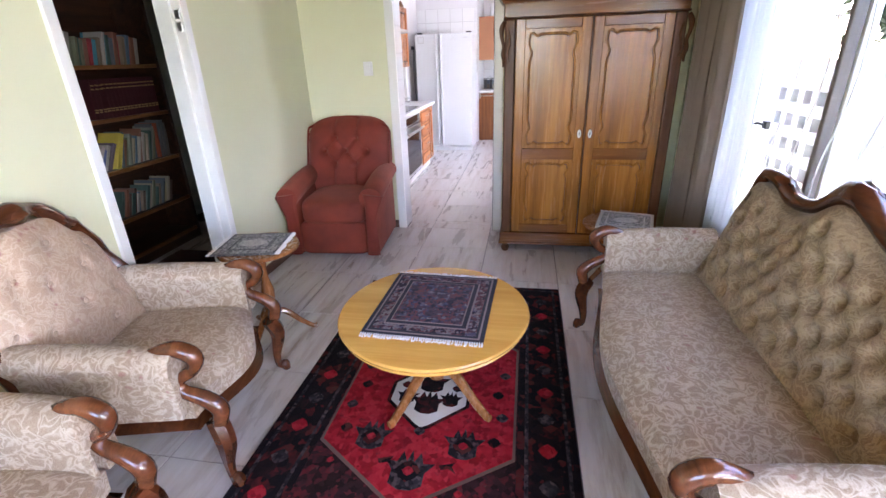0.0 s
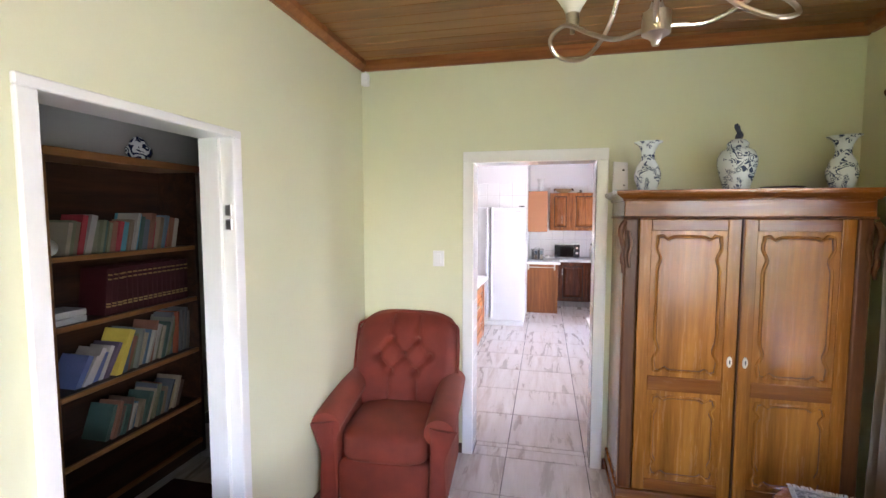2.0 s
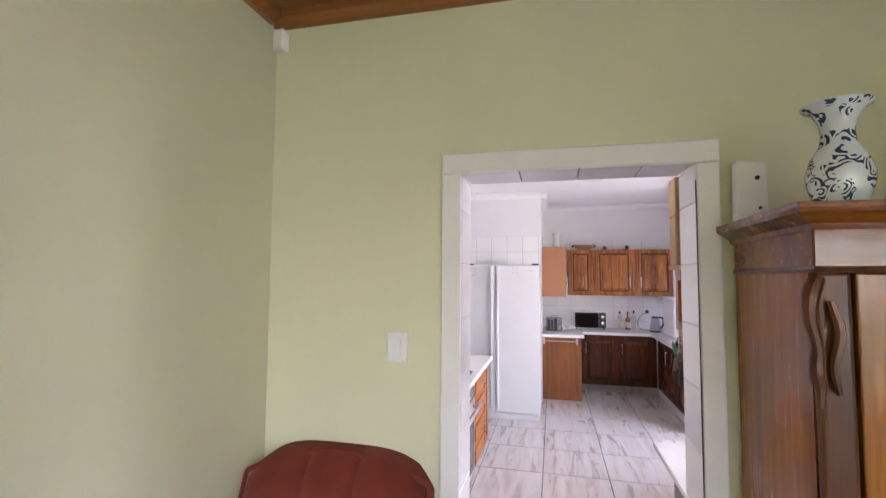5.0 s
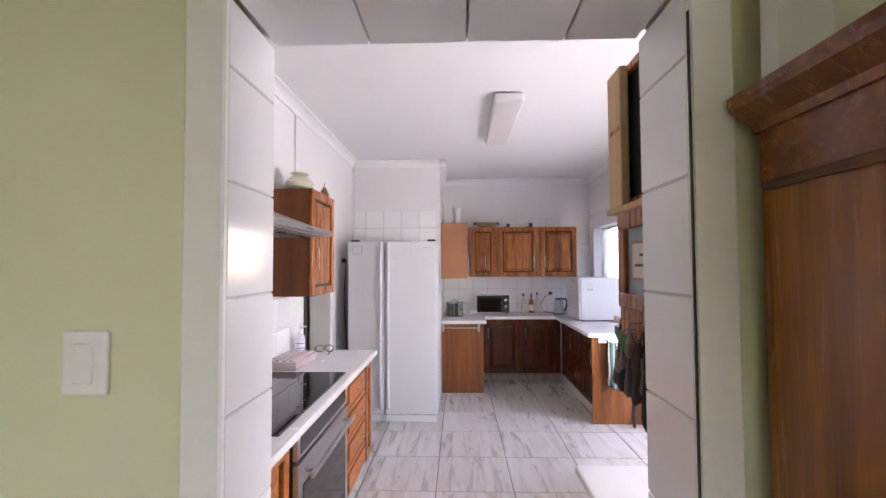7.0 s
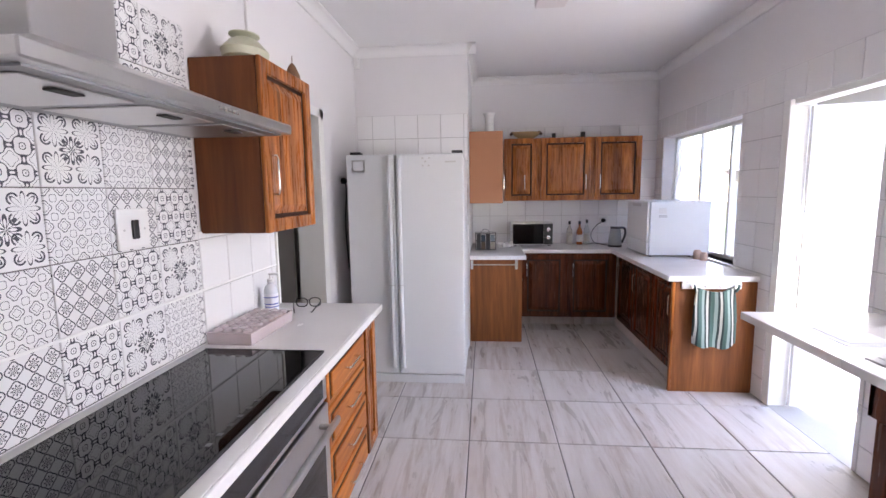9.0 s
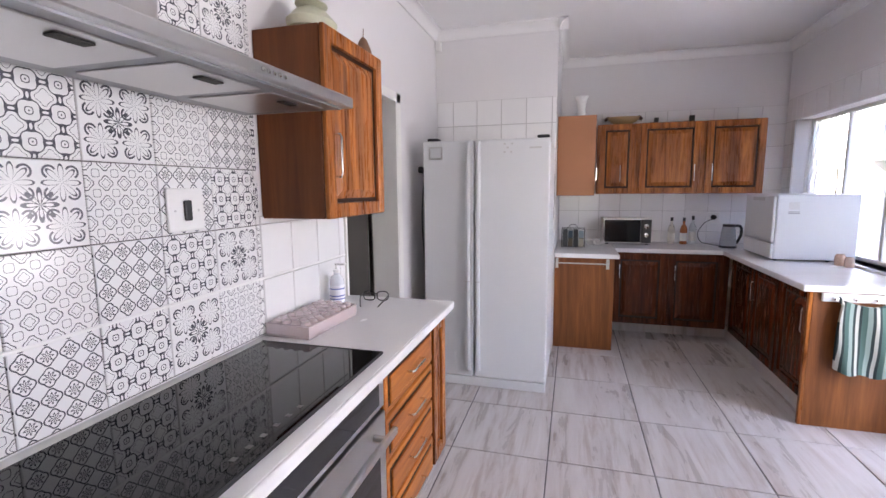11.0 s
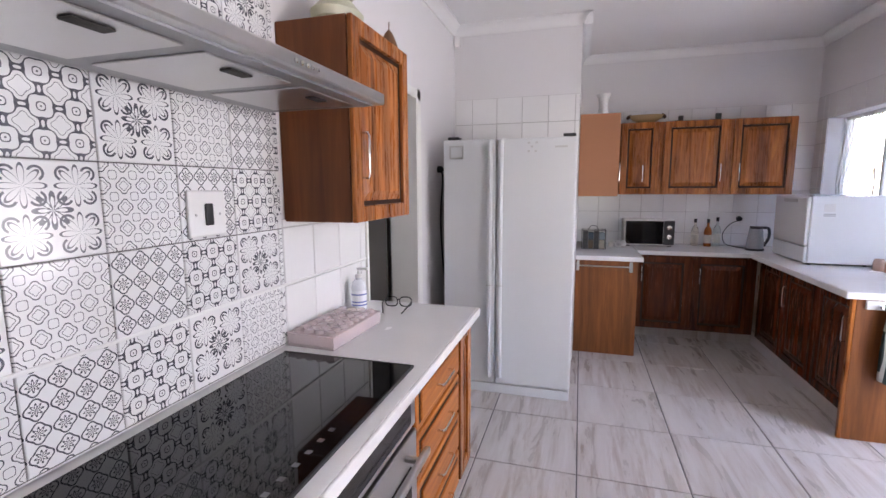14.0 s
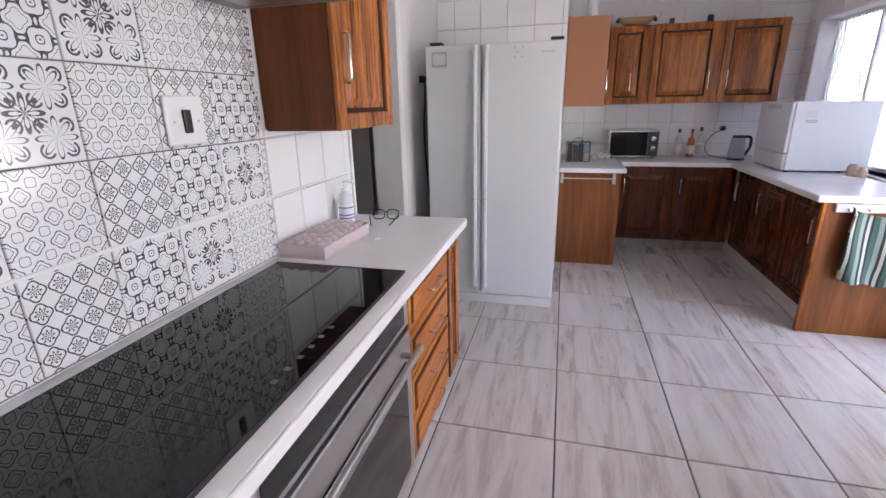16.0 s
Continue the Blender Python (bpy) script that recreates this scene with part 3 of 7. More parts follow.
# ---- windows and what lies outside ----
def window_unit(name, x, y0, y1, z0, z1, mullions, transoms, label, bar=0.03):
    """A white steel window in a wall at x, seen from -x: frame, bars, sill and panes."""
    w = thing(name, label, "window", kind="structure")
    b = bar
    part("window_frame", join(box(x, y0, z0, x + 0.05, y0 + b, z1, 0.003, 1), box(x, y1 - b, z0, x + 0.05, y1, z1, 0.003, 1), box(x, y0 + b, z0, x + 0.05, y1 - b, z0 + b, 0.003, 1), box(x, y0 + b, z1 - b, x + 0.05, y1 - b, z1, 0.003, 1)), M["gloss_white"], w)
    for m in mullions:
        part("mullion", box(x + 0.004, m - b * 0.6, z0 + b, x + 0.046, m + b * 0.6, z1 - b, 0.003, 1), M["gloss_white"], w)
    edges = [y0 + b, *mullions, y1 - b]
    for tz in transoms:
        for a, c in zip(edges, edges[1:]):
            part("transom", box(x + 0.008, a + b * 0.6, tz - b * 0.4, x + 0.042, c - b * 0.6, tz + b * 0.4, 0.003, 1), M["gloss_white"], w)
    for a, c in zip(edges, edges[1:]):
        g = part("pane", box(x + 0.02, a + 0.002, z0 + b, x + 0.024, c - 0.002, z1 - b), M["glass"], w)
        g.visible_shadow = False
    return w


window_unit("window_1", RX + 0.10, -2.9, 1.98, 0.5, 1.98, [-1.9, -0.95, 0.0, 0.72, 1.145], [], "large white steel living room window")
setting("sill", box(RX - 0.03, -2.92, 0.47, RX + 0.11, 2.0, 0.5, 0.004, 2), plain("slate_sill", (0.12, 0.13, 0.15), 0.35), "dark slate window sill", "sill")
window_unit("window_2", KR + 0.12, 6.95, 8.5, 0.90, 2.06, [7.35, 7.9], [], "white steel kitchen window over the worktop")
window_unit("window_3", KR + 0.12, 3.75, 5.05, 1.08, 2.02, [4.4], [], "white steel kitchen window over the sink")
setting("sill_kitchen", join(box(KR - 0.01, 6.95, 0.882, KR + 0.12, 8.5, 0.90, 0.003, 1), box(KR - 0.01, 3.75, 1.06, KR + 0.12, 5.05, 1.08, 0.003, 1)), M["tile"], "white tiled window sills", "sill")

# burglar bars: a diamond lattice of thin white rods
u = thing("burglar_bars", "white diamond-lattice burglar bars inside the kitchen window", "burglar bars")
for k in range(7):
    a = 7.93 + k * 0.085
    part("bar", tube([(KR + 0.09, a, 0.92), (KR + 0.09, min(a + 0.28, 8.47), 1.48), (KR + 0.09, a, 2.04)], 0.004, 6), M["gloss_white"], u)
    part("bar", tube([(KR + 0.10, a + 0.0, 2.04), (KR + 0.10, max(a - 0.2, 7.93), 1.48), (KR + 0.10, a, 0.92)], 0.004, 6), M["gloss_white"], u)
u = thing("burglar_bars", "thin white curling burglar bars across the living room window", "burglar bars")
for k in range(16):
    a = -1.5 + k * 0.215
    part("bar", tube([(RX + 0.07, a, 0.52), (RX + 0.07, a + 0.05, 0.9), (RX + 0.07, a - 0.05, 1.35), (RX + 0.07, a + 0.03, 1.95)], 0.004, 6, steps=4), M["gloss_white"], u)

M["paving"] = plain("pale_paving", (0.50, 0.48, 0.45), 0.8, var=0.12, scale=2, fine=90)
M["lawn"] = plain("lawn", (0.07, 0.12, 0.03), 0.9, var=0.4, scale=3, fine=120, bump=0.6)
M["outer_wall"] = plain("white_garden_wall", (0.40, 0.40, 0.39), 0.8, var=0.05, fine=100)
M["leaf"] = plain("shrub_leaf", (0.022, 0.05, 0.012), 0.5, var=0.5, scale=6, fine=30)
setting("ground", join(box(-60, -60, -0.35, 60, 60, -0.13)), M["lawn"], "lawn round the house", "ground")
setting("pavement", box(KR + 0.2, -4, -0.13, 6.2, 12, -0.05), M["paving"], "pale concrete paving beside the house", "pavement")
setting("threshold", box(KR, 5.66, -0.13, KR + 0.2, 6.47, -0.002), M["paving"], "pale concrete door step", "step")
setting("roof", join(box(-3.2, -3.8, 2.95, RX + 0.75, 9.3, 3.05)), M["white_paint"], "flat roof slab over the house", "roof")
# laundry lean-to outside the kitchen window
# White wall coloured dark lilac-grey, so its shade is part of the colour.
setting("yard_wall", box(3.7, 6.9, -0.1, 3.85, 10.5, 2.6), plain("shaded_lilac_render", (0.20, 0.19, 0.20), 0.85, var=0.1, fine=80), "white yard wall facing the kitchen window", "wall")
# breeze-block garden wall: blocks with square holes
u = thing("breeze_block_wall", "white pierced breeze-block garden wall", "garden wall", kind="structure")
WX = 3.0
part("plinth", box(WX, 2.5, -0.06, WX + 0.14, 4.1, 0.35), M["outer_wall"], u)
part("pier", box(WX, 3.8, 0.35, WX + 0.14, 4.1, 1.15), M["outer_wall"], u)
part("pier", box(WX, 2.5, 0.35, WX + 0.14, 3.0, 1.15), M["outer_wall"], u)
part("coping", box(WX - 0.01, 2.49, 1.15, WX + 0.15, 4.11, 1.34, 0.01, 1), M["outer_wall"], u)
P = 0.2
blk = join(box(0, 0, 0, 0.12, P, 0.045), box(0, 0, P - 0.045, 0.12, P, P), box(0, 0, 0.045, 0.12, 0.045, P - 0.045), box(0, P - 0.045, 0.045, 0.12, P, P - 0.045), box(0.10, 0.045, 0.045, 0.115, P - 0.045, P - 0.045))
first = part("block", blk, M["outer_wall"], u, m=pose(WX + 0.01, 3.0, 0.35))
for i in range(4):
    for j in range(4):
        if i or j:
            o = new("block", first.data)
            o.parent, o.location = u, (WX + 0.01, 3.0 + i * P, 0.35 + j * P)
# Taupe holds the post's backlit shade in its colour.
u = thing("window_post", "post in the large window, its backlit shade put into a taupe colour", "post", kind="structure")
part("post", box(RX + 0.05, 1.13, 0.503, RX + 0.095, 1.16, 1.978, 0.004, 1), plain("backlit_post", (0.20, 0.17, 0.15), 0.5, var=0.1), u)
u = thing("window_catch", "small dark window catch on the sash", "window catch")
part("plate", box(RX + 0.075, 1.66, 1.04, RX + 0.099, 1.70, 1.08, 0.003, 1), M["black"], u)
part("lever", tube([(RX + 0.08, 1.68, 1.06), (RX + 0.06, 1.72, 1.065), (RX + 0.05, 1.77, 1.05)], 0.006, 6), M["black"], u)


def shrub(x, y, z, r, h, n, seed):
    """A bush: stems and many small folded leaves in uneven clumps."""
    rng = random.Random(seed)
    u = thing("shrub", "green leafy garden shrub behind the wall", "shrub", pose(x, y, z), group="garden shrubs")
    stems, leaves = [], bmesh.new()
    for k in range(7):
        a = rng.uniform(0, 6.28)
        q = (r * 0.6 * math.cos(a), r * 0.6 * math.sin(a), h * rng.uniform(0.6, 0.95))
        stems.append(tube([(0, 0, 0, 0.03), (q[0] * 0.4, q[1] * 0.4, q[2] * 0.5, 0.02), (*q, 0.006)], 0.02, 5, steps=3))
        for c in range(5):
            cc = Vector(q) + Vector((rng.gauss(0, r * 0.3), rng.gauss(0, r * 0.3), rng.gauss(0, h * 0.22)))
            for l in range(n // 35):
                p = cc + Vector((rng.gauss(0, r * 0.14), rng.gauss(0, r * 0.14), rng.gauss(0, r * 0.13)))
                m = Matrix.Translation(p) @ Euler((rng.uniform(0, 6), rng.uniform(-0.8, 0.8), rng.uniform(0, 6))).to_matrix().to_4x4()
                s = rng.uniform(0.06, 0.13)
                vs = [leaves.verts.new(m @ Vector(k2)) for k2 in ((0, 0, 0), (s * 0.3, s * 0.5, 0.01), (0, s, 0), (-s * 0.3, s * 0.5, 0.01))]
                leaves.faces.new((vs[0], vs[1], vs[2]))
                leaves.faces.new((vs[0], vs[2], vs[3]))
    part("stem", join(*stems), M["table_leg"], u)
    part("crown", leaves, M["leaf"], u)


for i, (sx, sy, r, h) in enumerate(((4.9, -2.5, 0.9, 2.3), (4.6, -0.9, 0.9, 2.4), (4.4, 0.5, 0.9, 2.2), (4.5, 1.9, 0.9, 2.6), (4.3, 3.0, 0.8, 2.5), (5.4, 4.6, 1.0, 2.5), (3.3, 0.55, 0.32, 1.15), (3.7, 2.2, 0.40, 1.35))):
    shrub(sx, sy, -0.1, r, h, 9000 if r > 0.5 else 2200, i)

# ---- kitchen units ----
def panel_door(w, h, material, parent, m, handle=None, arch=False, name="door"):
    """A raised-panel door in the x-z plane, its face towards -y, its low left corner at 0."""
    f = 0.058
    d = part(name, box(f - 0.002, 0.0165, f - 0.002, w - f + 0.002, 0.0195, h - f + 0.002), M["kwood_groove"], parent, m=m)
    for x in (0, w - f):
        part("door_stile", box(x, 0, 0, x + f, 0.02, h, 0.003, 1), material, d)
    for z in (0, h - f):
        part("door_rail", box(f, 0, z, w - f, 0.02, z + f, 0.003, 1), material, d)
    g, e = f + 0.017, min(0.036, w * 0.11)
    bm = bmesh.new()
    lo = [bm.verts.new(q) for q in ((g, 0.0165, g), (w - g, 0.0165, g), (w - g, 0.0165, h - g), (g, 0.0165, h - g))]
    hi = [bm.verts.new(q) for q in ((g + e, 0.003, g + e), (w - g - e, 0.003, g + e), (w - g - e, 0.003, h - g - e), (g + e, 0.003, h - g - e))]
    bm.faces.new(hi)
    for i in range(4):
        bm.faces.new((lo[i], lo[(i + 1) % 4], hi[(i + 1) % 4], hi[i]))
    part("raised_panel", bm, material, d)
    if handle:
        hx, hz, length = handle
        part("handle", bar_handle(length), M["chrome"], d, "satin chrome bar handle", True, pose(hx, 0, hz))
    return d


def bar_handle(length, flat=False):
    """An upright bow handle about its middle, standing out to -y."""
    a, b = length / 2, 0.028
    pts = [(0, 0.002, -a), (0, -b * 0.8, -a), (0, -b, -a + 0.012), (0, -b, a - 0.012), (0, -b * 0.8, a), (0, 0.002, a)]
    if flat:
        pts = [(z, y, x) for x, y, z in pts]
    return tube(pts, 0.005, 8)


def facing(x, y, z, yaw):
    """yaw 0: the door's face looks to -y; 90: to +x; -90: to -x."""
    return pose(x, y, z, 0, 0, yaw)


# west run: worktop, oven, drawers
run = "west kitchen run"
t = thing("worktop", "white laminate worktop with rounded front edge", "worktop", kind="structure")
t["kind"] = "thing"
part("top", box(KL + 0.002, KY + 0.002, 0.842, -0.556, 5.70, 0.88, 0.001, 1), M["counter"], t)
part("edging", box(-0.556, KY + 0.002, 0.8415, -0.545, 5.70, 0.8795, 0.005, 3), M["counter"], t, "rounded white front edging")
u = thing("base_cabinet", "brown wooden base cabinet with panelled door under the worktop", "cabinet", group=run)
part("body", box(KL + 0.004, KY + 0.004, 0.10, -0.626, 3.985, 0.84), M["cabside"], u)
panel_door(0.46, 0.70, M["kwood_orange"], u, facing(-0.602, 3.05, 0.12, 90), (0.40, 0.55, 0.13))
panel_door(0.44, 0.70, M["kwood_orange"], u, facing(-0.602, 3.525, 0.12, 90), (0.06, 0.55, 0.13))
u = thing("oven", "black glass and steel built-in oven under the hob", "oven")
part("body", box(KL + 0.05, 3.99, 0.10, -0.60, 4.845, 0.84), M["dark"], u)
part("control_panel", box(-0.60, 3.992, 0.715, -0.578, 4.843, 0.835, 0.003, 1), M["steel"], u, "brushed steel control strip")
d = part("door", box(-0.60, 3.992, 0.13, -0.574, 4.843, 0.70, 0.004, 1), M["steel"], u, "steel framed oven door")
part("glass", box(-0.575, 4.05, 0.17, -0.570, 4.785, 0.60, 0.002, 1), M["screen_glass"], d, "dark oven glass")
part("panel_window", box(-0.579, 4.03, 0.735, -0.5755, 4.80, 0.815, 0.001, 1), M["screen_glass"], u, "black glass display strip")
part("handle", join(box(-0.535, 4.02, 0.635, -0.515, 4.815, 0.662, 0.007, 3), box(-0.575, 4.08, 0.64, -0.53, 4.10, 0.657, 0.003, 1), box(-0.575, 4.735, 0.64, -0.53, 4.755, 0.657, 0.003, 1)), M["steel"], d, "flat steel bar handle")
u = thing("drawer_unit", "orange-brown wooden drawer unit with four drawers", "drawers", group=run)
# Body coloured near-black, which paints the shade between the drawers.
part("body", box(KL + 0.004, 4.85, 0.10, -0.605, 5.44, 0.84), M["kwood_groove"], u, "carcass coloured dark for the shade in the drawer gaps")
for i in range(4):
    z = 0.115 + i * 0.181
    d = part("drawer", box(-0.6045, 4.864, z, -0.583, 5.424, z + 0.168, 0.006, 2), M["kwood_orange"], u)
    part("groove", box(-0.584, 4.892, z + 0.024, -0.5822, 5.396, z + 0.146), M["kwood_groove"], d, "groove round the panel, stain and shade in its dark colour")
    part("raised_panel", box(-0.583, 4.90, z + 0.032, -0.574, 5.388, z + 0.138, 0.006, 2), M["kwood_orange"], d)
    part("handle", bar_handle(0.15, True), M["chrome"], d, "satin chrome bar handle", True, facing(-0.575, 5.145, z + 0.09, 90))
u = thing("base_cabinet", "narrow reddish-brown wooden end cabinet with panelled door", "cabinet", group=run)
part("body", box(KL + 0.004, 5.445, 0.10, -0.604, 5.655, 0.84), M["cabside"], u)
panel_door(0.20, 0.72, M["kwood"], u, facing(-0.581, 5.45, 0.11, 90))
solid("plinth", box(KL + 0.004, KY + 0.004, 0, -0.64, 5.65, 0.10), M["tile"], "pale tiled plinth below the base units", "plinth")

# hob, hood, wall cupboard
u = thing("hob", "black ceramic glass hob let into the worktop", "hob")
part("glass", box(-1.10, 3.845, 0.878, -0.605, 4.893, 0.887, 0.003, 2), M["black_glass"], u)
part("trim", join(box(-0.605, 3.845, 0.878, -0.600, 4.893, 0.8885), box(-1.10, 4.893, 0.878, -0.600, 4.897, 0.8885), box(-1.10, 3.841, 0.878, -0.600, 3.845, 0.8885)), M["black"], u)
for k in range(6):
    part("touch_key", box(-0.66, 4.20 + k * 0.05, 0.887, -0.645, 4.215 + k * 0.05, 0.8874), plain("grey_touch_mark", (0.10, 0.10, 0.10), 0.3), u)
u = thing("cooker_hood", "stainless steel chimney cooker hood with thin visor", "cooker hood")
HY0, HY1, HF = 3.88, 4.92, -0.695
part("visor", box(KL + 0.002, HY0, 1.735, HF, HY1, 1.77, 0.004, 1), M["steel"], u)
part("underside", box(KL + 0.04, HY0 + 0.03, 1.729, HF - 0.03, HY1 - 0.03, 1.7345), plain("grey_hood_underside", (0.32, 0.32, 0.33), 0.4, 0.6), u)
for k in range(3):
    a = HY0 + 0.06 + k * 0.315
    part("filter", box(KL + 0.10, a, 1.725, HF - 0.07, a + 0.27, 1.7288, 0.002, 1), M["steel"], u, "perforated metal grease filter")
    part("filter_latch", box(HF - 0.13, a + 0.10, 1.720, HF - 0.10, a + 0.17, 1.7248, 0.002, 1), M["dark"], u)
bm = bmesh.new()
CY0, CY1, CF = 4.14, 4.385, -0.935
lo = [bm.verts.new(q) for q in ((KL + 0.002, HY0 + 0.02, 1.77), (HF - 0.03, HY0 + 0.02, 1.77), (HF - 0.03, HY1 - 0.02, 1.77), (KL + 0.002, HY1 - 0.02, 1.77))]
hi = [bm.verts.new(q) for q in ((KL + 0.002, CY0 - 0.01, 1.86), (CF + 0.01, CY0 - 0.01, 1.86), (CF + 0.01, CY1 + 0.01, 1.86), (KL + 0.002, CY1 + 0.01, 1.86))]
bm.faces.new(lo), bm.faces.new(hi)
for i in range(4):
    bm.faces.new((lo[i], lo[(i + 1) % 4], hi[(i + 1) % 4], hi[i]))
part("canopy", bm, M["steel"], u)
part("chimney", box(KL + 0.002, CY0, 1.855, CF, CY1, 2.32, 0.003, 1), M["steel"], u, "steel chimney duct")
for k in range(5):
    part("button", moved(lathe([(0.006, 0), (0.006, 0.004), (0.0, 0.005)], 10), pose(HF, 4.44 + k * 0.022, 1.752, 0, 90, 0)), M["chrome"], u)
u = thing("wall_cupboard", "brown wooden wall cupboard with panelled door", "cupboard")
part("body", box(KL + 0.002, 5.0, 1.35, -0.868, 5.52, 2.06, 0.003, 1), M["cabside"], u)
panel_door(0.52, 0.71, M["kwood"], u, facing(-0.845, 5.0, 1.35, 90), (0.055, 0.24, 0.16))
solid("hood_socket", join(box(KL + 0.006, 3.93, 1.86, KL + 0.02, 4.08, 2.0, 0.004, 2)), M["white_plastic"], "white wall socket above the hood", "socket")
u = thing("plug", "black round plug with cable in the socket above the hood", "plug")
part("body", moved(lathe([(0.0, 0.0), (0.03, 0.0), (0.028, 0.03), (0.012, 0.05), (0, 0.05)], 16), pose(KL + 0.02, 4.0, 1.94, 0, 90, 0)), M["black"], u, "", True)
part("cable", tube([(KL + 0.06, 4.0, 1.935), (KL + 0.07, 4.0, 1.90), (KL + 0.05, 4.05, 1.85), (KL + 0.04, 4.1, 1.80)], 0.005, 6, steps=4), M["black"], u)

# fridge
u = thing("fridge", "white side-by-side fridge freezer standing on the floor", "fridge")
part("body", box(-1.005, 6.70, 0.03, -0.118, 7.40, 1.78, 0.006, 2), M["appliance"], u)
for x0, x1, hx in ((-1.01, -0.640, -0.672), (-0.632, -0.115, -0.600)):
    d = part("door", box(x0, 6.632, 0.075, x1, 6.698, 1.795, 0.012, 3), M["appliance"], u)
    part("handle", tube([(hx, 6.632, 0.13), (hx, 6.606, 0.20), (hx, 6.594, 0.6), (hx, 6.592, 0.93), (hx, 6.594, 1.3), (hx, 6.606, 1.72), (hx, 6.632, 1.78)], 0.016, 8, steps=4), M["appliance"], d, "moulded white handle", True)
    part("handle_joint", box(hx - 0.02, 6.572, 0.80, hx + 0.02, 6.58, 0.806), M["steel"], d)
    part("hinge_cover", box(x0 + 0.03 if x0 < -0.8 else x1 - 0.09, 6.64, 1.795, x0 + 0.11 if x0 < -0.8 else x1 - 0.01, 6.72, 1.815, 0.004, 1), M["black"], d)
part("toe_grille", box(-1.0, 6.64, 0.0, -0.12, 6.70, 0.068, 0.004, 1), M["appliance"], u)
solid("fridge_sticker", join(box(-0.965, 6.627, 1.665, -0.865, 6.631, 1.675), box(-0.965, 6.627, 1.745, -0.865, 6.631, 1.755), box(-0.965, 6.627, 1.675, -0.955, 6.631, 1.745), box(-0.875, 6.627, 1.675, -0.865, 6.631, 1.745)), M["steel"], "square grey outline sticker on the fridge door", "sticker")
solid("fridge_nameplate", box(-0.255, 6.627, 1.725, -0.175, 6.631, 1.737), M["steel"], "small grey nameplate strip on the fridge door", "nameplate")
for k, (dx, dz) in enumerate(((0, 0), (0.045, 0.0), (0.02, 0.03), (0.0, 0.055), (0.05, 0.055))):
    solid("fridge_mark", box(-0.43 + dx, 6.6285, 1.70 + dz, -0.415 + dx, 6.631, 1.712 + dz), M["steel"], "tiny grey mark on the fridge door", "sticker", group="marks on the fridge door")
solid("power_cord", tube([(KL + 0.03, 6.95, 1.60), (KL + 0.045, 6.93, 1.52), (KL + 0.03, 6.92, 1.2), (KL + 0.05, 6.95, 0.7), (KL + 0.04, 7.0, 0.2), (KL + 0.05, 7.05, 0.02)], 0.007, 6, steps=4), M["black"], "black power cord hanging beside the fridge", "cable", True)
solid("cord_plug", moved(lathe([(0, 0), (0.026, 0), (0.026, 0.03), (0.012, 0.045), (0, 0.045)], 14), pose(KL + 0.001, 6.95, 1.61, 0, 90, 0)), M["black"], "black plug in the wall beside the fridge", "plug", True)

def worktop_leg(x0, y0, x1, y1, label, edges):
    """A worktop with its rolled front edging strips."""
    t = thing("worktop", label, "worktop")
    part("top", box(x0, y0, 0.842, x1, y1, 0.88, 0.001, 1), M["counter"], t)
    for a, b, c, d in edges:
        part("edging", box(a, b, 0.841, c, d, 0.879, 0.004, 2), M["counter"], t)
    return t


# far units: west leg, back run, east leg
far = "far kitchen units"
worktop_leg(-0.11, 7.64, 0.43, KB - 0.002, "white laminate worktop beside the fridge wall", ((-0.11, 7.63, 0.44, 7.64), (0.43, 7.64, 0.44, 8.10)))
worktop_leg(0.441, 8.11, 1.364, KB - 0.002, "white laminate worktop along the end wall", ((0.441, 8.10, 1.364, 8.11),))
worktop_leg(1.375, 6.585, KR - 0.008, KB - 0.002, "white laminate worktop under the kitchen window", ((1.365, 6.575, KR - 0.008, 6.585), (1.365, 6.585, 1.375, KB - 0.002)))
u = thing("base_cabinet", "brown wooden base cabinet with plain veneered end", "cabinet", group=far)
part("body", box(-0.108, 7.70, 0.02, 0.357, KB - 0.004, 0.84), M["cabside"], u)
part("end_panel", box(-0.108, 7.678, 0.0, 0.405, 7.70, 0.84, 0.002, 1), M["kpanel"], u, "veneered wooden end panel")
panel_door(0.38, 0.70, M["kwood_dark"], u, facing(0.381, 7.705, 0.12, 90), (0.05, 0.55, 0.13))
solid("towel_rail", join(tube([(-0.09, 7.65, 0.79), (0.36, 7.65, 0.79)], 0.006, 8), box(-0.10, 7.648, 0.745, -0.075, 7.678, 0.83, 0.002, 1), box(0.335, 7.648, 0.745, 0.36, 7.678, 0.83, 0.002, 1)), M["steel"], "steel towel rail on the cabinet end", "towel rail")
u = thing("base_cabinet", "dark wooden base cabinet with two panelled doors", "cabinet", group=far)
part("body", box(0.385, 8.165, 0.13, 1.44, KB - 0.004, 0.84), M["kwood_dark"], u)
panel_door(0.47, 0.69, M["kwood_dark"], u, facing(0.44, 8.142, 0.135, 0), (0.05, 0.52, 0.13))
panel_door(0.47, 0.69, M["kwood_dark"], u, facing(0.93, 8.142, 0.135, 0), (0.05, 0.52, 0.13))
for k, (a, b) in enumerate(((6.64, 7.10), (7.12, 7.60), (7.62, 8.10))):
    u = thing("base_cabinet", "dark wooden base cabinet with panelled door", "cabinet", group=far)
    part("body", box(1.467, a - 0.01, 0.13, KR - 0.008, b + 0.008, 0.84), M["kwood_dark"], u)
    panel_door(b - a, 0.69, M["kwood_dark"], u, facing(1.444, b, 0.135, -90), (0.06 if k else b - a - 0.06, 0.50, 0.15))
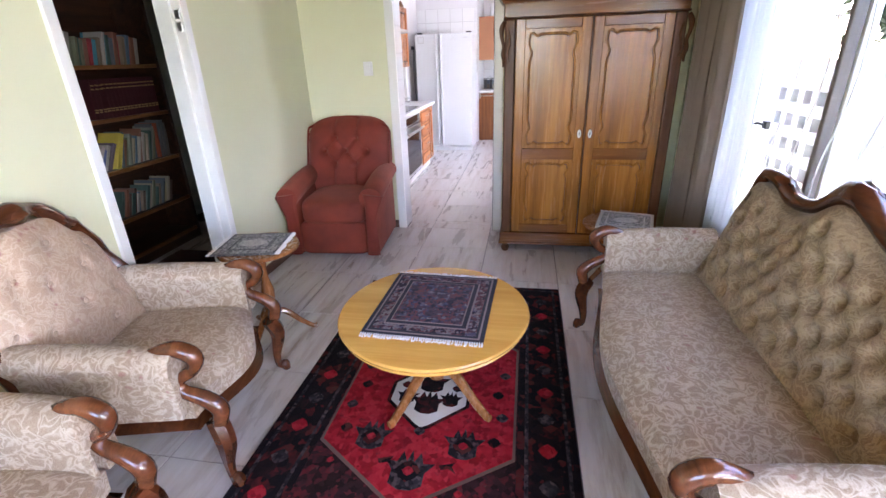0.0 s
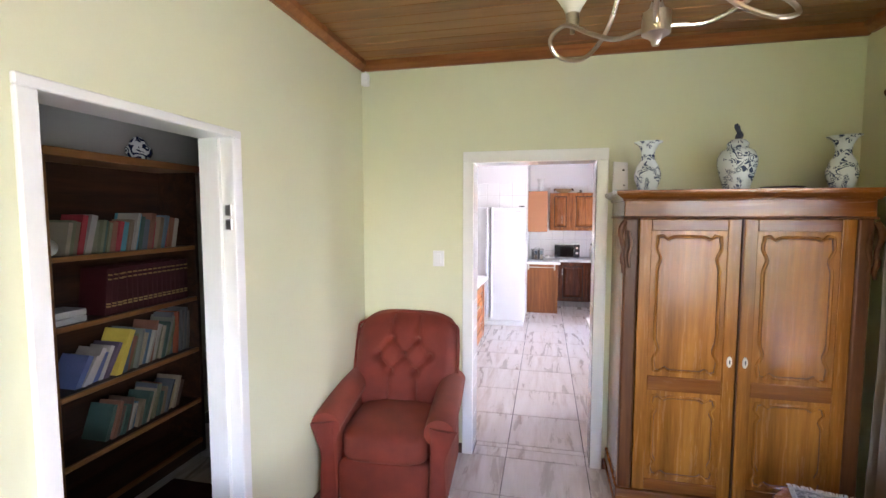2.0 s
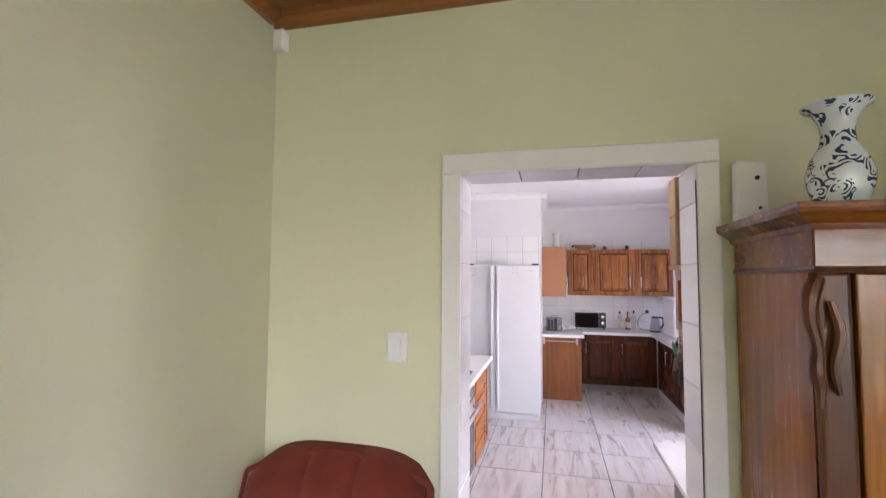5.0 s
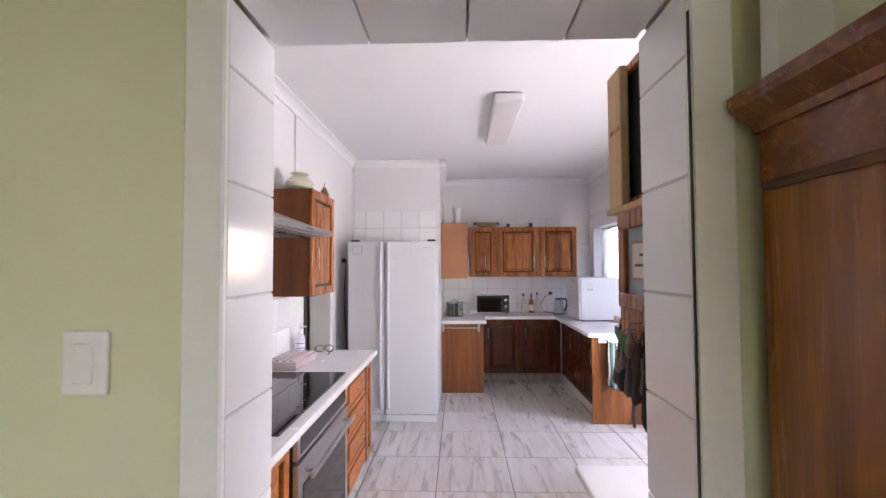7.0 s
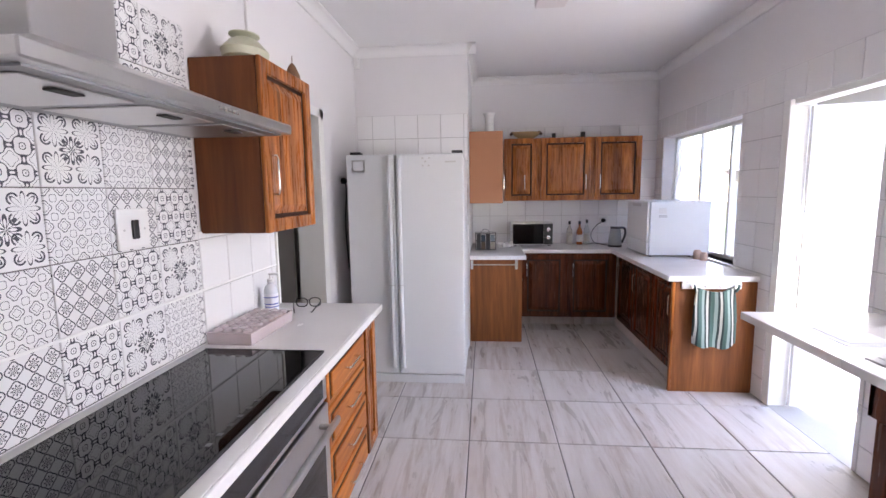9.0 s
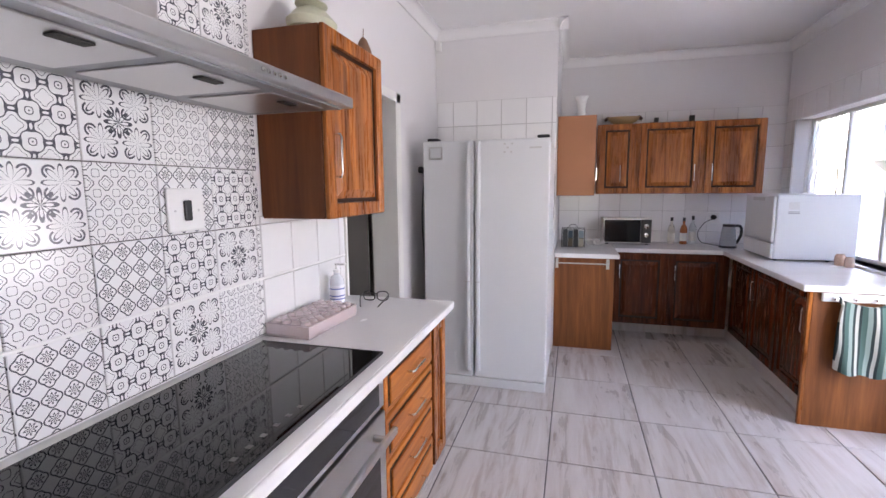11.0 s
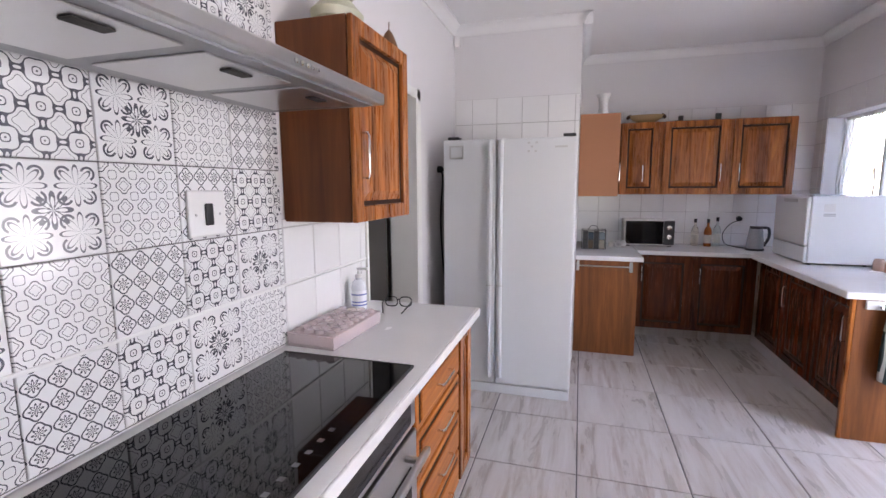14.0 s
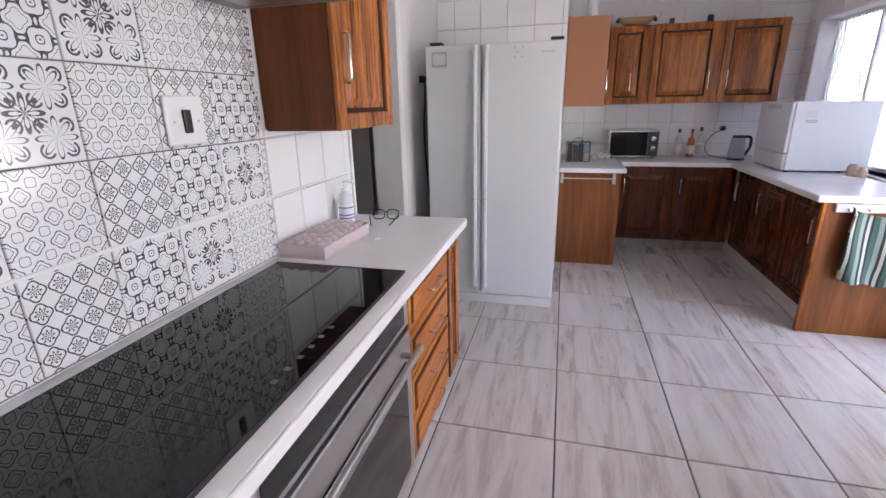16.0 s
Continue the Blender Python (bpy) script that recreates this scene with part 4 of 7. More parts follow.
u = thing("end_panel", "veneered wooden end panel of the base units", "panel")
part("board", box(1.425, 6.60, 0, KR - 0.008, 6.625, 0.84, 0.002, 1), M["kpanel"], u)
part("edge_strip", box(1.405, 6.599, 0, 1.4248, 6.626, 0.84, 0.003, 1), M["kwood"], u, "solid wood edge strip")
solid("plinth", join(box(0.40, 8.33, 0, 1.50, 8.36, 0.128), box(1.49, 6.63, 0, 1.51, 8.33, 0.128)), M["floor_tile"], "tiled plinth below the dark base units", "plinth")
u = thing("wall_cupboard", "tan board end of a wooden wall cupboard", "cupboard", group="far wall cupboards")
part("body", box(-0.108, 7.72, 1.395, 0.178, KB - 0.004, 2.075), M["cabside"], u)
part("end_panel", box(-0.108, 7.70, 1.39, 0.215, 7.72, 2.08, 0.002, 1), M["tanpanel"], u, "tan board end panel")
panel_door(0.60, 0.68, M["kwood"], u, facing(0.201, 7.73, 1.395, 90), (0.06, 0.2, 0.15))
for x0, w, hx in ((0.275, 0.34, 0.20), (0.655, 0.53, 0.48), (1.235, 0.485, 0.05)):
    u = thing("wall_cupboard", "brown wooden wall cupboard with panelled door", "cupboard", group="far wall cupboards")
    part("body", box(x0 - 0.02 if x0 < 0.3 else x0 - 0.045, 8.372, 1.395, x0 + w, KB - 0.004, 2.075), M["kwood"], u)
    panel_door(w, 0.68, M["kwood"], u, facing(x0, 8.35, 1.395, 0), (hx, 0.2, 0.15))

# peninsula with the sink
u = thing("worktop", "white laminate worktop with an overhanging end, holding the sink", "worktop")
part("near_top", box(1.345, KY + 0.004, 0.842, KR - 0.008, 3.9, 0.88, 0.004, 2), M["counter"], u)
part("front_strip", box(1.345, 3.9, 0.842, 1.445, 4.93, 0.88, 0.004, 2), M["counter"], u)
part("rear_strip", box(1.865, 3.9, 0.842, KR - 0.008, 4.93, 0.88, 0.004, 2), M["counter"], u)
part("end_top", box(1.345, 4.93, 0.842, KR - 0.008, 5.60, 0.88, 0.004, 2), M["counter"], u)
u = thing("base_cabinet", "dark wooden sink cabinet with panelled doors", "cabinet")
part("body", box(1.431, KY + 0.006, 0.10, KR - 0.008, 4.86, 0.70), M["kwood_dark"], u)
part("rail", box(1.40, KY + 0.006, 0.70, 1.42, 4.86, 0.84), M["kwood_dark"], u)
part("end_panel", box(1.40, 4.842, 0.70, KR - 0.008, 4.862, 0.84), M["kwood_dark"], u)
for a in (4.38, 3.92, 3.46):
    panel_door(0.44, 0.57, M["kwood_dark"], u, facing(1.408, a + 0.45, 0.12, -90), (0.38, 0.5, 0.13))
u = thing("sink", "stainless steel sink set in the worktop", "sink")
part("rim", join(box(1.43, 3.89, 0.878, 1.475, 4.94, 0.886, 0.003, 1), box(1.84, 3.89, 0.878, 1.88, 4.94, 0.886, 0.003, 1), box(1.475, 3.89, 0.878, 1.84, 3.93, 0.886, 0.003, 1), box(1.475, 4.895, 0.878, 1.84, 4.94, 0.886, 0.003, 1)), M["steel"], u)
bowl = box(1.475, 3.93, 0.71, 1.84, 4.895, 0.882)
bmesh.ops.delete(bowl, geom=[f for f in bowl.faces if f.calc_center_median().z > 0.88], context="FACES")
part("bowl", bowl, M["steel"], u)
solid("sponge_pack", join(box(1.60, 4.60, 0.886, 1.72, 4.70, 0.93, 0.008, 2)), plain("yellow_sponge", (0.72, 0.60, 0.12), 0.8), "yellow and green sponge beside the sink", "sponge")

# ---- living room furniture ----
def cabriole(x, y, h, out, r=0.03, fy=-1):
    """A curved leg from the rail at height h down to a scrolled foot, bowing outward (out: +1 or -1 in x)."""
    return tube([(x, y, h, r * 1.25), (x + out * 0.018, y + fy * 0.022, h * 0.72, r * 1.2), (x + out * 0.004, y + fy * 0.004, h * 0.35, r * 0.72), (x + out * 0.004, y + fy * 0.006, h * 0.13, r * 0.55), (x + out * 0.016, y + fy * 0.026, 0.03, r * 0.85), (x + out * 0.02, y + fy * 0.034, 0.0, r * 0.62)], r, 8, steps=4)


def tufted(w, z0, top, y0, lean, thick, rows, cols, nu, nv, puff=0.035, dip=0.042, first=0, crease=0.5, up=False, spread=1.6, v0=0.25, v1=0.85):
    """A buttoned back: w wide, from z0 up to top(s), s = -1..1, its face at y0 leaning back by lean."""
    buttons = []
    for r in range(rows):
        n = cols - ((r + first) % 2)
        for c in range(n):
            s = (c - (n - 1) / 2) / max(cols - 1, 1) * spread
            buttons.append((s, v0 + (v1 - v0) * r / max(rows - 1, 1)))

    spot = [(bs * w / 2, bv) for bs, bv in buttons]
    folds = []
    for i, (ax, av) in enumerate(spot):
        near = sorted((math.hypot(bx - ax, (bv - av) * (top(0) - z0)), bx, bv) for bx, bv in spot if bv > av + 1e-6)
        folds += [(ax, av, bx, bv) for q, bx, bv in near[:2] if q < 0.24]
        if up and av > v1 - 0.02:
            folds.append((ax, av, ax * 1.1, 1.02))
        if up and av < v0 + 0.02:
            folds.append((ax, av, ax * 1.15, 0.0))

    def fold_depth(x, v):
        best, high = 9.0, top(0) - z0
        for ax, av, bx, bv in folds:
            ex, ez = bx - ax, (bv - av) * high
            k = max(0.0, min(1.0, ((x - ax) * ex + (v - av) * high * ez) / (ex * ex + ez * ez)))
            best = min(best, math.hypot(x - ax - k * ex, (v - av) * high - k * ez))
        return crease * dip * math.exp(-best / 0.012)

    def face(u, v):
        s = 2 * u - 1
        z = z0 + v * (top(s) - z0)
        bulge = puff * (1 - abs(s) ** 6) * (1 - abs(2 * v - 1) ** 6)
        d = 0.0
        for bs, bv in buttons:
            dx, dz = (s - bs) * w / 2, (v - bv) * (top(s) - z0)
            q = dx * dx + dz * dz
            d += dip * math.exp(-q / 0.0006)
        return Vector((s * w / 2, y0 + lean * v - bulge + max(min(d, dip), fold_depth(s * w / 2, v)), z))

    def rear(u, v):
        s = 2 * u - 1
        z = z0 + v * (top(s) - z0)
        return Vector((s * w / 2, y0 + lean * v + thick, z))
    bm = slab(nu, nv, face, rear)
    spots = [face((bs + 1) / 2, bv) for bs, bv in buttons]
    return bm, spots


def seat_shape(w, d, z0, z1, bow, crown, nu=28, nv=20):
    """A sprung seat with a serpentine front edge."""
    def plan(u, v):
        s = 2 * u - 1
        f = -d / 2 - bow * math.cos(s * math.pi * 0.9) * (1 - v)
        return s * w / 2, f + v * (d / 2 - f)

    def up(u, v):
        x, y = plan(u, v)
        s, q = abs(2 * u - 1), abs(2 * v - 1)
        k = (1 - s ** 5) * (1 - (q ** 5 if v < 0.5 else 0.2 * q ** 4))
        return Vector((x, y, z1 - 0.055 + 0.055 * k ** 0.6 + crown * (1 - s * s) * (1 - q * q)))

    def low(u, v):
        x, y = plan(u, v)
        return Vector((x * 0.985, y * 0.985, z0))
    return slab(nu, nv, up, low)


def arm_scroll(x, side, yf, z_top, z_seat):
    """The carved S that carries an arm: from the arm's end, curling down to the seat rail."""
    return tube([(x, yf + 0.10, z_top - 0.02, 0.020), (x, yf + 0.01, z_top + 0.0, 0.028), (x, yf - 0.045, z_top - 0.035, 0.030), (x, yf - 0.03, z_top - 0.085, 0.023), (x + side * 0.008, yf + 0.02, z_top - 0.12, 0.020),
                 (x + side * 0.012, yf + 0.01, z_seat + 0.04, 0.023), (x + side * 0.012, yf - 0.05, z_seat + 0.005, 0.028), (x + side * 0.012, yf - 0.09, z_seat - 0.04, 0.031), (x + side * 0.012, yf - 0.08, z_seat - 0.10, 0.027)], 0.03, 10, steps=4)


def arm_pad(x, side, y0, y1, z0, z1, half=0.055):
    """An upholstered arm with a rounded top, falling a little towards the front."""
    def ring(u, v):
        a = math.pi * u
        y = y0 + (y1 - y0) * v
        fall = 0.035 * (1 - v) ** 2
        wide = half * (1.0 + 0.12 * math.sin(math.pi * v))
        flare = side * 0.03 * (1 - v)
        return y, a, fall, wide, flare

    def outer(u, v):
        y, a, fall, wide, flare = ring(u, v)
        if u < 0.25:
            z = z0 + (z1 - 0.06 - z0) * (u / 0.25)
            return Vector((x - side * 0 + wide * 0.9 + flare, y, z - fall * (u / 0.25)))
        if u > 0.75:
            z = z0 + (z1 - 0.06 - z0) * ((1 - u) / 0.25)
            return Vector((x - wide * 0.9 + flare, y, z - fall * ((1 - u) / 0.25)))
        b = math.pi * (u - 0.25) / 0.5
        return Vector((x + wide * 1.1 * math.cos(b) + flare, y, z1 - 0.06 - fall + 0.06 * math.sin(b)))

    def inner(u, v):
        y = y0 + (y1 - y0) * v
        p = outer(u, v)
        return Vector((x + (p.x - x) * 0.3, y, z0 + (p.z - z0) * 0.5))
    return slab(20, 10, outer, inner)


def salon_seat(name, label, category, m, W, D, top, rows, cols, seat_mat, back_mat, arm_mat, legs_x, group="", dip=0.06, crease=0.3):
    """A carved-frame sofa or armchair; its face looks to -y."""
    t = thing(name, label, category, m, group)
    zs = 0.43
    part("seat", seat_shape(W - 0.13, D - 0.10, 0.30, zs, 0.05, 0.02, 36, 18), seat_mat, t, "", True)
    part("seat_rail", seat_shape(W - 0.10, D - 0.07, 0.265, 0.32, 0.055, 0.0, 36, 8), M["mahogany"], t, "carved dark wooden rail", True)
    bm, spots = tufted(W - 0.14, 0.40, lambda s: top(s) - 0.035, D / 2 - 0.17, 0.13, 0.075, rows, cols, 18 * cols if cols < 6 else 14 * cols, 14 * rows, 0.045, dip, 0, crease, False, 1.7, 0.2, 0.86)
    b = part("backrest", bm, back_mat, t, "", True)
    for q in spots:
        part("button", moved(lathe([(0.0, -0.008), (0.009, -0.006), (0.012, 0.0), (0.0, 0.004)], 10), Matrix.Translation(q) @ pose(0, -0.004, 0, 90)), back_mat, b, "", True)
    pts = []
    for k in range(41):
        s = -1 + 2 * k / 40
        v = 1.0
        pts.append((s * (W - 0.10) / 2, D / 2 - 0.005, top(s), 0.030 + 0.012 * math.exp(-(s / 0.12) ** 2) + 0.004 * math.cos(12 * s)))
    side = [(-(W - 0.10) / 2 - 0.006, D / 2 - 0.13, 0.44, 0.026), (-(W - 0.10) / 2 - 0.012, D / 2 - 0.09, 0.60, 0.028), (-(W - 0.10) / 2 - 0.004, D / 2 - 0.03, top(-1) - 0.06, 0.028)]
    pts = side + pts + [(-x, y, z, r) for x, y, z, r in reversed(side)]
    part("back_frame", tube(pts, 0.03, 10), M["mahogany"], t, "polished carved wooden top rail", True)
    part("crest", moved(lathe([(0.0, -0.02), (0.05, -0.012), (0.035, 0.012), (0.0, 0.028)], 12, 1.0, 0.5), pose(0, D / 2 - 0.03, top(0) + 0.004)), M["mahogany"], t, "carved wooden crest", True)
    for sd in (-1, 1):
        x = sd * (W / 2 - 0.075)
        part("arm", arm_pad(x, sd, -D / 2 + 0.10, D / 2 - 0.10, 0.36, 0.63), arm_mat, t, "", True)
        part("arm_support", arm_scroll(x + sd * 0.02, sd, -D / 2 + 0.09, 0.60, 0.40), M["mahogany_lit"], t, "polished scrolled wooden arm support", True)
        part("leg", cabriole(sd * legs_x, -D / 2 + 0.03, 0.30, sd), M["mahogany"], t, "", True)
        part("leg", tube([(sd * (W / 2 - 0.10), D / 2 - 0.10, 0.30, 0.026), (sd * (W / 2 - 0.10), D / 2 - 0.06, 0.12, 0.022), (sd * (W / 2 - 0.09), D / 2 + 0.0, 0.0, 0.018)], 0.02, 8, steps=4), M["mahogany"], t, "", True)
    return t


def sofa_top(s):
    """The sofa's crest line: a rise in the middle, a hump towards each end, then a fall to the arms."""
    a = abs(s)
    fall = max(0.0, min(1.0, (a - 0.76) / 0.24))
    return 0.895 + 0.05 * math.exp(-((a - 0.68) / 0.18) ** 4) + 0.115 * math.exp(-(s / 0.19) ** 2) - 0.33 * fall ** 1.3


salon_seat("sofa", "three-seat carved mahogany sofa in buttoned gold brocade under the window", "sofa", pose(1.44, 0.50, 0, 0, 0, -90), 1.60, 0.70,
           sofa_top, 6, 10, M["brocade"], M["brocade_gold"], M["brocade"], 0.76, "", 0.056, 0.13)
chair_top = lambda s: 0.86 + 0.12 * math.exp(-(s / 0.55) ** 4) - 0.12 * max(0, abs(s) - 0.75) / 0.25
salon_seat("armchair", "carved mahogany armchair in beige and pink brocade", "armchair", pose(-0.665, 0.275, 0, 0, 0, 104), 0.78, 0.72, chair_top, 4, 4, M["brocade"], M["brocade_pink"], M["brocade"], 0.33, "salon armchairs", 0.012, 0.1)
salon_seat("armchair", "carved mahogany armchair in beige brocade", "armchair", pose(-0.62, -0.62, 0, 0, 0, 96), 0.78, 0.72, chair_top, 4, 4, M["brocade"], M["brocade_pink"], M["brocade"], 0.33, "salon armchairs", 0.012, 0.1)


# recliner in rust velvet; its face looks to -y
def recliner(m):
    t = thing("recliner", "rust-red velvet recliner armchair with buttoned back", "armchair", m)
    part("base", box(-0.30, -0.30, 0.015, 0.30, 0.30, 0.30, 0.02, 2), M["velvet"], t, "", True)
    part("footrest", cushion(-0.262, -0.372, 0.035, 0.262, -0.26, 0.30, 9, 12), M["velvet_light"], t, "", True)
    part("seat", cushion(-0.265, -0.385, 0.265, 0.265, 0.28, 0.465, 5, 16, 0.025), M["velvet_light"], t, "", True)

    def top(s):
        return 1.01 - 0.10 * abs(s) ** 4 - 0.03 * max(0, abs(s) - 0.85) / 0.15
    bm, spots = tufted(0.70, 0.40, top, 0.10, 0.20, 0.16, 3, 3, 52, 60, 0.085, 0.055, 1, 0.5, True, 1.0, 0.42, 0.74)
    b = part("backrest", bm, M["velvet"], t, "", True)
    for q in spots:
        part("button", moved(lathe([(0.0, -0.008), (0.010, -0.006), (0.013, 0.0), (0.0, 0.004)], 10), Matrix.Translation(q) @ pose(0, -0.004, 0, 90)), M["velvet"], b, "", True)
    part("back_piping", tube([(-0.352, 0.13, 0.45), (-0.353, 0.27, 0.85), (-0.30, 0.29, 0.945), (0, 0.305, 1.013), (0.30, 0.29, 0.945), (0.353, 0.27, 0.85), (0.352, 0.13, 0.45)], 0.009, 6, steps=6), M["velvet"], t, "", True)
    for sd in (-1, 1):
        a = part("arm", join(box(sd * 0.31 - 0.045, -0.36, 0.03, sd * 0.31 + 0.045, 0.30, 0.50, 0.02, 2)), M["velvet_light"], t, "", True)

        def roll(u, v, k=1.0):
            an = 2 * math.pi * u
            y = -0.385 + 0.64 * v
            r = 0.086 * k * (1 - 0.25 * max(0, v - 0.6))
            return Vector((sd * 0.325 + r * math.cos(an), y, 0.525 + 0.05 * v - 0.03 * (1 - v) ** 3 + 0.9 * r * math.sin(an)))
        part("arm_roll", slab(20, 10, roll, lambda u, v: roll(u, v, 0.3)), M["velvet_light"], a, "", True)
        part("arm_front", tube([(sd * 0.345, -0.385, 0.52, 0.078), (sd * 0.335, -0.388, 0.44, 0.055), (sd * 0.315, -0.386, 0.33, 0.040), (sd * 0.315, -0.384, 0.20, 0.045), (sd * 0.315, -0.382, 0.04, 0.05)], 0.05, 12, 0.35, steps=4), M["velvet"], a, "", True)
    return t


recliner(pose(-0.71, 2.44, 0.0, 0, 0, 4))


# wardrobe; face at y = 2.345
def carved_panel(w, h, material, parent, m, name="panel"):
    """A sunk door panel with a scalloped moulding round it, face to -y, low left corner at 0."""
    p = part(name, box(0, 0.006, 0, w, 0.012, h), material, parent, m=m)

    def wavy(a, b, n, amp, horizontal):
        out = []
        for i in range(n + 1):
            k = i / n
            e = amp * (math.exp(-((k - 0.16) / 0.05) ** 2) + math.exp(-((k - 0.84) / 0.05) ** 2)) - 0.5 * amp * (math.exp(-((k - 0.08) / 0.04) ** 2) + math.exp(-((k - 0.92) / 0.04) ** 2))
            out.append((a + (b - a) * k, e))
        return out
    i = 0.03
    loop = [(x, 0, i + e) for x, e in wavy(i, w - i, 24, 0.016, True)] + [(w - i - e, 0, z) for z, e in wavy(i, h - i, 36, 0.016, False)][1:] + [(x, 0, h - i - e) for x, e in wavy(w - i, i, 24, 0.016, True)][1:] + [(i + e, 0, z) for z, e in wavy(h - i, i, 36, 0.016, False)][1:]
    part("moulding", tube([(a, 0.004, c) for a, b, c in loop], 0.008, 6), M["wardrobe_dark"] if w < 0 else material, p, "", True)
    part("inner_moulding", tube([(w / 2 + (a - w / 2) * 0.95, 0.006, h / 2 + (c - h / 2) * (1 - 0.02 / h)) for a, b, c in loop], 0.003, 5), M["wardrobe_dark"], p, "", True)
    return p


def wardrobe():
    t = thing("wardrobe", "honey-coloured oak wardrobe with carved panel doors", "wardrobe", pose(0.60, 2.345, 0))
    W, Dp = 1.135, 0.455
    part("side_panel", box(0.0, 0.031, 0.166, 0.03, Dp - 0.02, 1.664), M["wardrobe"], t)
    part("side_panel", box(W - 0.03, 0.031, 0.166, W, Dp - 0.02, 1.664), M["wardrobe"], t)
    part("back_panel", box(0, Dp - 0.019, 0.166, W, Dp - 0.001, 1.664), M["wardrobe"], t)
    part("base_rail", join(box(-0.012, -0.012, 0.075, W + 0.012, Dp, 0.165, 0.006, 2), box(-0.02, -0.02, 0.07, W + 0.02, Dp, 0.09, 0.006, 2)), M["wardrobe_x"], t)
    part("frieze", box(-0.004, -0.002, 1.665, W + 0.004, Dp, 1.76, 0.004, 1), M["wardrobe_x"], t)
    part("frieze_bead", tube([(-0.006, Dp - 0.02, 1.668), (-0.006, -0.006, 1.668), (W + 0.006, -0.006, 1.668), (W + 0.006, Dp - 0.02, 1.668)], 0.008, 6), M["wardrobe_dark"], t)
    prof = [(0, 1.755), (-0.012, 1.755), (-0.016, 1.768), (-0.03, 1.778), (-0.048, 1.79), (-0.052, 1.80), (-0.052, 1.812), (0, 1.812)]
    bm = bmesh.new()
    loops = []
    for o, z in prof:
        loops.append([bm.verts.new(q) for q in ((o, Dp, z), (o, o, z), (W - o, o, z), (W - o, Dp, z))])
    for a, b in zip(loops, loops[1:]):
        for i in range(3):
            bm.faces.new((a[i], a[i + 1], b[i + 1], b[i]))
    bm.faces.new(loops[-1])
    part("cornice", bm, M["wardrobe_x"], t, "moulded wooden cornice")
    for k, x0 in enumerate((0.075, 0.575)):
        w = 0.487
        f = 0.062
        d = part("door", box(x0 + 0.005, 0.0245, 0.175, x0 + w - 0.005, 0.030, 1.655), M["wardrobe"], t)
        for a in (x0, x0 + w - f):
            part("door_stile", box(a, 0.0, 0.17, a + f, 0.024, 1.66, 0.004, 2), M["wardrobe"], d)
        for lo, hi in ((0.17, 0.235), (0.735, 0.815), (1.60, 1.66)):
            part("door_rail", box(x0 + f, 0, lo, x0 + w - f, 0.024, hi, 0.004, 2), M["wardrobe_x"], d)
        carved_panel(w - 2 * f, 0.50, M["wardrobe"], d, pose(x0 + f, 0, 0.235))
        carved_panel(w - 2 * f, 0.785, M["wardrobe"], d, pose(x0 + f, 0, 0.815))
        kx = x0 + w - 0.03 if k == 0 else x0 + 0.03
        part("key_plate", moved(lathe([(0.0, 0), (0.018, 0.0), (0.016, 0.004), (0.0, 0.006)], 16, 0.75, 1.7), pose(kx, 0, 0.918, 90)), plain("bone_escutcheon", (0.62, 0.58, 0.50), 0.35), d, "pale oval key plate", True)
        part("keyhole", box(kx - 0.003, -0.0075, 0.908, kx + 0.003, -0.005, 0.928), M["black"], d)
    part("stile", box(0.566, -0.006, 0.17, 0.571, 0.012, 1.66), M["wardrobe_dark"], t)
    for sx, x0 in ((-1, 0.0), (1, W - 0.07)):
        part("corner_post", box(x0 + (0.0 if sx < 0 else 0.0), 0.0, 0.165, x0 + 0.07, 0.03, 1.665, 0.012, 3), M["wardrobe_dark"], t)
        cx = x0 + (0.0 if sx < 0 else 0.07)
        part("corbel", tube([(cx, -0.006, 1.65, 0.014), (cx + sx * 0.018, -0.012, 1.61, 0.018), (cx + sx * 0.02, -0.012, 1.56, 0.013), (cx + sx * 0.006, -0.008, 1.50, 0.011), (cx + sx * 0.010, -0.01, 1.45, 0.015), (cx + sx * 0.003, -0.006, 1.41, 0.012), (cx + sx * 0.006, -0.008, 1.37, 0.008)], 0.02, 8, steps=4), M["wardrobe_dark"], t, "carved scroll corbel", True)
        part("corbel_leaf", tube([(cx - sx * 0.02, -0.012, 1.60, 0.008), (cx - sx * 0.034, -0.016, 1.53, 0.011), (cx - sx * 0.02, -0.016, 1.46, 0.009), (cx - sx * 0.03, -0.012, 1.40, 0.006)], 0.01, 6, steps=4), M["wardrobe_dark"], t, "", True)
    for x in (0.03, W - 0.03):
        for y in (0.03, Dp - 0.04):
            part("foot", lathe([(0.022, 0), (0.03, 0.012), (0.034, 0.03), (0.022, 0.05), (0.028, 0.06), (0.028, 0.078)], 14), M["wardrobe_dark"], t, "", True, pose(x, y, 0))
    return t


wardrobe()


# pots on the wardrobe
def pot(name, label, m, profile, material, knob=False):
    t = thing(name, label, "vase", m)
    part("body", lathe(profile, 28), material, t, "", True)
    if knob:
        part("lid", lathe([(0.0, 0.222), (0.044, 0.222), (0.050, 0.228), (0.046, 0.236), (0.03, 0.252), (0.0, 0.258)], 24), M["pot"], t, "domed lid", True)
        part("knob", tube([(0, 0, 0.255, 0.016), (0.006, 0, 0.275, 0.018), (0.002, 0, 0.292, 0.011), (-0.006, 0, 0.312, 0.013), (-0.012, 0, 0.33, 0.008)], 0.01, 8, steps=3), M["pot_knob"], t, "dark figure-shaped knob", True)
    return t


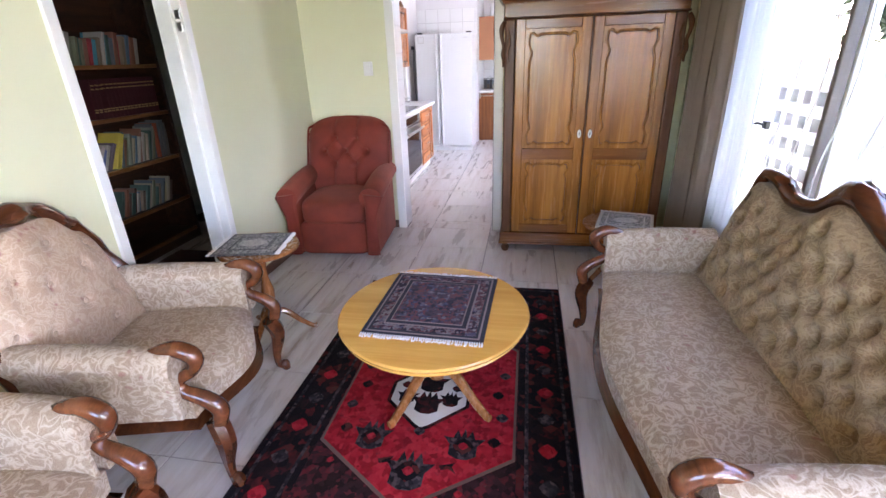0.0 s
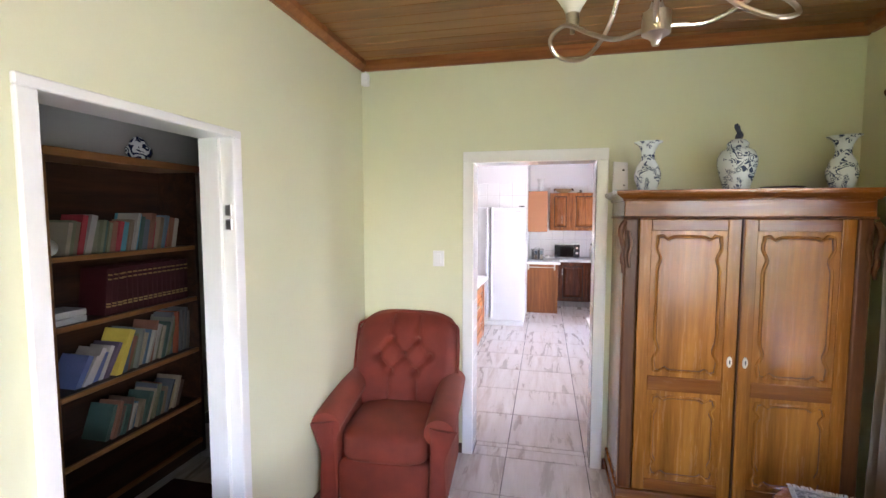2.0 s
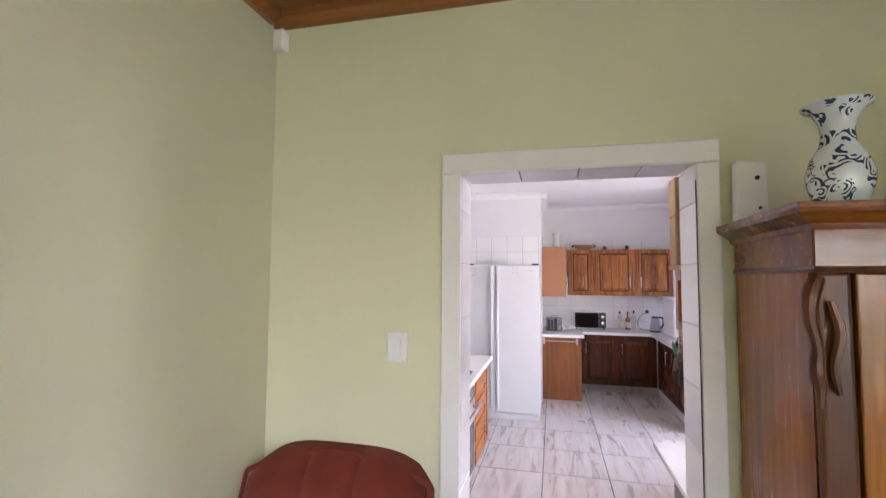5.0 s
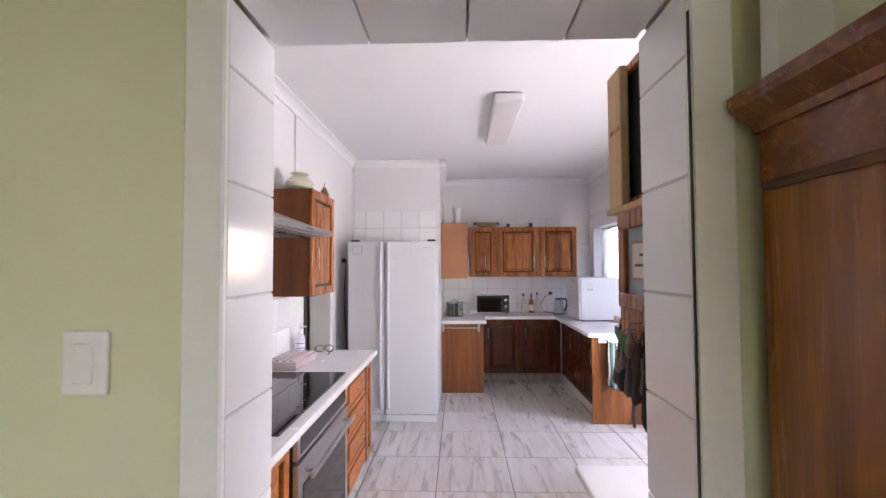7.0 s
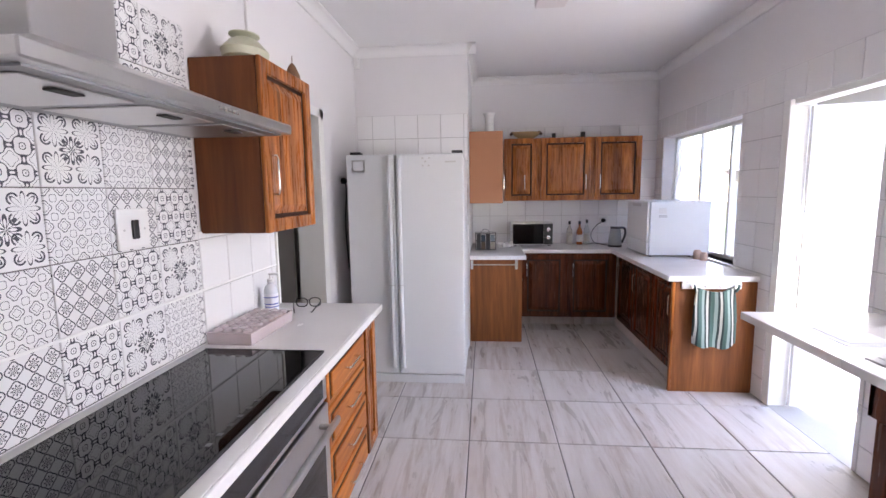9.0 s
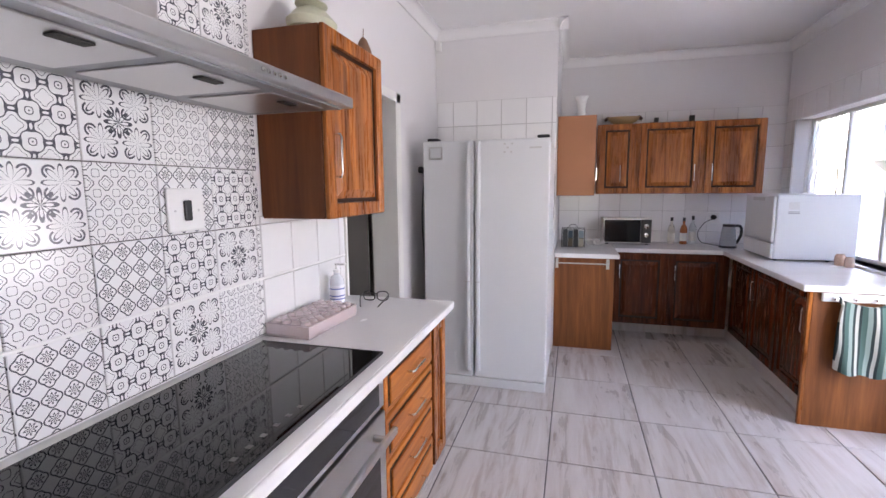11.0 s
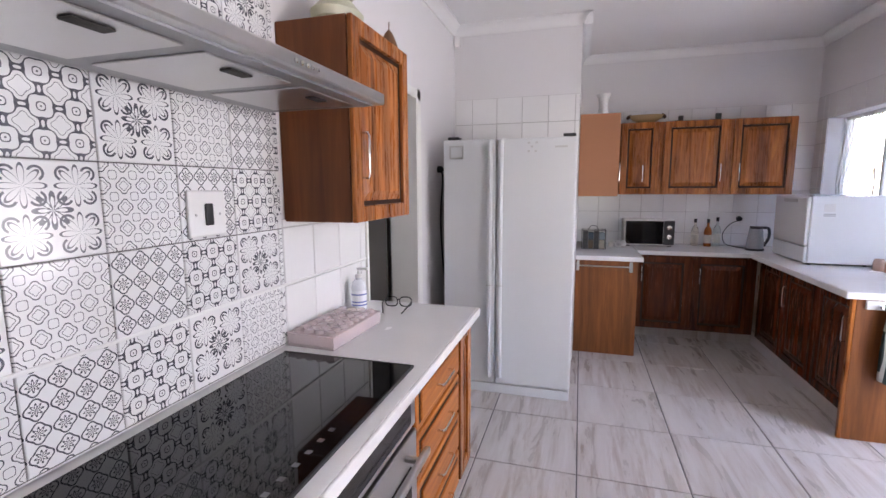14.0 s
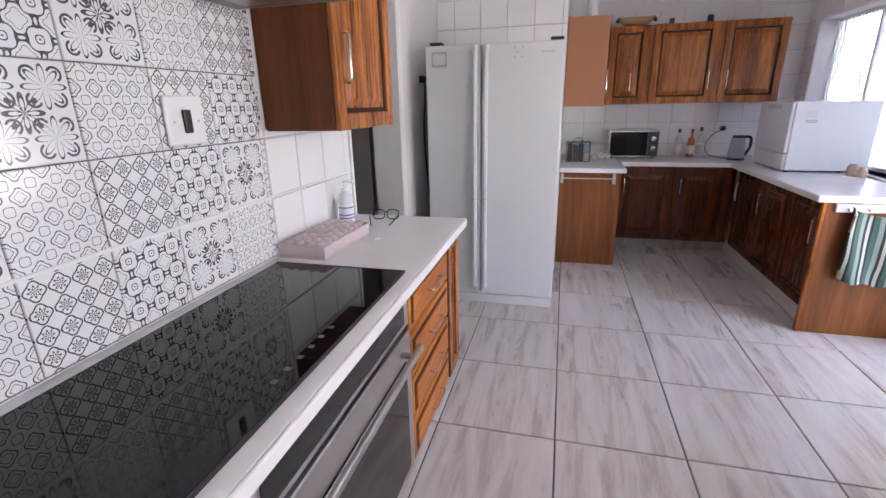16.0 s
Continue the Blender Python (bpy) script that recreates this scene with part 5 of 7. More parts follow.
flared = [(0.0, 0.0), (0.042, 0.0), (0.05, 0.02), (0.064, 0.06), (0.066, 0.085), (0.055, 0.12), (0.036, 0.15), (0.032, 0.175), (0.036, 0.20), (0.05, 0.225), (0.068, 0.235), (0.070, 0.239), (0.060, 0.238), (0.03, 0.205), (0.0, 0.20)]
flared = [(r * 1.06, z * 1.14) for r, z in flared]
TOPZ = 1.812
pot("vase", "blue and white flared porcelain vase on the wardrobe", pose(0.735, 2.50, TOPZ), flared, M["pot"])
pot("vase", "blue and white flared porcelain vase on the wardrobe", pose(1.665, 2.50, TOPZ), flared, M["pot"])
pot("ginger_jar", "lidded blue and white porcelain jar on the wardrobe", pose(1.18, 2.50, TOPZ) @ Matrix.Scale(1.07, 4), [(0, 0), (0.055, 0), (0.058, 0.012), (0.075, 0.07), (0.088, 0.125), (0.088, 0.16), (0.072, 0.195), (0.048, 0.21), (0.046, 0.224), (0.0, 0.224)], M["pot"], True)
solid("dish", lathe([(0, 0.004), (0.05, 0.0), (0.09, 0.008), (0.10, 0.014), (0.095, 0.016), (0.05, 0.008), (0.0, 0.01)], 28), plain("brown_glazed_dish", (0.14, 0.07, 0.05), 0.25), "shallow brown dish on the wardrobe", "dish", True, pose(1.385, 2.47, TOPZ))
u = thing("door_chime", "white plastic chime box standing on the wardrobe", "door chime", pose(0, 2.735, 0))
part("case", prism([(0.588, 1.813), (0.675, 1.813), (0.668, 2.0), (0.59, 2.008)], 0.04, "y"), M["white_plastic"], u)
part("grille_hole", moved(lathe([(0.0, 0), (0.007, 0), (0.007, 0.002), (0, 0.002)], 12), pose(0.645, 0.0, 1.955, 90)), M["dark"], u)
part("grille_hole", moved(lathe([(0.0, 0), (0.005, 0), (0.005, 0.002), (0, 0.002)], 12), pose(0.65, 0.0, 1.862, 90)), M["dark"], u)
u = thing("light_switch", "white square light switch on the cream wall", "light switch")
part("plate", box(-0.575, FY - 0.012, 1.325, -0.495, FY - 0.001, 1.435, 0.004, 2), M["white_plastic"], u)
part("rocker", box(-0.553, FY - 0.017, 1.345, -0.517, FY - 0.012, 1.415, 0.002, 1), M["white_plastic"], u)
u = thing("alarm_sensor", "small white alarm sensor in the ceiling corner", "alarm sensor")
part("case", box(LX + 0.01, FY - 0.05, 2.575, LX + 0.06, FY - 0.002, 2.66, 0.008, 2), M["white_plastic"], u)
part("bracket", tube([(LX + 0.035, FY - 0.02, 2.655), (LX + 0.035, FY - 0.012, 2.74)], 0.004, 6), M["white_plastic"], u)


# coffee table, rugs, mats
def coffee_table():
    t = thing("coffee_table", "round varnished yellow-wood pedestal coffee table on the rug", "coffee table", pose(0.405, 0.615, 0.012))
    part("tabletop", lathe([(0, 0.395), (0.36, 0.395), (0.385, 0.40), (0.392, 0.41), (0.385, 0.418), (0.398, 0.424), (0.403, 0.434), (0.398, 0.441), (0.385, 0.443), (0, 0.443)], 64, 1.0, 1.05), M["beech"], t, "", True)
    part("apron", lathe([(0.30, 0.36), (0.31, 0.36), (0.31, 0.397), (0.30, 0.397)], 48), M["table_leg"], t)
    part("pedestal", lathe([(0.0, 0.09), (0.035, 0.09), (0.045, 0.12), (0.03, 0.15), (0.05, 0.20), (0.055, 0.24), (0.032, 0.30), (0.028, 0.33), (0.06, 0.37), (0.09, 0.39), (0, 0.395)], 24), M["table_leg"], t, "", True)
    for k in range(4):
        a = radians(-32 + 90 * k)
        c, s = math.cos(a), math.sin(a)
        part("leg", tube([(0.02 * c, 0.02 * s, 0.19, 0.022), (0.10 * c, 0.10 * s, 0.155, 0.024), (0.20 * c, 0.20 * s, 0.075, 0.02), (0.275 * c, 0.275 * s, 0.02, 0.018), (0.30 * c, 0.30 * s, 0.016, 0.016)], 0.02, 8, steps=4), M["table_leg"], t, "", True)


coffee_table()


def woven_mat(name, label, m, w, d, rings, fringe=True, thick=0.006, fr=0.022):
    """A small rug about its middle: nested bands of woven colour (inset, material) and a fringe at both y ends."""
    t = thing(name, label, "rug", m)
    for i, (inset, mt) in enumerate(rings):
        part("field" if i == len(rings) - 1 else "border", box(-w / 2 + inset, -d / 2 + inset, 0 if i == 0 else thick, w / 2 - inset, d / 2 - inset, thick + 0.0012 * i, 0.001, 1), mt, t)
    if fringe:
        rng = random.Random(5)
        for sd in (-1, 1):
            bms = []
            n = int(w / 0.009)
            for k in range(n):
                x = -w / 2 + (k + 0.5) * w / n
                L = fr * rng.uniform(0.75, 1.15)
                bms.append(tube([(x, sd * (d / 2 - 0.002), thick * 0.7, 0.003), (x + rng.uniform(-0.003, 0.003), sd * (d / 2 + L * 0.5), 0.0035, 0.003), (x + rng.uniform(-0.006, 0.006), sd * (d / 2 + L), 0.003, 0.0035)], 0.003, 5))
            part("fringe", join(*bms), M["fringe"], t, "off-white cotton fringe")
    return t


M["fringe"] = plain("cotton_fringe", (0.72, 0.69, 0.66), 0.9, fine=200)
navy = (0.045, 0.042, 0.062)
M["mat_dark"] = rug_cloth("navy_rug_wool", ((0.25, (0.022, 0.02, 0.03)), (0.45, navy), (0.6, (0.11, 0.085, 0.10)), (0.75, (0.20, 0.16, 0.16))), 90)
M["mat_mid"] = rug_cloth("mixed_rug_wool", ((0.25, (0.03, 0.026, 0.04)), (0.5, (0.12, 0.05, 0.06)), (0.62, (0.20, 0.17, 0.18)), (0.8, (0.07, 0.06, 0.10))), 70)
M["mat_field"] = rug_cloth("dusky_rug_wool", ((0.2, (0.03, 0.03, 0.045)), (0.45, (0.085, 0.06, 0.08)), (0.6, (0.15, 0.055, 0.06)), (0.7, (0.05, 0.06, 0.11)), (0.85, (0.22, 0.18, 0.19))), 60)
M["mat_grey"] = rug_cloth("grey_mat_cotton", ((0.3, (0.16, 0.165, 0.18)), (0.5, (0.27, 0.275, 0.29)), (0.7, (0.45, 0.44, 0.44))), 120)
M["mat_grey_dark"] = rug_cloth("slate_mat_cotton", ((0.3, (0.09, 0.095, 0.11)), (0.6, (0.17, 0.175, 0.19)), (0.8, (0.32, 0.31, 0.31))), 140)
M["mat_pale"] = rug_cloth("pale_mat_cotton", ((0.3, (0.42, 0.42, 0.42)), (0.6, (0.58, 0.57, 0.55)), (0.8, (0.30, 0.31, 0.33))), 110)
M["mat_navy"] = plain("navy_wool", (0.020, 0.020, 0.032), 0.95, fine=300, bump=0.4)
M["mat_line"] = plain("rose_grey_wool", (0.20, 0.15, 0.155), 0.95, fine=300, bump=0.4)
woven_mat("table_rug", "small navy woven rug with white fringe on the coffee table", pose(0.405, 0.65, 0.4555, 0, 0, -2), 0.485, 0.54, [(0, M["mat_navy"]), (0.016, M["mat_line"]), (0.024, M["mat_navy"]), (0.034, M["mat_mid"]), (0.072, M["mat_line"]), (0.079, M["mat_navy"]), (0.095, M["mat_line"]), (0.10, M["mat_field"])])
M["rug_red"] = rug_cloth("crimson_rug_wool", ((0.2, (0.16, 0.006, 0.010)), (0.5, (0.27, 0.010, 0.018)), (0.75, (0.33, 0.020, 0.028)), (0.9, (0.06, 0.006, 0.010))), 45)
M["rug_dark"] = rug_cloth("dark_rug_wool", ((0.35, (0.006, 0.005, 0.007)), (0.6, (0.014, 0.008, 0.009)), (0.72, (0.08, 0.010, 0.010)), (0.9, (0.05, 0.028, 0.022))), 26)
M["rug_grey"] = rug_cloth("charcoal_rug_wool", ((0.3, (0.012, 0.011, 0.014)), (0.55, (0.028, 0.024, 0.028)), (0.8, (0.08, 0.06, 0.06))), 60)
M["rug_spandrel"] = rug_cloth("brown_black_rug_wool", ((0.3, (0.014, 0.007, 0.008)), (0.55, (0.030, 0.012, 0.014)), (0.75, (0.10, 0.012, 0.016)), (0.9, (0.05, 0.04, 0.04))), 38)
M["rug_line"] = plain("striped_rug_edge", (0.10, 0.06, 0.045), 0.9, var=0.4, fine=160)
M["rug_white"] = plain("ivory_rug_wool", (0.55, 0.52, 0.47), 0.9, fine=250, bump=0.3)


def big_rug():
    """Red rug with dark borders, a light medallion and stepped figures."""
    X0, X1, Y0, Y1 = -0.26, 1.01, -1.35, 1.71
    cx = (X0 + X1) / 2
    t = thing("rug", "crimson and black patterned oriental rug on the tiled floor", "rug", pose(cx, 0, 0.0))
    w = (X1 - X0) / 2

    def layer(name, inset, mt, z):
        part(name, box(-w + inset, Y0 + inset, 0 if z == 0 else 0.0075, w - inset, Y1 - inset, 0.008 + z, 0.001, 1), mt, t)
    layer("border", 0.0, M["rug_dark"], 0)
    layer("border", 0.03, M["rug_grey"], 0.001)
    layer("border", 0.045, M["rug_dark"], 0.002)
    layer("border", 0.19, M["rug_grey"], 0.003)
    layer("border", 0.205, M["rug_dark"], 0.004)
    layer("field", 0.235, M["rug_spandrel"], 0.005)
    z = 0.0145
    # corner figures and medallions: stepped polygons lying on the field

    def figure(name, outline, mt, x, y, lift=0.0, scale=1.0):
        part(name, moved(prism([(a * scale, b * scale) for a, b in outline], 0.0006, "z"), pose(x, y, 0.0130 + lift)), mt, t)
    med = [(0.0, -0.21), (0.03, -0.19), (0.17, -0.06), (0.17, 0.06), (0.03, 0.19), (0.0, 0.21), (-0.03, 0.19), (-0.17, 0.06), (-0.17, -0.06), (-0.03, -0.19)]
    hexa = [(0.0, -0.66), (0.05, -0.60), (0.395, -0.36), (0.395, 0.36), (0.05, 0.60), (0.0, 0.66), (-0.05, 0.60), (-0.395, 0.36), (-0.395, -0.36), (-0.05, -0.60)]
    crown = [(-0.055, 0.0), (-0.055, 0.05), (-0.085, 0.09), (-0.045, 0.085), (-0.03, 0.13), (-0.012, 0.09), (0.0, 0.14), (0.012, 0.09), (0.03, 0.13), (0.045, 0.085), (0.085, 0.09), (0.055, 0.05), (0.055, 0.0), (0.02, -0.02), (-0.02, -0.02)]
    small = [(-0.03, -0.03), (0, -0.05), (0.03, -0.03), (0.05, 0), (0.03, 0.03), (0, 0.05), (-0.03, 0.03), (-0.05, 0)]
    bird = [(0, 0), (0.03, 0.01), (0.06, -0.01), (0.04, 0.02), (0.05, 0.04), (0.02, 0.03), (-0.01, 0.02)]
    for y in (0.62, -0.66):
        figure("field", hexa, M["rug_line"], 0, y, 0.0, 1.0)
        figure("field", hexa, M["rug_red"], 0, y, 0.0007, 0.972)
        figure("medallion", med, M["rug_dark"], 0, y - 0.03, 0.0014, 1.10)
        figure("medallion", med, M["rug_white"], 0, y - 0.03, 0.0021, 1.0)
        figure("motif", crown, M["rug_dark"], 0, y - 0.14, 0.0028, 0.95)
        figure("motif", crown, M["rug_dark"], 0, y + 0.0, 0.0028, 0.95)
        figure("motif", small, M["rug_grey"], 0, y - 0.26, 0.0028, 0.5)
        for k in (-1, 1):
            figure("motif", crown, M["rug_dark"], k * 0.10, y - 0.09, 0.0028, 0.62)
            figure("motif", small, M["rug_dark"], k * 0.12, y + 0.02, 0.0028, 0.5)
            figure("motif", crown, M["rug_grey"], k * 0.19, y - 0.36, 0.0014, 1.0)
            figure("motif", small, M["rug_dark"], k * 0.19, y - 0.315, 0.0021, 0.85)
            figure("motif", small, M["rug_red"], k * 0.19, y - 0.315, 0.0028, 0.4)
            figure("motif", bird, M["rug_dark"], k * 0.12, y - 0.44, 0.0014, 1.0)
            for q in range(4):
                figure("motif", small, M["rug_grey"] if q % 2 else M["rug_dark"], k * (0.31 + 0.025 * (q % 2)), y - 0.28 + 0.14 * q, 0.0014, 0.55)
        figure("motif", crown, M["rug_grey"], 0, y - 0.52, 0.0014, 1.15)
        figure("motif", small, M["rug_dark"], 0, y - 0.46, 0.0021, 1.0)
        figure("motif", small, M["rug_red"], 0, y - 0.46, 0.0028, 0.45)
    fl = random.Random(3)
    for k in range(46):
        fx, fy = fl.uniform(-0.36, 0.36), fl.choice((-0.02, -1.28, 1.26)) + fl.uniform(-0.30, 0.24)
        near = min(abs(fy - 0.62), abs(fy + 0.66))
        if near > 0.40 + 0.22 * (1 - abs(fx) / 0.4) and Y0 + 0.28 < fy < Y1 - 0.28:
            figure("motif", small, M["rug_red"], fx, fy, 0.0, fl.uniform(0.2, 0.4))
    rng = random.Random(9)
    for k in range(17):
        for sd in (-1, 1):
            figure("border_motif", small, M["rug_red"] if k % 2 else M["rug_grey"], sd * (w - 0.115), Y0 + 0.15 + k * 0.17, -0.003 + 0.0, 0.75)
    return t


big_rug()


# side tables with mats
def side_table(m, h, mat_m, top_r, mat_size, mats, label):
    t = thing("side_table", label, "side table", m)
    part("tabletop", lathe([(0, h - 0.028), (top_r - 0.02, h - 0.028), (top_r, h - 0.018), (top_r, h - 0.008), (top_r - 0.008, h), (0, h)], 32), M["table_leg"], t, "", True)
    part("pedestal", lathe([(0, 0.10), (0.022, 0.10), (0.032, 0.13), (0.02, 0.17), (0.034, 0.24), (0.036, 0.28), (0.018, 0.36), (0.016, 0.42), (0.03, h - 0.06), (0.05, h - 0.028), (0, h - 0.028)], 18), M["table_leg"], t, "", True)
    for k in range(3):
        a = radians(mats[2] + 120 * k)
        c, s = math.cos(a), math.sin(a)
        part("leg", tube([(0.015 * c, 0.015 * s, 0.16, 0.018), (0.08 * c, 0.08 * s, 0.13, 0.018), (0.15 * c, 0.15 * s, 0.06, 0.015), (0.21 * c, 0.21 * s, 0.014, 0.013), (0.235 * c, 0.235 * s, 0.013, 0.013)], 0.016, 8, steps=4), M["table_leg"], t, "", True)
    return t


side_table(pose(-0.62, 1.0, 0), 0.548, None, 0.21, None, (0, 0, 25), "small brown pedestal side table with a mat")
woven_mat("table_mat", "grey and white woven mat with fringe on the side table", pose(-0.655, 1.01, 0.549, 0, 0, 100), 0.31, 0.33, [(0, M["mat_grey_dark"]), (0.015, M["mat_grey"]), (0.06, M["mat_grey_dark"]), (0.075, M["mat_grey"])])
solid("mat_medallion", lathe([(0, 0), (0.062, 0), (0.062, 0.0008), (0, 0.0008)], 24, 1.2, 0.8), M["mat_pale"], "pale woven centre of the side table mat", "mat centre", False, pose(-0.655, 1.01, 0.5586, 0, 0, 10))
side_table(pose(1.36, 1.83, 0), 0.445, None, 0.215, None, (0, 0, 80), "round brown pedestal side table with a pale mat")
woven_mat("table_mat", "pale grey woven mat with fringe on the round side table", pose(1.405, 1.845, 0.446, 0, 0, -14), 0.33, 0.32, [(0, M["mat_pale"]), (0.02, M["mat_grey"]), (0.05, M["mat_pale"]), (0.06, M["mat_grey"])])
solid("mat_medallion", lathe([(0, 0), (0.06, 0), (0.06, 0.0008), (0, 0.0008)], 24, 1.2, 0.8), M["mat_pale"], "pale woven centre of the mat", "mat centre", False, pose(1.405, 1.845, 0.4556))


# curtains on a rod
def drape(name, label, y0, y1, x, z0, z1, folds, depth, material, shift=0.0):
    def face(u, v, off=0.0):
        y = y0 + (y1 - y0) * u
        k = 0.45 + 0.55 * v
        wob = math.sin(2 * math.pi * folds * u + 0.7 * math.sin(5 * u)) + 0.3 * math.sin(2 * math.pi * folds * 2.3 * u + 1)
        return Vector((x + off + depth * wob * (1.15 - 0.35 * v), y + shift * (1 - v) * (u - 0.2) + 0.01 * math.sin(9 * v + 8 * u), z0 + (z1 - z0) * v))
    t = thing(name, label, "curtain")
    part("cloth", slab(int(folds * 14), 24, face, lambda u, v: face(u, v, 0.004)), material, t, "", True)
    return t


drape("curtain", "taupe pleated curtain hanging beside the window", 1.86, 2.44, RX - 0.085, 0.03, 2.265, 7.5, 0.032, M["curtain"])
drape("sheer_curtain", "white sheer curtain hanging inside the window", 1.60, 2.02, RX - 0.035, 0.06, 2.2, 7, 0.014, M["sheer"], 0.2)
u = thing("curtain_rod", "dark metal curtain rod above the window", "curtain rod")
part("rod", tube([(RX - 0.085, -2.0, 2.29), (RX - 0.085, 2.47, 2.29)], 0.012, 10), M["wardrobe_dark"], u, "", True)
part("finial", moved(lathe([(0, 0), (0.014, 0.0), (0.024, 0.014), (0.024, 0.026), (0.012, 0.038), (0, 0.04)], 14), pose(RX - 0.085, 2.465, 2.29, -90)), M["wardrobe_dark"], u, "", True)
for yb in (2.42, 0.2, -1.9):
    part("bracket", tube([(RX - 0.002, yb, 2.29), (RX - 0.085, yb, 2.29)], 0.008, 6), M["wardrobe_dark"], u)
for k in range(9):
    part("curtain_ring", moved(lathe([(0.014, -0.002), (0.018, -0.002), (0.018, 0.002), (0.014, 0.002)], 14), pose(RX - 0.085, 1.88 + k * 0.068, 2.281, 90)), M["wardrobe_dark"], u)


# chandelier
def chandelier(m):
    t = thing("chandelier", "satin nickel chandelier with looping arms and frosted glass cups", "chandelier", m)
    metal = plain("satin_nickel", (0.58, 0.53, 0.44), 0.28, 1.0)
    frost = plain("frosted_glass_cup", (0.74, 0.70, 0.60), 0.5, var=0.04)
    part("hub", lathe([(0, -0.05), (0.008, -0.048), (0.012, -0.035), (0.02, -0.028), (0.034, -0.02), (0.034, 0.03), (0.018, 0.04), (0.012, 0.06), (0, 0.07)], 20), metal, t, "", True)
    part("stem", tube([(0, 0, 0.05), (0, 0, LH - m.translation.z - 0.02)], 0.008, 8), metal, t)
    part("ceiling_rose", lathe([(0, LH - m.translation.z - 0.001), (0.06, LH - m.translation.z - 0.001), (0.05, LH - m.translation.z - 0.03), (0.0, LH - m.translation.z - 0.04)], 24), metal, t, "", True)
    for a in (radians(8), radians(135), radians(258)):
        c, s = math.cos(a), math.sin(a)

        def at(r, z, o=0.0, c=c, s=s):
            return (r * c - o * s, r * s + o * c, z)
        arm = part("arm", tube([at(0.03, 0.0), at(0.12, 0.005), at(0.20, 0.045, 0.01), at(0.27, 0.085, 0.03), at(0.33, 0.06, 0.03), at(0.325, 0.015, -0.01), at(0.25, 0.0, -0.035), at(0.16, 0.05, -0.02), at(0.10, 0.15, 0.0), at(0.05, 0.25, 0.0), at(0.012, 0.30)], 0.0065, 8, steps=6), metal, t, "", True)
        part("lamp_holder", lathe([(0, -0.02), (0.007, -0.018), (0.007, 0.0), (0.018, 0.005), (0.02, 0.05), (0, 0.05)], 14), metal, arm, "", True, pose(0.27 * c, 0.27 * s, 0.085))
        cup = part("shade", lathe([(0.02, 0.04), (0.026, 0.055), (0.045, 0.085), (0.072, 0.115), (0.088, 0.14), (0.085, 0.141), (0.068, 0.117), (0.04, 0.088), (0.02, 0.06)], 28), frost, arm, "frosted glass cup shade", True, pose(0.27 * c, 0.27 * s, 0.085))
    return t


chandelier(pose(0.445, 1.0, 2.15))


# hall: bookcase, books, vases, runner
def bookcase():
    X, Y0, Y1 = -2.17, 1.02, 2.47
    t = thing("bookcase", "tall dark wooden bookcase filled with leaning books", "bookcase")
    H = 1.97
    part("back", box(X - 0.30, Y0, 0.06, X - 0.285, Y1, H), M["bookcase"], t)
    for y in (Y0, 1.47, Y1 - 0.03):
        part("upright", box(X - 0.285, y, 0.0, X, y + 0.03, H, 0.003, 1), M["shelf_edge"] if y == 1.47 else M["bookcase"], t)
    part("top", box(X - 0.31, Y0 - 0.03, H, X + 0.025, Y1 + 0.03, H + 0.045, 0.006, 2), M["shelf_edge"], t)
    for z in (0.10, 0.39, 0.755, 1.115, 1.47):
        s = part("shelf", box(X - 0.285, 1.50, z - 0.022, X - 0.02, Y1 - 0.03, z), M["bookcase"], t)
        part("edging", box(X - 0.02, 1.50, z - 0.025, X, Y1 - 0.03, z + 0.003, 0.003, 1), M["shelf_edge"], s)
    for z in (0.17, 0.53, 0.888, 1.247, 1.60):
        s = part("shelf", box(X - 0.285, Y0 + 0.03, z - 0.022, X - 0.02, 1.47, z), M["bookcase"], t)
        part("edging", box(X - 0.02, Y0 + 0.03, z - 0.025, X, 1.47, z + 0.003, 0.003, 1), M["shelf_edge"], s)
    part("plinth", box(X - 0.285, Y0 + 0.03, 0.0, X - 0.01, Y1 - 0.03, 0.076), M["bookcase"], t)
    return X


bx0 = bookcase()
BOOKS = {}


def book(y, z, w, h, d, lean, col, x, group):
    if col not in BOOKS:
        BOOKS[col] = plain("book_cloth", col, 0.6, var=0.15, fine=80)
        if "pages" not in BOOKS:
            BOOKS["pages"] = plain("book_pages", (0.62, 0.56, 0.44), 0.9)
    t = thing("book", "hardback book leaning in the dark bookcase", "book", Matrix.Translation((x, y, z)) @ pose(0, 0, 0, lean, 0, 0), group=group)
    part("cover", join(box(-d, 0, 0, -0.002, 0.003, h), box(-d, w - 0.003, 0, -0.002, w, h), box(-0.004, 0, 0, 0.0, w, h, 0.001, 1)), BOOKS[col], t)
    part("pages", box(-d + 0.004, 0.003, 0.003, -0.004, w - 0.003, h - 0.004), BOOKS["pages"], t)
    return t


rng = random.Random(4)
muted = [(0.20, 0.15, 0.10), (0.33, 0.28, 0.20), (0.10, 0.12, 0.14), (0.24, 0.10, 0.06), (0.05, 0.10, 0.08), (0.36, 0.33, 0.28), (0.12, 0.07, 0.05), (0.09, 0.16, 0.22), (0.16, 0.17, 0.10)]


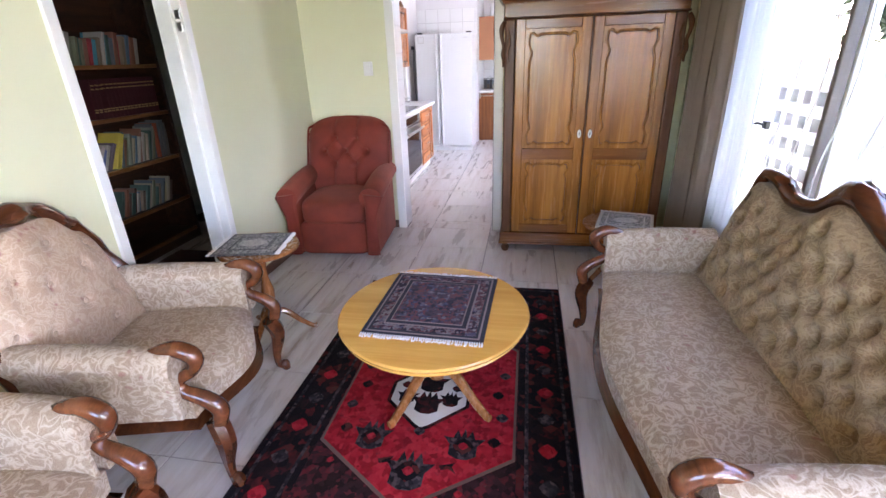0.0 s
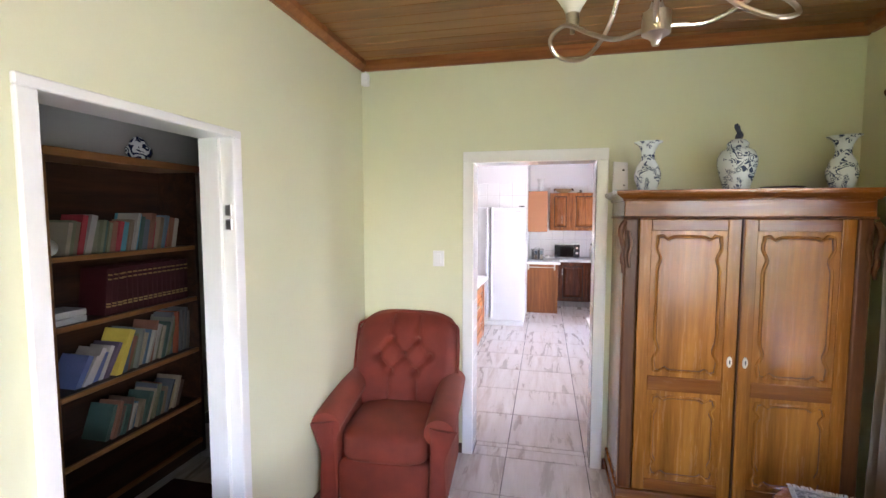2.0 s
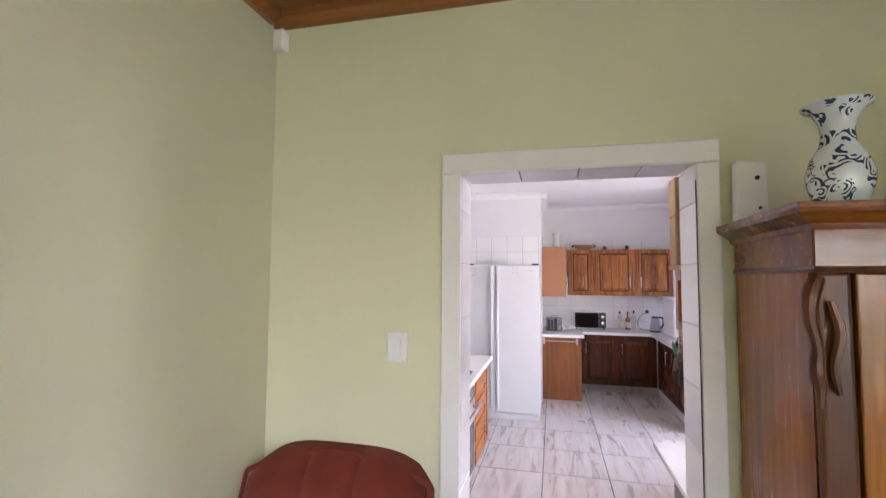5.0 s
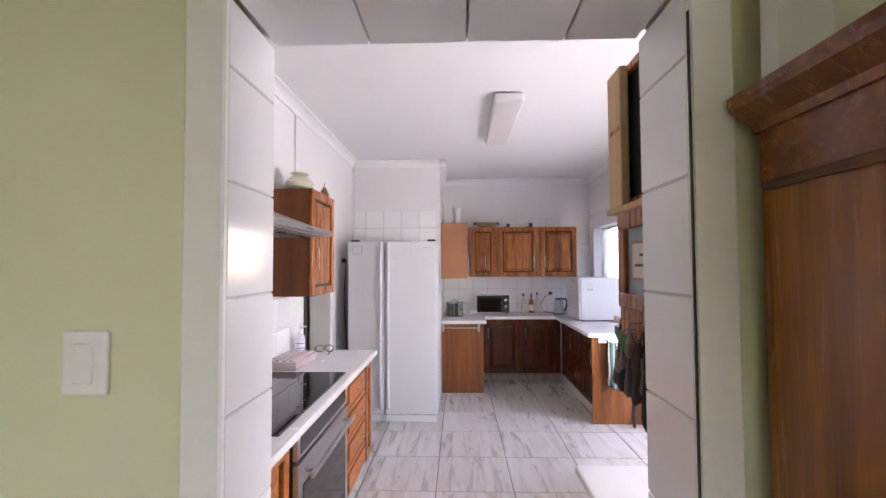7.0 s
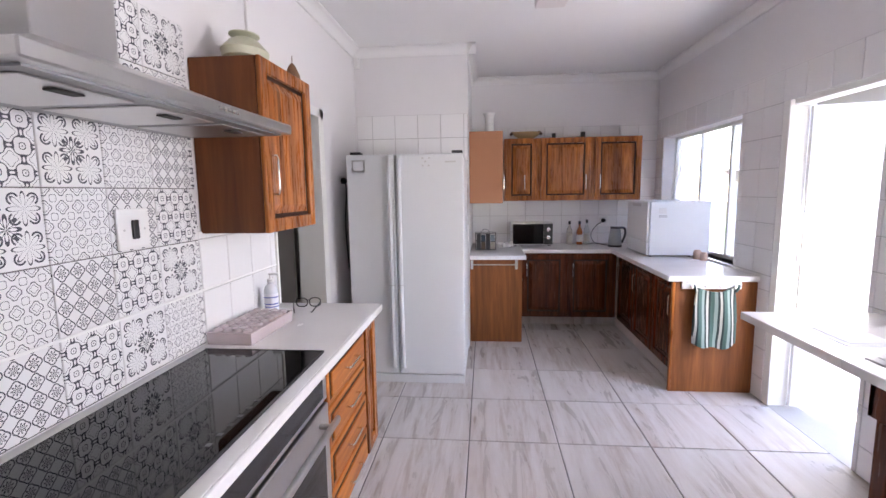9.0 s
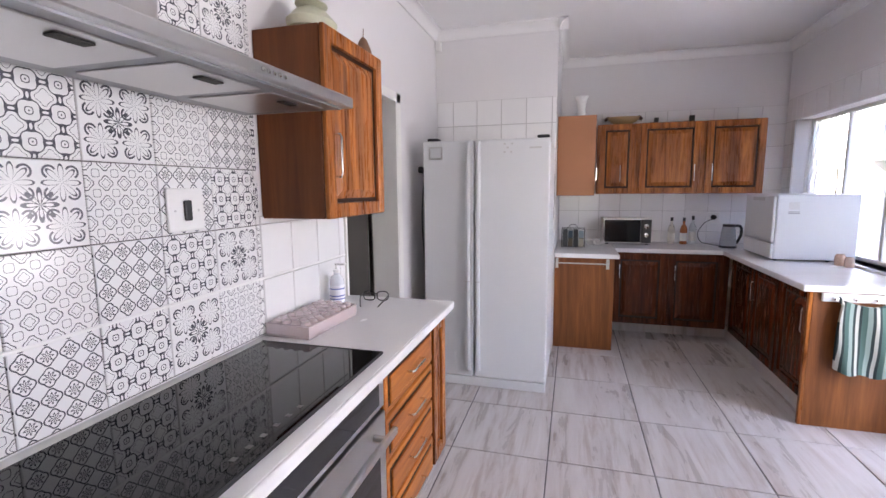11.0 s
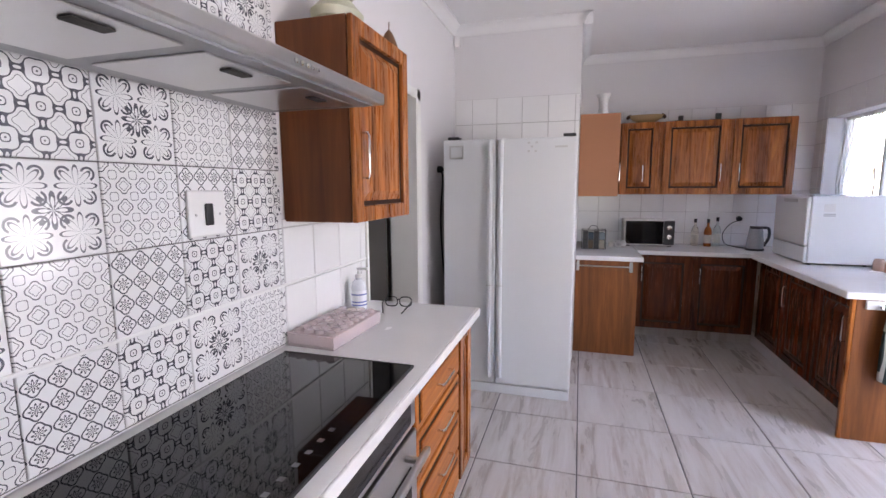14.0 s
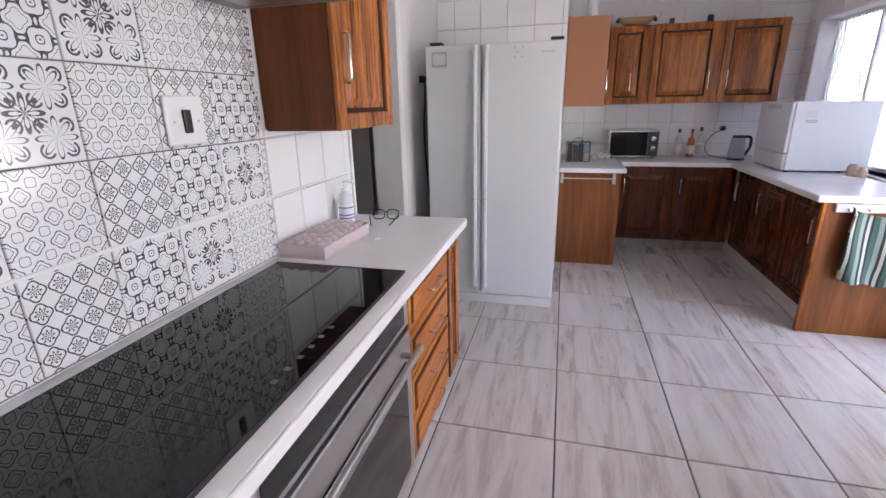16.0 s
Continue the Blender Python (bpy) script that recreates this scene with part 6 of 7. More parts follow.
def shelf_of_books(z, y0, y1, hmin, hmax, colours, lean, group, wmin=0.018, wmax=0.035):
    y = y0
    while y < y1:
        w = rng.uniform(wmin, wmax)
        h = rng.uniform(hmin, hmax)
        book(y, z + 0.001, w, h, rng.uniform(0.14, 0.19), lean * rng.uniform(0.75, 1.1), rng.choice(colours), bx0 - 0.05 - rng.uniform(0, 0.03), group)
        y += w / math.cos(radians(lean)) + 0.004


teal = (0.06, 0.25, 0.32)
shelf_of_books(1.47, 1.60, 2.32, 0.17, 0.23, muted + [teal, (0.33, 0.03, 0.04)], -14, "books on the top shelf")
for k in range(17):
    y = 1.80 + k * 0.036
    b = book(y, 1.116, 0.034, 0.265, 0.19, -7 if k < 3 else -2, (0.055, 0.006, 0.008), bx0 - 0.05, "encyclopaedia volumes")
    b["label"] = "maroon encyclopaedia volume with gilt bands on its spine"
    for zz in (0.045, 0.06, 0.20, 0.225):
        part("gilt_band", box(0.0, 0.004, zz, 0.0012, 0.030, zz + 0.009), M["gilt"] if "gilt" in M else M.setdefault("gilt", plain("gilt_print", (0.50, 0.38, 0.16), 0.35, 0.6)), b, "gilt band")
shelf_of_books(0.755, 1.62, 1.80, 0.16, 0.22, [(0.12, 0.16, 0.34), (0.48, 0.46, 0.42), (0.24, 0.23, 0.22), (0.16, 0.12, 0.18)], -30, "books on the middle shelf", 0.02, 0.032)
shelf_of_books(0.755, 1.90, 2.24, 0.20, 0.27, muted + [(0.20, 0.22, 0.18), (0.10, 0.17, 0.20)], -20, "books on the middle shelf", 0.012, 0.024)
b = book(1.845, 0.757, 0.034, 0.27, 0.19, -24, (0.62, 0.47, 0.07), bx0 - 0.045, "books on the middle shelf")
b["label"] = "yellow hardback book leaning in the dark bookcase"
shelf_of_books(0.755, 2.27, 2.41, 0.26, 0.29, [(0.13, 0.12, 0.11), (0.11, 0.12, 0.13), (0.30, 0.07, 0.03)], -6, "books on the middle shelf", 0.014, 0.022)
shelf_of_books(0.39, 1.78, 2.30, 0.15, 0.22, muted + [(0.35, 0.06, 0.03), (0.45, 0.36, 0.2)], -20, "books on the low shelf", 0.014, 0.03)
for k in range(2):
    solid("book", box(bx0 - 0.20, 1.52, 1.116 + k * 0.036, bx0 - 0.04, 1.69, 1.149 + k * 0.036, 0.003, 1), plain("white_book_box", (0.62, 0.60, 0.56), 0.7), "white boxed book lying on the shelf", "book", group="white boxed books")
solid("ornament_ball", lathe([(0, 0)] + [(0.045 * math.sin(a), 0.045 - 0.045 * math.cos(a)) for a in np.linspace(0.2, 3.0, 12)] + [(0, 0.09)], 20), plain("white_porcelain", (0.7, 0.68, 0.62), 0.3), "white porcelain ball on the shelf", "ornament", True, pose(bx0 - 0.09, 1.545, 1.471))
solid("candle_stand", join(lathe([(0, 0), (0.075, 0), (0.075, 0.025), (0.045, 0.03), (0.04, 0.12), (0.045, 0.14), (0, 0.14)], 18)), plain("grey_stone_ornament", (0.33, 0.28, 0.22), 0.6), "stone candle stand in the bookcase", "ornament", True, pose(bx0 - 0.12, 1.35, 1.248))
solid("dark_jar", lathe([(0, 0), (0.05, 0), (0.065, 0.05), (0.06, 0.12), (0.04, 0.17), (0.045, 0.19), (0, 0.19)], 18), plain("dark_blue_jar", (0.02, 0.025, 0.035), 0.15), "dark glazed jar in the bookcase", "jar", True, pose(bx0 - 0.12, 1.38, 0.889))
solid("white_figure", lathe([(0, 0), (0.018, 0), (0.012, 0.03), (0.016, 0.06), (0.008, 0.085), (0, 0.09)], 12), plain("white_bisque", (0.66, 0.64, 0.60), 0.4), "small white porcelain ornament in the bookcase", "ornament", True, pose(bx0 - 0.07, 1.38, 1.601))
pot("vase", "dark blue glazed vase on the bookcase", pose(bx0 - 0.15, 1.47, 2.015), [(0, 0), (0.05, 0), (0.085, 0.05), (0.085, 0.09), (0.05, 0.13), (0.04, 0.15), (0.06, 0.19), (0.055, 0.19), (0, 0.16)], M["pot_dark"])
pot("vase", "dark blue lidded pot on the bookcase", pose(bx0 - 0.14, 2.16, 2.015), [(0, 0), (0.05, 0), (0.075, 0.05), (0.075, 0.08), (0.05, 0.11), (0.05, 0.12), (0.025, 0.15), (0.0, 0.16)], M["pot_dark"])
M["runner"] = plain("dark_red_runner_wool", (0.045, 0.010, 0.012), 0.95, var=0.3, scale=8, fine=200, bump=0.4)
solid("hall_rug", box(-2.1, 0.2, 0, -1.27, 2.1, 0.009, 0.003, 1), M["runner"], "dark red hall runner on the tiles", "rug")
setting("wall_hall_north", box(HX, FY + 1.25, 0, LX - 0.13, FY + 1.4, 2.86), M["hall_paint"], "plain pale hall end wall", "wall")

# ---- kitchen: small things ----
u = thing("ceiling_light", "long white fluorescent ceiling light box", "ceiling light")
part("diffuser", box(0.378, 5.30, 2.725, 0.585, 6.50, 2.79, 0.012, 3), plain("pale_light_diffuser", (0.74, 0.70, 0.68), 0.45, var=0.02), u)
part("base", box(0.41, 5.33, 2.785, 0.56, 6.47, KH, 0.003, 1), M["white_plastic"], u)

# on the west worktop
u = thing("isolator_switch", "white isolator switch plate on the printed tiles", "switch plate")
part("plate", box(KL + 0.0095, 4.545, 1.335, KL + 0.022, 4.685, 1.47, 0.006, 2), M["white_plastic"], u)
part("rocker", box(KL + 0.021, 4.601, 1.368, KL + 0.030, 4.629, 1.432, 0.004, 2), M["black"], u)
for dy in (-0.045, 0.045):
    part("screw", moved(lathe([(0, 0), (0.004, 0), (0.003, 0.002), (0, 0.002)], 8), pose(KL + 0.022, 4.615 + dy, 1.40, 0, 90)), M["steel"], u)


def spectacles(m):
    t = thing("spectacles", "black-framed spectacles lying on the worktop", "spectacles", m)
    for sd in (-1, 1):
        ring = []
        for k in range(25):
            a = 2 * math.pi * k / 24
            ring.append((sd * 0.036 + 0.030 * math.copysign(abs(math.cos(a)) ** 0.7, math.cos(a)), 0, 0.028 + 0.024 * math.copysign(abs(math.sin(a)) ** 0.7, math.sin(a))))
        part("rim", tube(ring, 0.0028, 6), M["black"], t, "", True)
        part("lens", moved(lathe([(0, 0), (0.026, 0), (0.026, 0.001), (0, 0.001)], 20, 1.1, 0.85), pose(sd * 0.036, 0, 0.028, 90)), M["glass"], t)
        part("temple", tube([(sd * 0.068, 0, 0.040), (sd * 0.069, -0.05, 0.03), (sd * 0.05, -0.11, 0.008), (sd * 0.045, -0.125, 0.003)], 0.0028, 6, 1.2, steps=3), M["black"], t, "", True)
    part("bridge", tube([(-0.008, 0, 0.036), (0, -0.003, 0.041), (0.008, 0, 0.036)], 0.0028, 6, steps=3), M["black"], t)


spectacles(pose(-0.94, 5.60, 0.882, 0, 0, 8))


def egg_tray(m):
    t = thing("egg_box", "clear plastic egg box with pink eggs on the worktop", "egg box", m)
    cl = Nodes("clear_plastic", 0.12)
    cl.color((0.85, 0.74, 0.76))
    cl.b.inputs["Alpha"].default_value = 0.4
    clear = cl.m
    pink = plain("pink_egg_shell", (0.66, 0.40, 0.36), 0.45, var=0.08)
    part("tray", join(box(-0.10, -0.19, 0.0, 0.10, 0.19, 0.012, 0.004, 2), box(-0.10, -0.19, 0.012, 0.10, -0.185, 0.05), box(-0.10, 0.185, 0.012, 0.10, 0.19, 0.05), box(-0.10, -0.185, 0.012, -0.095, 0.185, 0.05), box(0.095, -0.185, 0.012, 0.10, 0.185, 0.05)), clear, t)
    lid = [box(-0.103, -0.193, 0.05, 0.103, 0.193, 0.054, 0.002, 1)]
    part("lid", join(*lid), clear, t)
    egg = lathe([(0, 0)] + [(0.021 * math.sin(a) * (1 - 0.1 * math.cos(a)), 0.027 - 0.027 * math.cos(a)) for a in np.linspace(0.25, 2.9, 9)] + [(0, 0.054)], 14)
    first = part("egg", egg, pink, t, "", True, pose(-0.068, -0.16, 0.002))
    for i in range(4):
        for j in range(8):
            part_at = (-0.068 + i * 0.0455, -0.16 + j * 0.0455, 0.002)
            if i or j:
                o = new("egg", first.data)
                o.parent, o.location = t, part_at
    for i in range(4):
        for j in range(8):
            bm = lathe([(0.021, 0), (0.016, 0.012), (0.0, 0.015)], 12)
            part("lid_dome", bm, clear, t, "", True, pose(-0.068 + i * 0.0455, -0.16 + j * 0.0455, 0.054))


egg_tray(pose(-1.025, 5.145, 0.881, 0, 0, -2))
u = thing("pump_bottle", "clear hand-soap pump bottle standing on the worktop", "bottle", pose(-1.075, 5.44, 0.881))
part("bottle", lathe([(0, 0), (0.032, 0), (0.035, 0.01), (0.035, 0.13), (0.028, 0.155), (0.014, 0.165), (0.014, 0.175), (0, 0.175)], 20), plain("milky_bottle", (0.72, 0.74, 0.78), 0.2), u, "", True)
part("label", lathe([(0.0355, 0.03), (0.0358, 0.03), (0.0358, 0.115), (0.0355, 0.115)], 20), plain("bottle_label", (0.78, 0.79, 0.84), 0.4), u)
for z in (0.045, 0.06, 0.095):
    part("label_line", lathe([(0.0359, z), (0.0362, z), (0.0362, z + 0.006), (0.0359, z + 0.006)], 20), plain("blue_print", (0.12, 0.16, 0.42), 0.5), u)
part("pump", join(lathe([(0, 0.175), (0.016, 0.175), (0.016, 0.19), (0.005, 0.192), (0.005, 0.215), (0, 0.215)], 12), box(-0.006, -0.012, 0.213, 0.05, 0.012, 0.223, 0.003, 1)), M["white_plastic"], u)

# on the wall cupboard
solid("gourd_pot", join(moved(lathe([(0, 0), (0.05, 0), (0.09, 0.03), (0.095, 0.06), (0.06, 0.10), (0.035, 0.115), (0.06, 0.125), (0.06, 0.13), (0, 0.12)], 20, 1.0, 1.2), pose(0, 0, 0))), plain("cream_green_glaze", (0.52, 0.52, 0.38), 0.4), "cream-green pottery bowl on the wall cupboard", "bowl", True, pose(-0.99, 5.17, 2.062))
solid("bell_ornament", join(lathe([(0, 0), (0.04, 0), (0.035, 0.03), (0.018, 0.07), (0.006, 0.085), (0, 0.085)], 14), tube([(0, 0, 0.08), (0.002, 0, 0.12)], 0.002, 5)), plain("brown_clay", (0.20, 0.10, 0.05), 0.6), "brown bell-shaped ornament on the wall cupboard", "ornament", True, pose(-0.905, 5.46, 2.062))
setting("conduit", box(KL, 5.49, 2.07, KL + 0.016, 5.515, KH - 0.078, 0.003, 1), M["kitchen_paint"], "painted cable conduit on the wall", "conduit")
solid("alarm_sensor", box(KL + 0.01, 7.40, 2.63, KL + 0.06, 7.448, 2.72, 0.008, 2), M["white_plastic"], "small white alarm sensor in the kitchen corner", "alarm sensor")

# on the far worktops
u = thing("microwave", "silver and black microwave on the far worktop", "microwave", pose(0.345, 8.40, 0.881))
part("case", box(0, 0.01, 0.012, 0.46, 0.30, 0.265, 0.006, 2), M["steel"], u)
part("door", box(0.012, 0.0, 0.025, 0.355, 0.012, 0.252, 0.003, 1), M["screen_glass"], u, "black glass door")
part("control_panel", box(0.358, 0.0, 0.02, 0.455, 0.012, 0.256, 0.003, 1), M["black"], u)
for z in (0.10, 0.19):
    part("knob", moved(lathe([(0, 0), (0.026, 0), (0.022, 0.016), (0, 0.018)], 18), pose(0.407, 0.0, z, 90)), M["chrome"], u, "chrome dial", True)
for x in (0.04, 0.42):
    part("foot", box(x - 0.015, 0.03, 0, x + 0.015, 0.06, 0.013), M["black"], u)


def bottle(m, body, cap, label_mat, h, name_label):
    t = thing("bottle", name_label, "bottle", m, group="bottles on the far worktop")
    part("glass", lathe([(0, 0), (0.032, 0), (0.034, 0.008), (0.034, h * 0.55), (0.026, h * 0.66), (0.012, h * 0.74), (0.012, h * 0.86), (0, h * 0.86)], 16), body, t, "", True)
    part("cap", lathe([(0, h * 0.86), (0.014, h * 0.86), (0.014, h), (0, h)], 12), cap, t)
    part("label", lathe([(0.0345, h * 0.12), (0.035, h * 0.12), (0.035, h * 0.42), (0.0345, h * 0.42)], 16), label_mat, t)


pale = plain("paper_label", (0.68, 0.64, 0.56), 0.6)
bottle(pose(1.02, 8.60, 0.881), glass_mat("clear_bottle_glass", (0.9, 0.85, 0.75)), M["black"], pale, 0.27, "clear glass spirit bottle with pale label")
bottle(pose(1.13, 8.58, 0.881), plain("amber_glass", (0.36, 0.11, 0.03), 0.1), M["black"], pale, 0.27, "amber glass spirit bottle with pale label")
bottle(pose(1.22, 8.62, 0.881), glass_mat("pale_bottle_glass", (0.85, 0.9, 0.88)), M["black"], pale, 0.285, "clear glass bottle with black cap")
u = thing("kettle", "black and glass electric kettle on the worktop", "kettle", pose(1.47, 8.36, 0.881))
part("base", lathe([(0, 0), (0.075, 0), (0.075, 0.02), (0, 0.02)], 20), M["black"], u)
part("jug", lathe([(0, 0.02), (0.066, 0.02), (0.07, 0.05), (0.055, 0.18), (0.05, 0.20), (0, 0.20)], 20), plain("grey_jug", (0.38, 0.40, 0.43), 0.15), u, "smoky grey jug", True)
part("lid", lathe([(0, 0.20), (0.052, 0.20), (0.05, 0.222), (0, 0.226)], 20), M["black"], u)
part("handle", tube([(0.05, 0.0, 0.21), (0.10, 0, 0.20), (0.105, 0, 0.12), (0.07, 0, 0.04)], 0.013, 8, steps=4), M["black"], u, "", True)
u = thing("socket_plate", "white wall socket above the far worktop", "socket")
part("plate", box(1.36, KB - 0.022, 1.08, 1.48, KB - 0.009, 1.20, 0.004, 1), M["white_plastic"], u)
u = thing("plug", "black plug with a looping cord in the far socket", "plug")
part("body", moved(lathe([(0, 0), (0.026, 0), (0.024, 0.03), (0.01, 0.05), (0, 0.05)], 14), pose(1.42, KB - 0.022, 1.15, 90)), M["black"], u, "", True)
part("cord", tube([(1.42, KB - 0.07, 1.14), (1.34, KB - 0.06, 1.10), (1.28, KB - 0.05, 1.0), (1.30, KB - 0.06, 0.91), (1.36, KB - 0.12, 0.885), (1.44, 8.44, 0.886)], 0.004, 6, steps=5), M["black"], u, "", True)
u = thing("capsule_rack", "black wire rack packed with small dark cartons", "rack", pose(-0.06, 8.08, 0.881))
for k, col in enumerate(((0.05, 0.05, 0.05), (0.10, 0.07, 0.04), (0.03, 0.03, 0.035), (0.42, 0.38, 0.30))):
    part("carton", box(0.01 + 0.05 * k, 0.02, 0.0, 0.056 + 0.05 * k, 0.12, 0.085, 0.002, 1), plain("carton", col, 0.5, var=0.2), u)
    part("carton", box(0.01 + 0.05 * k, 0.03, 0.088, 0.056 + 0.05 * k, 0.12, 0.165 - 0.01 * (k % 2), 0.002, 1), plain("carton", tuple(c * 0.8 for c in col[::-1]), 0.5, var=0.2), u)
for z in (0.004, 0.09, 0.18):
    part("wire", tube([(0.0, 0.0, z), (0.215, 0.0, z), (0.215, 0.13, z), (0, 0.13, z), (0, 0, z)], 0.003, 6), M["black"], u)
for x in (0.0, 0.215):
    for y in (0.0, 0.13):
        part("wire", tube([(x, y, 0), (x, y, 0.185)], 0.003, 6), M["black"], u)
part("handle", tube([(0.06, 0.065, 0.18), (0.08, 0.065, 0.215), (0.13, 0.065, 0.215), (0.15, 0.065, 0.18)], 0.003, 6, steps=4), M["black"], u)
for k in range(3):
    solid("cup", moved(lathe([(0, 0), (0.02, 0), (0.03, 0.05), (0.034, 0.07), (0.031, 0.07), (0.02, 0.01), (0, 0.01)], 16), pose(0, 0, 0, 72, 0, 20 * k)), plain("white_china", (0.74, 0.72, 0.70), 0.15), "white china cup lying on its side", "cup", True, pose(0.21 + 0.035 * k, 8.16 + 0.03 * k, 0.914), group="cups by the rack")

# countertop dishwasher
u = thing("dishwasher", "white countertop dishwasher on the window worktop", "dishwasher", pose(1.53, 7.55, 0.881))
part("case", box(0.024, 0, 0.012, 0.56, 0.60, 0.515, 0.010, 3), M["appliance"], u)
part("door", box(0.0, 0.008, 0.145, 0.0235, 0.592, 0.508, 0.008, 2), M["appliance"], u)
part("lower_panel", box(0.002, 0.008, 0.015, 0.0235, 0.592, 0.137, 0.008, 2), M["appliance"], u)
part("door_grip", box(-0.004, 0.18, 0.462, 0.002, 0.42, 0.49, 0.002, 1), M["steel"], u)
part("sticker", box(0.10, -0.0012, 0.40, 0.17, 0.0005, 0.455), plain("paper_sticker", (0.66, 0.65, 0.64), 0.6), u)
for k in range(2):
    part("sticker_line", box(0.10, -0.0022, 0.378 - k * 0.012, 0.175, 0.0005, 0.385 - k * 0.012), plain("grey_print", (0.35, 0.35, 0.36), 0.6), u)
for x in (0.05, 0.40):
    for y in (0.04, 0.55):
        part("foot", lathe([(0, 0), (0.014, 0), (0.014, 0.014), (0, 0.014)], 10), M["black"], u, "", False, pose(x, y, 0))
for k, (x, y, r, h) in enumerate(((1.93, 7.42, 0.033, 0.08), (1.95, 7.34, 0.028, 0.07))):
    solid("jar", lathe([(0, 0), (r, 0), (r, h * 0.8), (r * 0.8, h * 0.9), (r * 0.8, h), (0, h)], 16), plain("peach_glaze", (0.62, 0.42, 0.32), 0.25), "small peach-coloured jar on the worktop", "jar", True, pose(x, y, 0.881), group="jars by the dishwasher")

# above the far wall cupboards
solid("white_vase", lathe([(0, 0), (0.045, 0), (0.05, 0.04), (0.04, 0.12), (0.045, 0.19), (0.065, 0.235), (0.06, 0.235), (0.035, 0.19), (0, 0.18)], 22), plain("white_vase_glaze", (0.78, 0.77, 0.75), 0.25), "tall white flared vase on the wall cupboards", "vase", True, pose(0.09, 8.15, 2.081))
u = thing("wooden_bowl", "carved boat-shaped wooden bowl on the wall cupboards", "bowl", pose(0.50, 8.48, 2.077))
part("bowl", moved(lathe([(0, 0), (0.06, 0.0), (0.12, 0.03), (0.17, 0.075), (0.16, 0.078), (0.11, 0.04), (0, 0.015)], 24, 1.0, 0.45), pose(0, 0, 0)), plain("pale_carved_wood", (0.42, 0.28, 0.14), 0.55), u, "", True)
for sd in (-1, 1):
    part("end", moved(lathe([(0, -0.02), (0.03, -0.012), (0.026, 0.012), (0, 0.02)], 12), pose(sd * 0.155, 0, 0.066, 0, sd * 40, 0)), plain("dark_carved_wood", (0.06, 0.025, 0.012), 0.5), u, "dark carved end", True)
for x, s in ((0.80, 1.0), (1.115, 1.15)):
    solid("dark_block", join(box(-0.02 * s, -0.02, 0, 0.02 * s, 0.02, 0.055 * s, 0.004, 1), box(-0.06 * s, -0.015, 0, -0.02 * s, 0.015, 0.012, 0.003, 1)), M["black"], "small black carved figure on the wall cupboards", "ornament", False, pose(x, 8.45, 2.077), group="black figures")

# peg rail and striped bag on the end panel
u = thing("peg_rail", "white peg rail on the wooden end panel", "peg rail")
part("board", box(1.465, 6.582, 0.785, 1.875, 6.599, 0.835, 0.003, 1), M["white_plastic"], u)
for k in range(4):
    part("peg", moved(lathe([(0, 0), (0.008, 0), (0.006, 0.02), (0.012, 0.03), (0, 0.034)], 12), pose(1.52 + k * 0.10, 6.582, 0.808, 90)), M["chrome"], u, "", True)


def striped(cols, name):
    s = Nodes(name, 0.85)
    sep = s.t.nodes.new("ShaderNodeSeparateXYZ")
    s.t.links.new(s.t.nodes.new("ShaderNodeTexCoord").outputs["Object"], sep.inputs[0])
    f = s.math("FRACT", s.math("ADD", s.math("MULTIPLY", sep.outputs[0], 12.0), s.math("MULTIPLY", s.noise(s.coords(), 4.0, 1), 0.3)))
    r = s.ramp(f, (0.0, cols[0]), (0.24, cols[1]), (0.40, cols[2]), (0.58, cols[1]), (0.72, cols[3]))
    r.node.color_ramp.interpolation = "CONSTANT"
    s.color(r)
    s.bump(s.noise(s.coords(), 250, 2), 0.3, 0.003)
    return s.m


M["stripes"] = striped(((0.24, 0.32, 0.29), (0.022, 0.040, 0.040), (0.46, 0.47, 0.42), (0.06, 0.12, 0.105)), "striped_cotton")


def bag_face(u, v, off=0.0):
    w = 0.29 + 0.03 * math.sin(3.0 * v)
    x = (u - 0.5) * w * (0.86 + 0.14 * (1 - v) ** 0.5)
    y = -0.03 - 0.022 * math.sin(9 * u + 2.5 * v) * (0.4 + 0.6 * (1 - v)) - 0.03 * math.sin(math.pi * u) * (1 - v * 0.6)
    sag = 0.03 * math.sin(math.pi * u) * v ** 2 + 0.012 * math.sin(11 * u) * (1 - v)
    return Vector((x, y + off, -0.43 + 0.43 * v - sag + (0.015 * math.cos(math.pi * 2 * u) if v < 0.05 else 0)))


u = thing("striped_bag", "green striped cotton bag hanging from the peg rail", "bag", pose(1.69, 6.585, 0.80))
part("cloth", slab(40, 24, bag_face, lambda a, b: bag_face(a, b, 0.022)), M["stripes"], u, "", True)
for sd in (-1, 1):
    part("strap", tube([(sd * 0.13, -0.03, -0.03), (sd * 0.15, -0.03, 0.005), (sd * 0.155, -0.022, 0.018)], 0.010, 6, steps=3), M["stripes"], u, "", True)

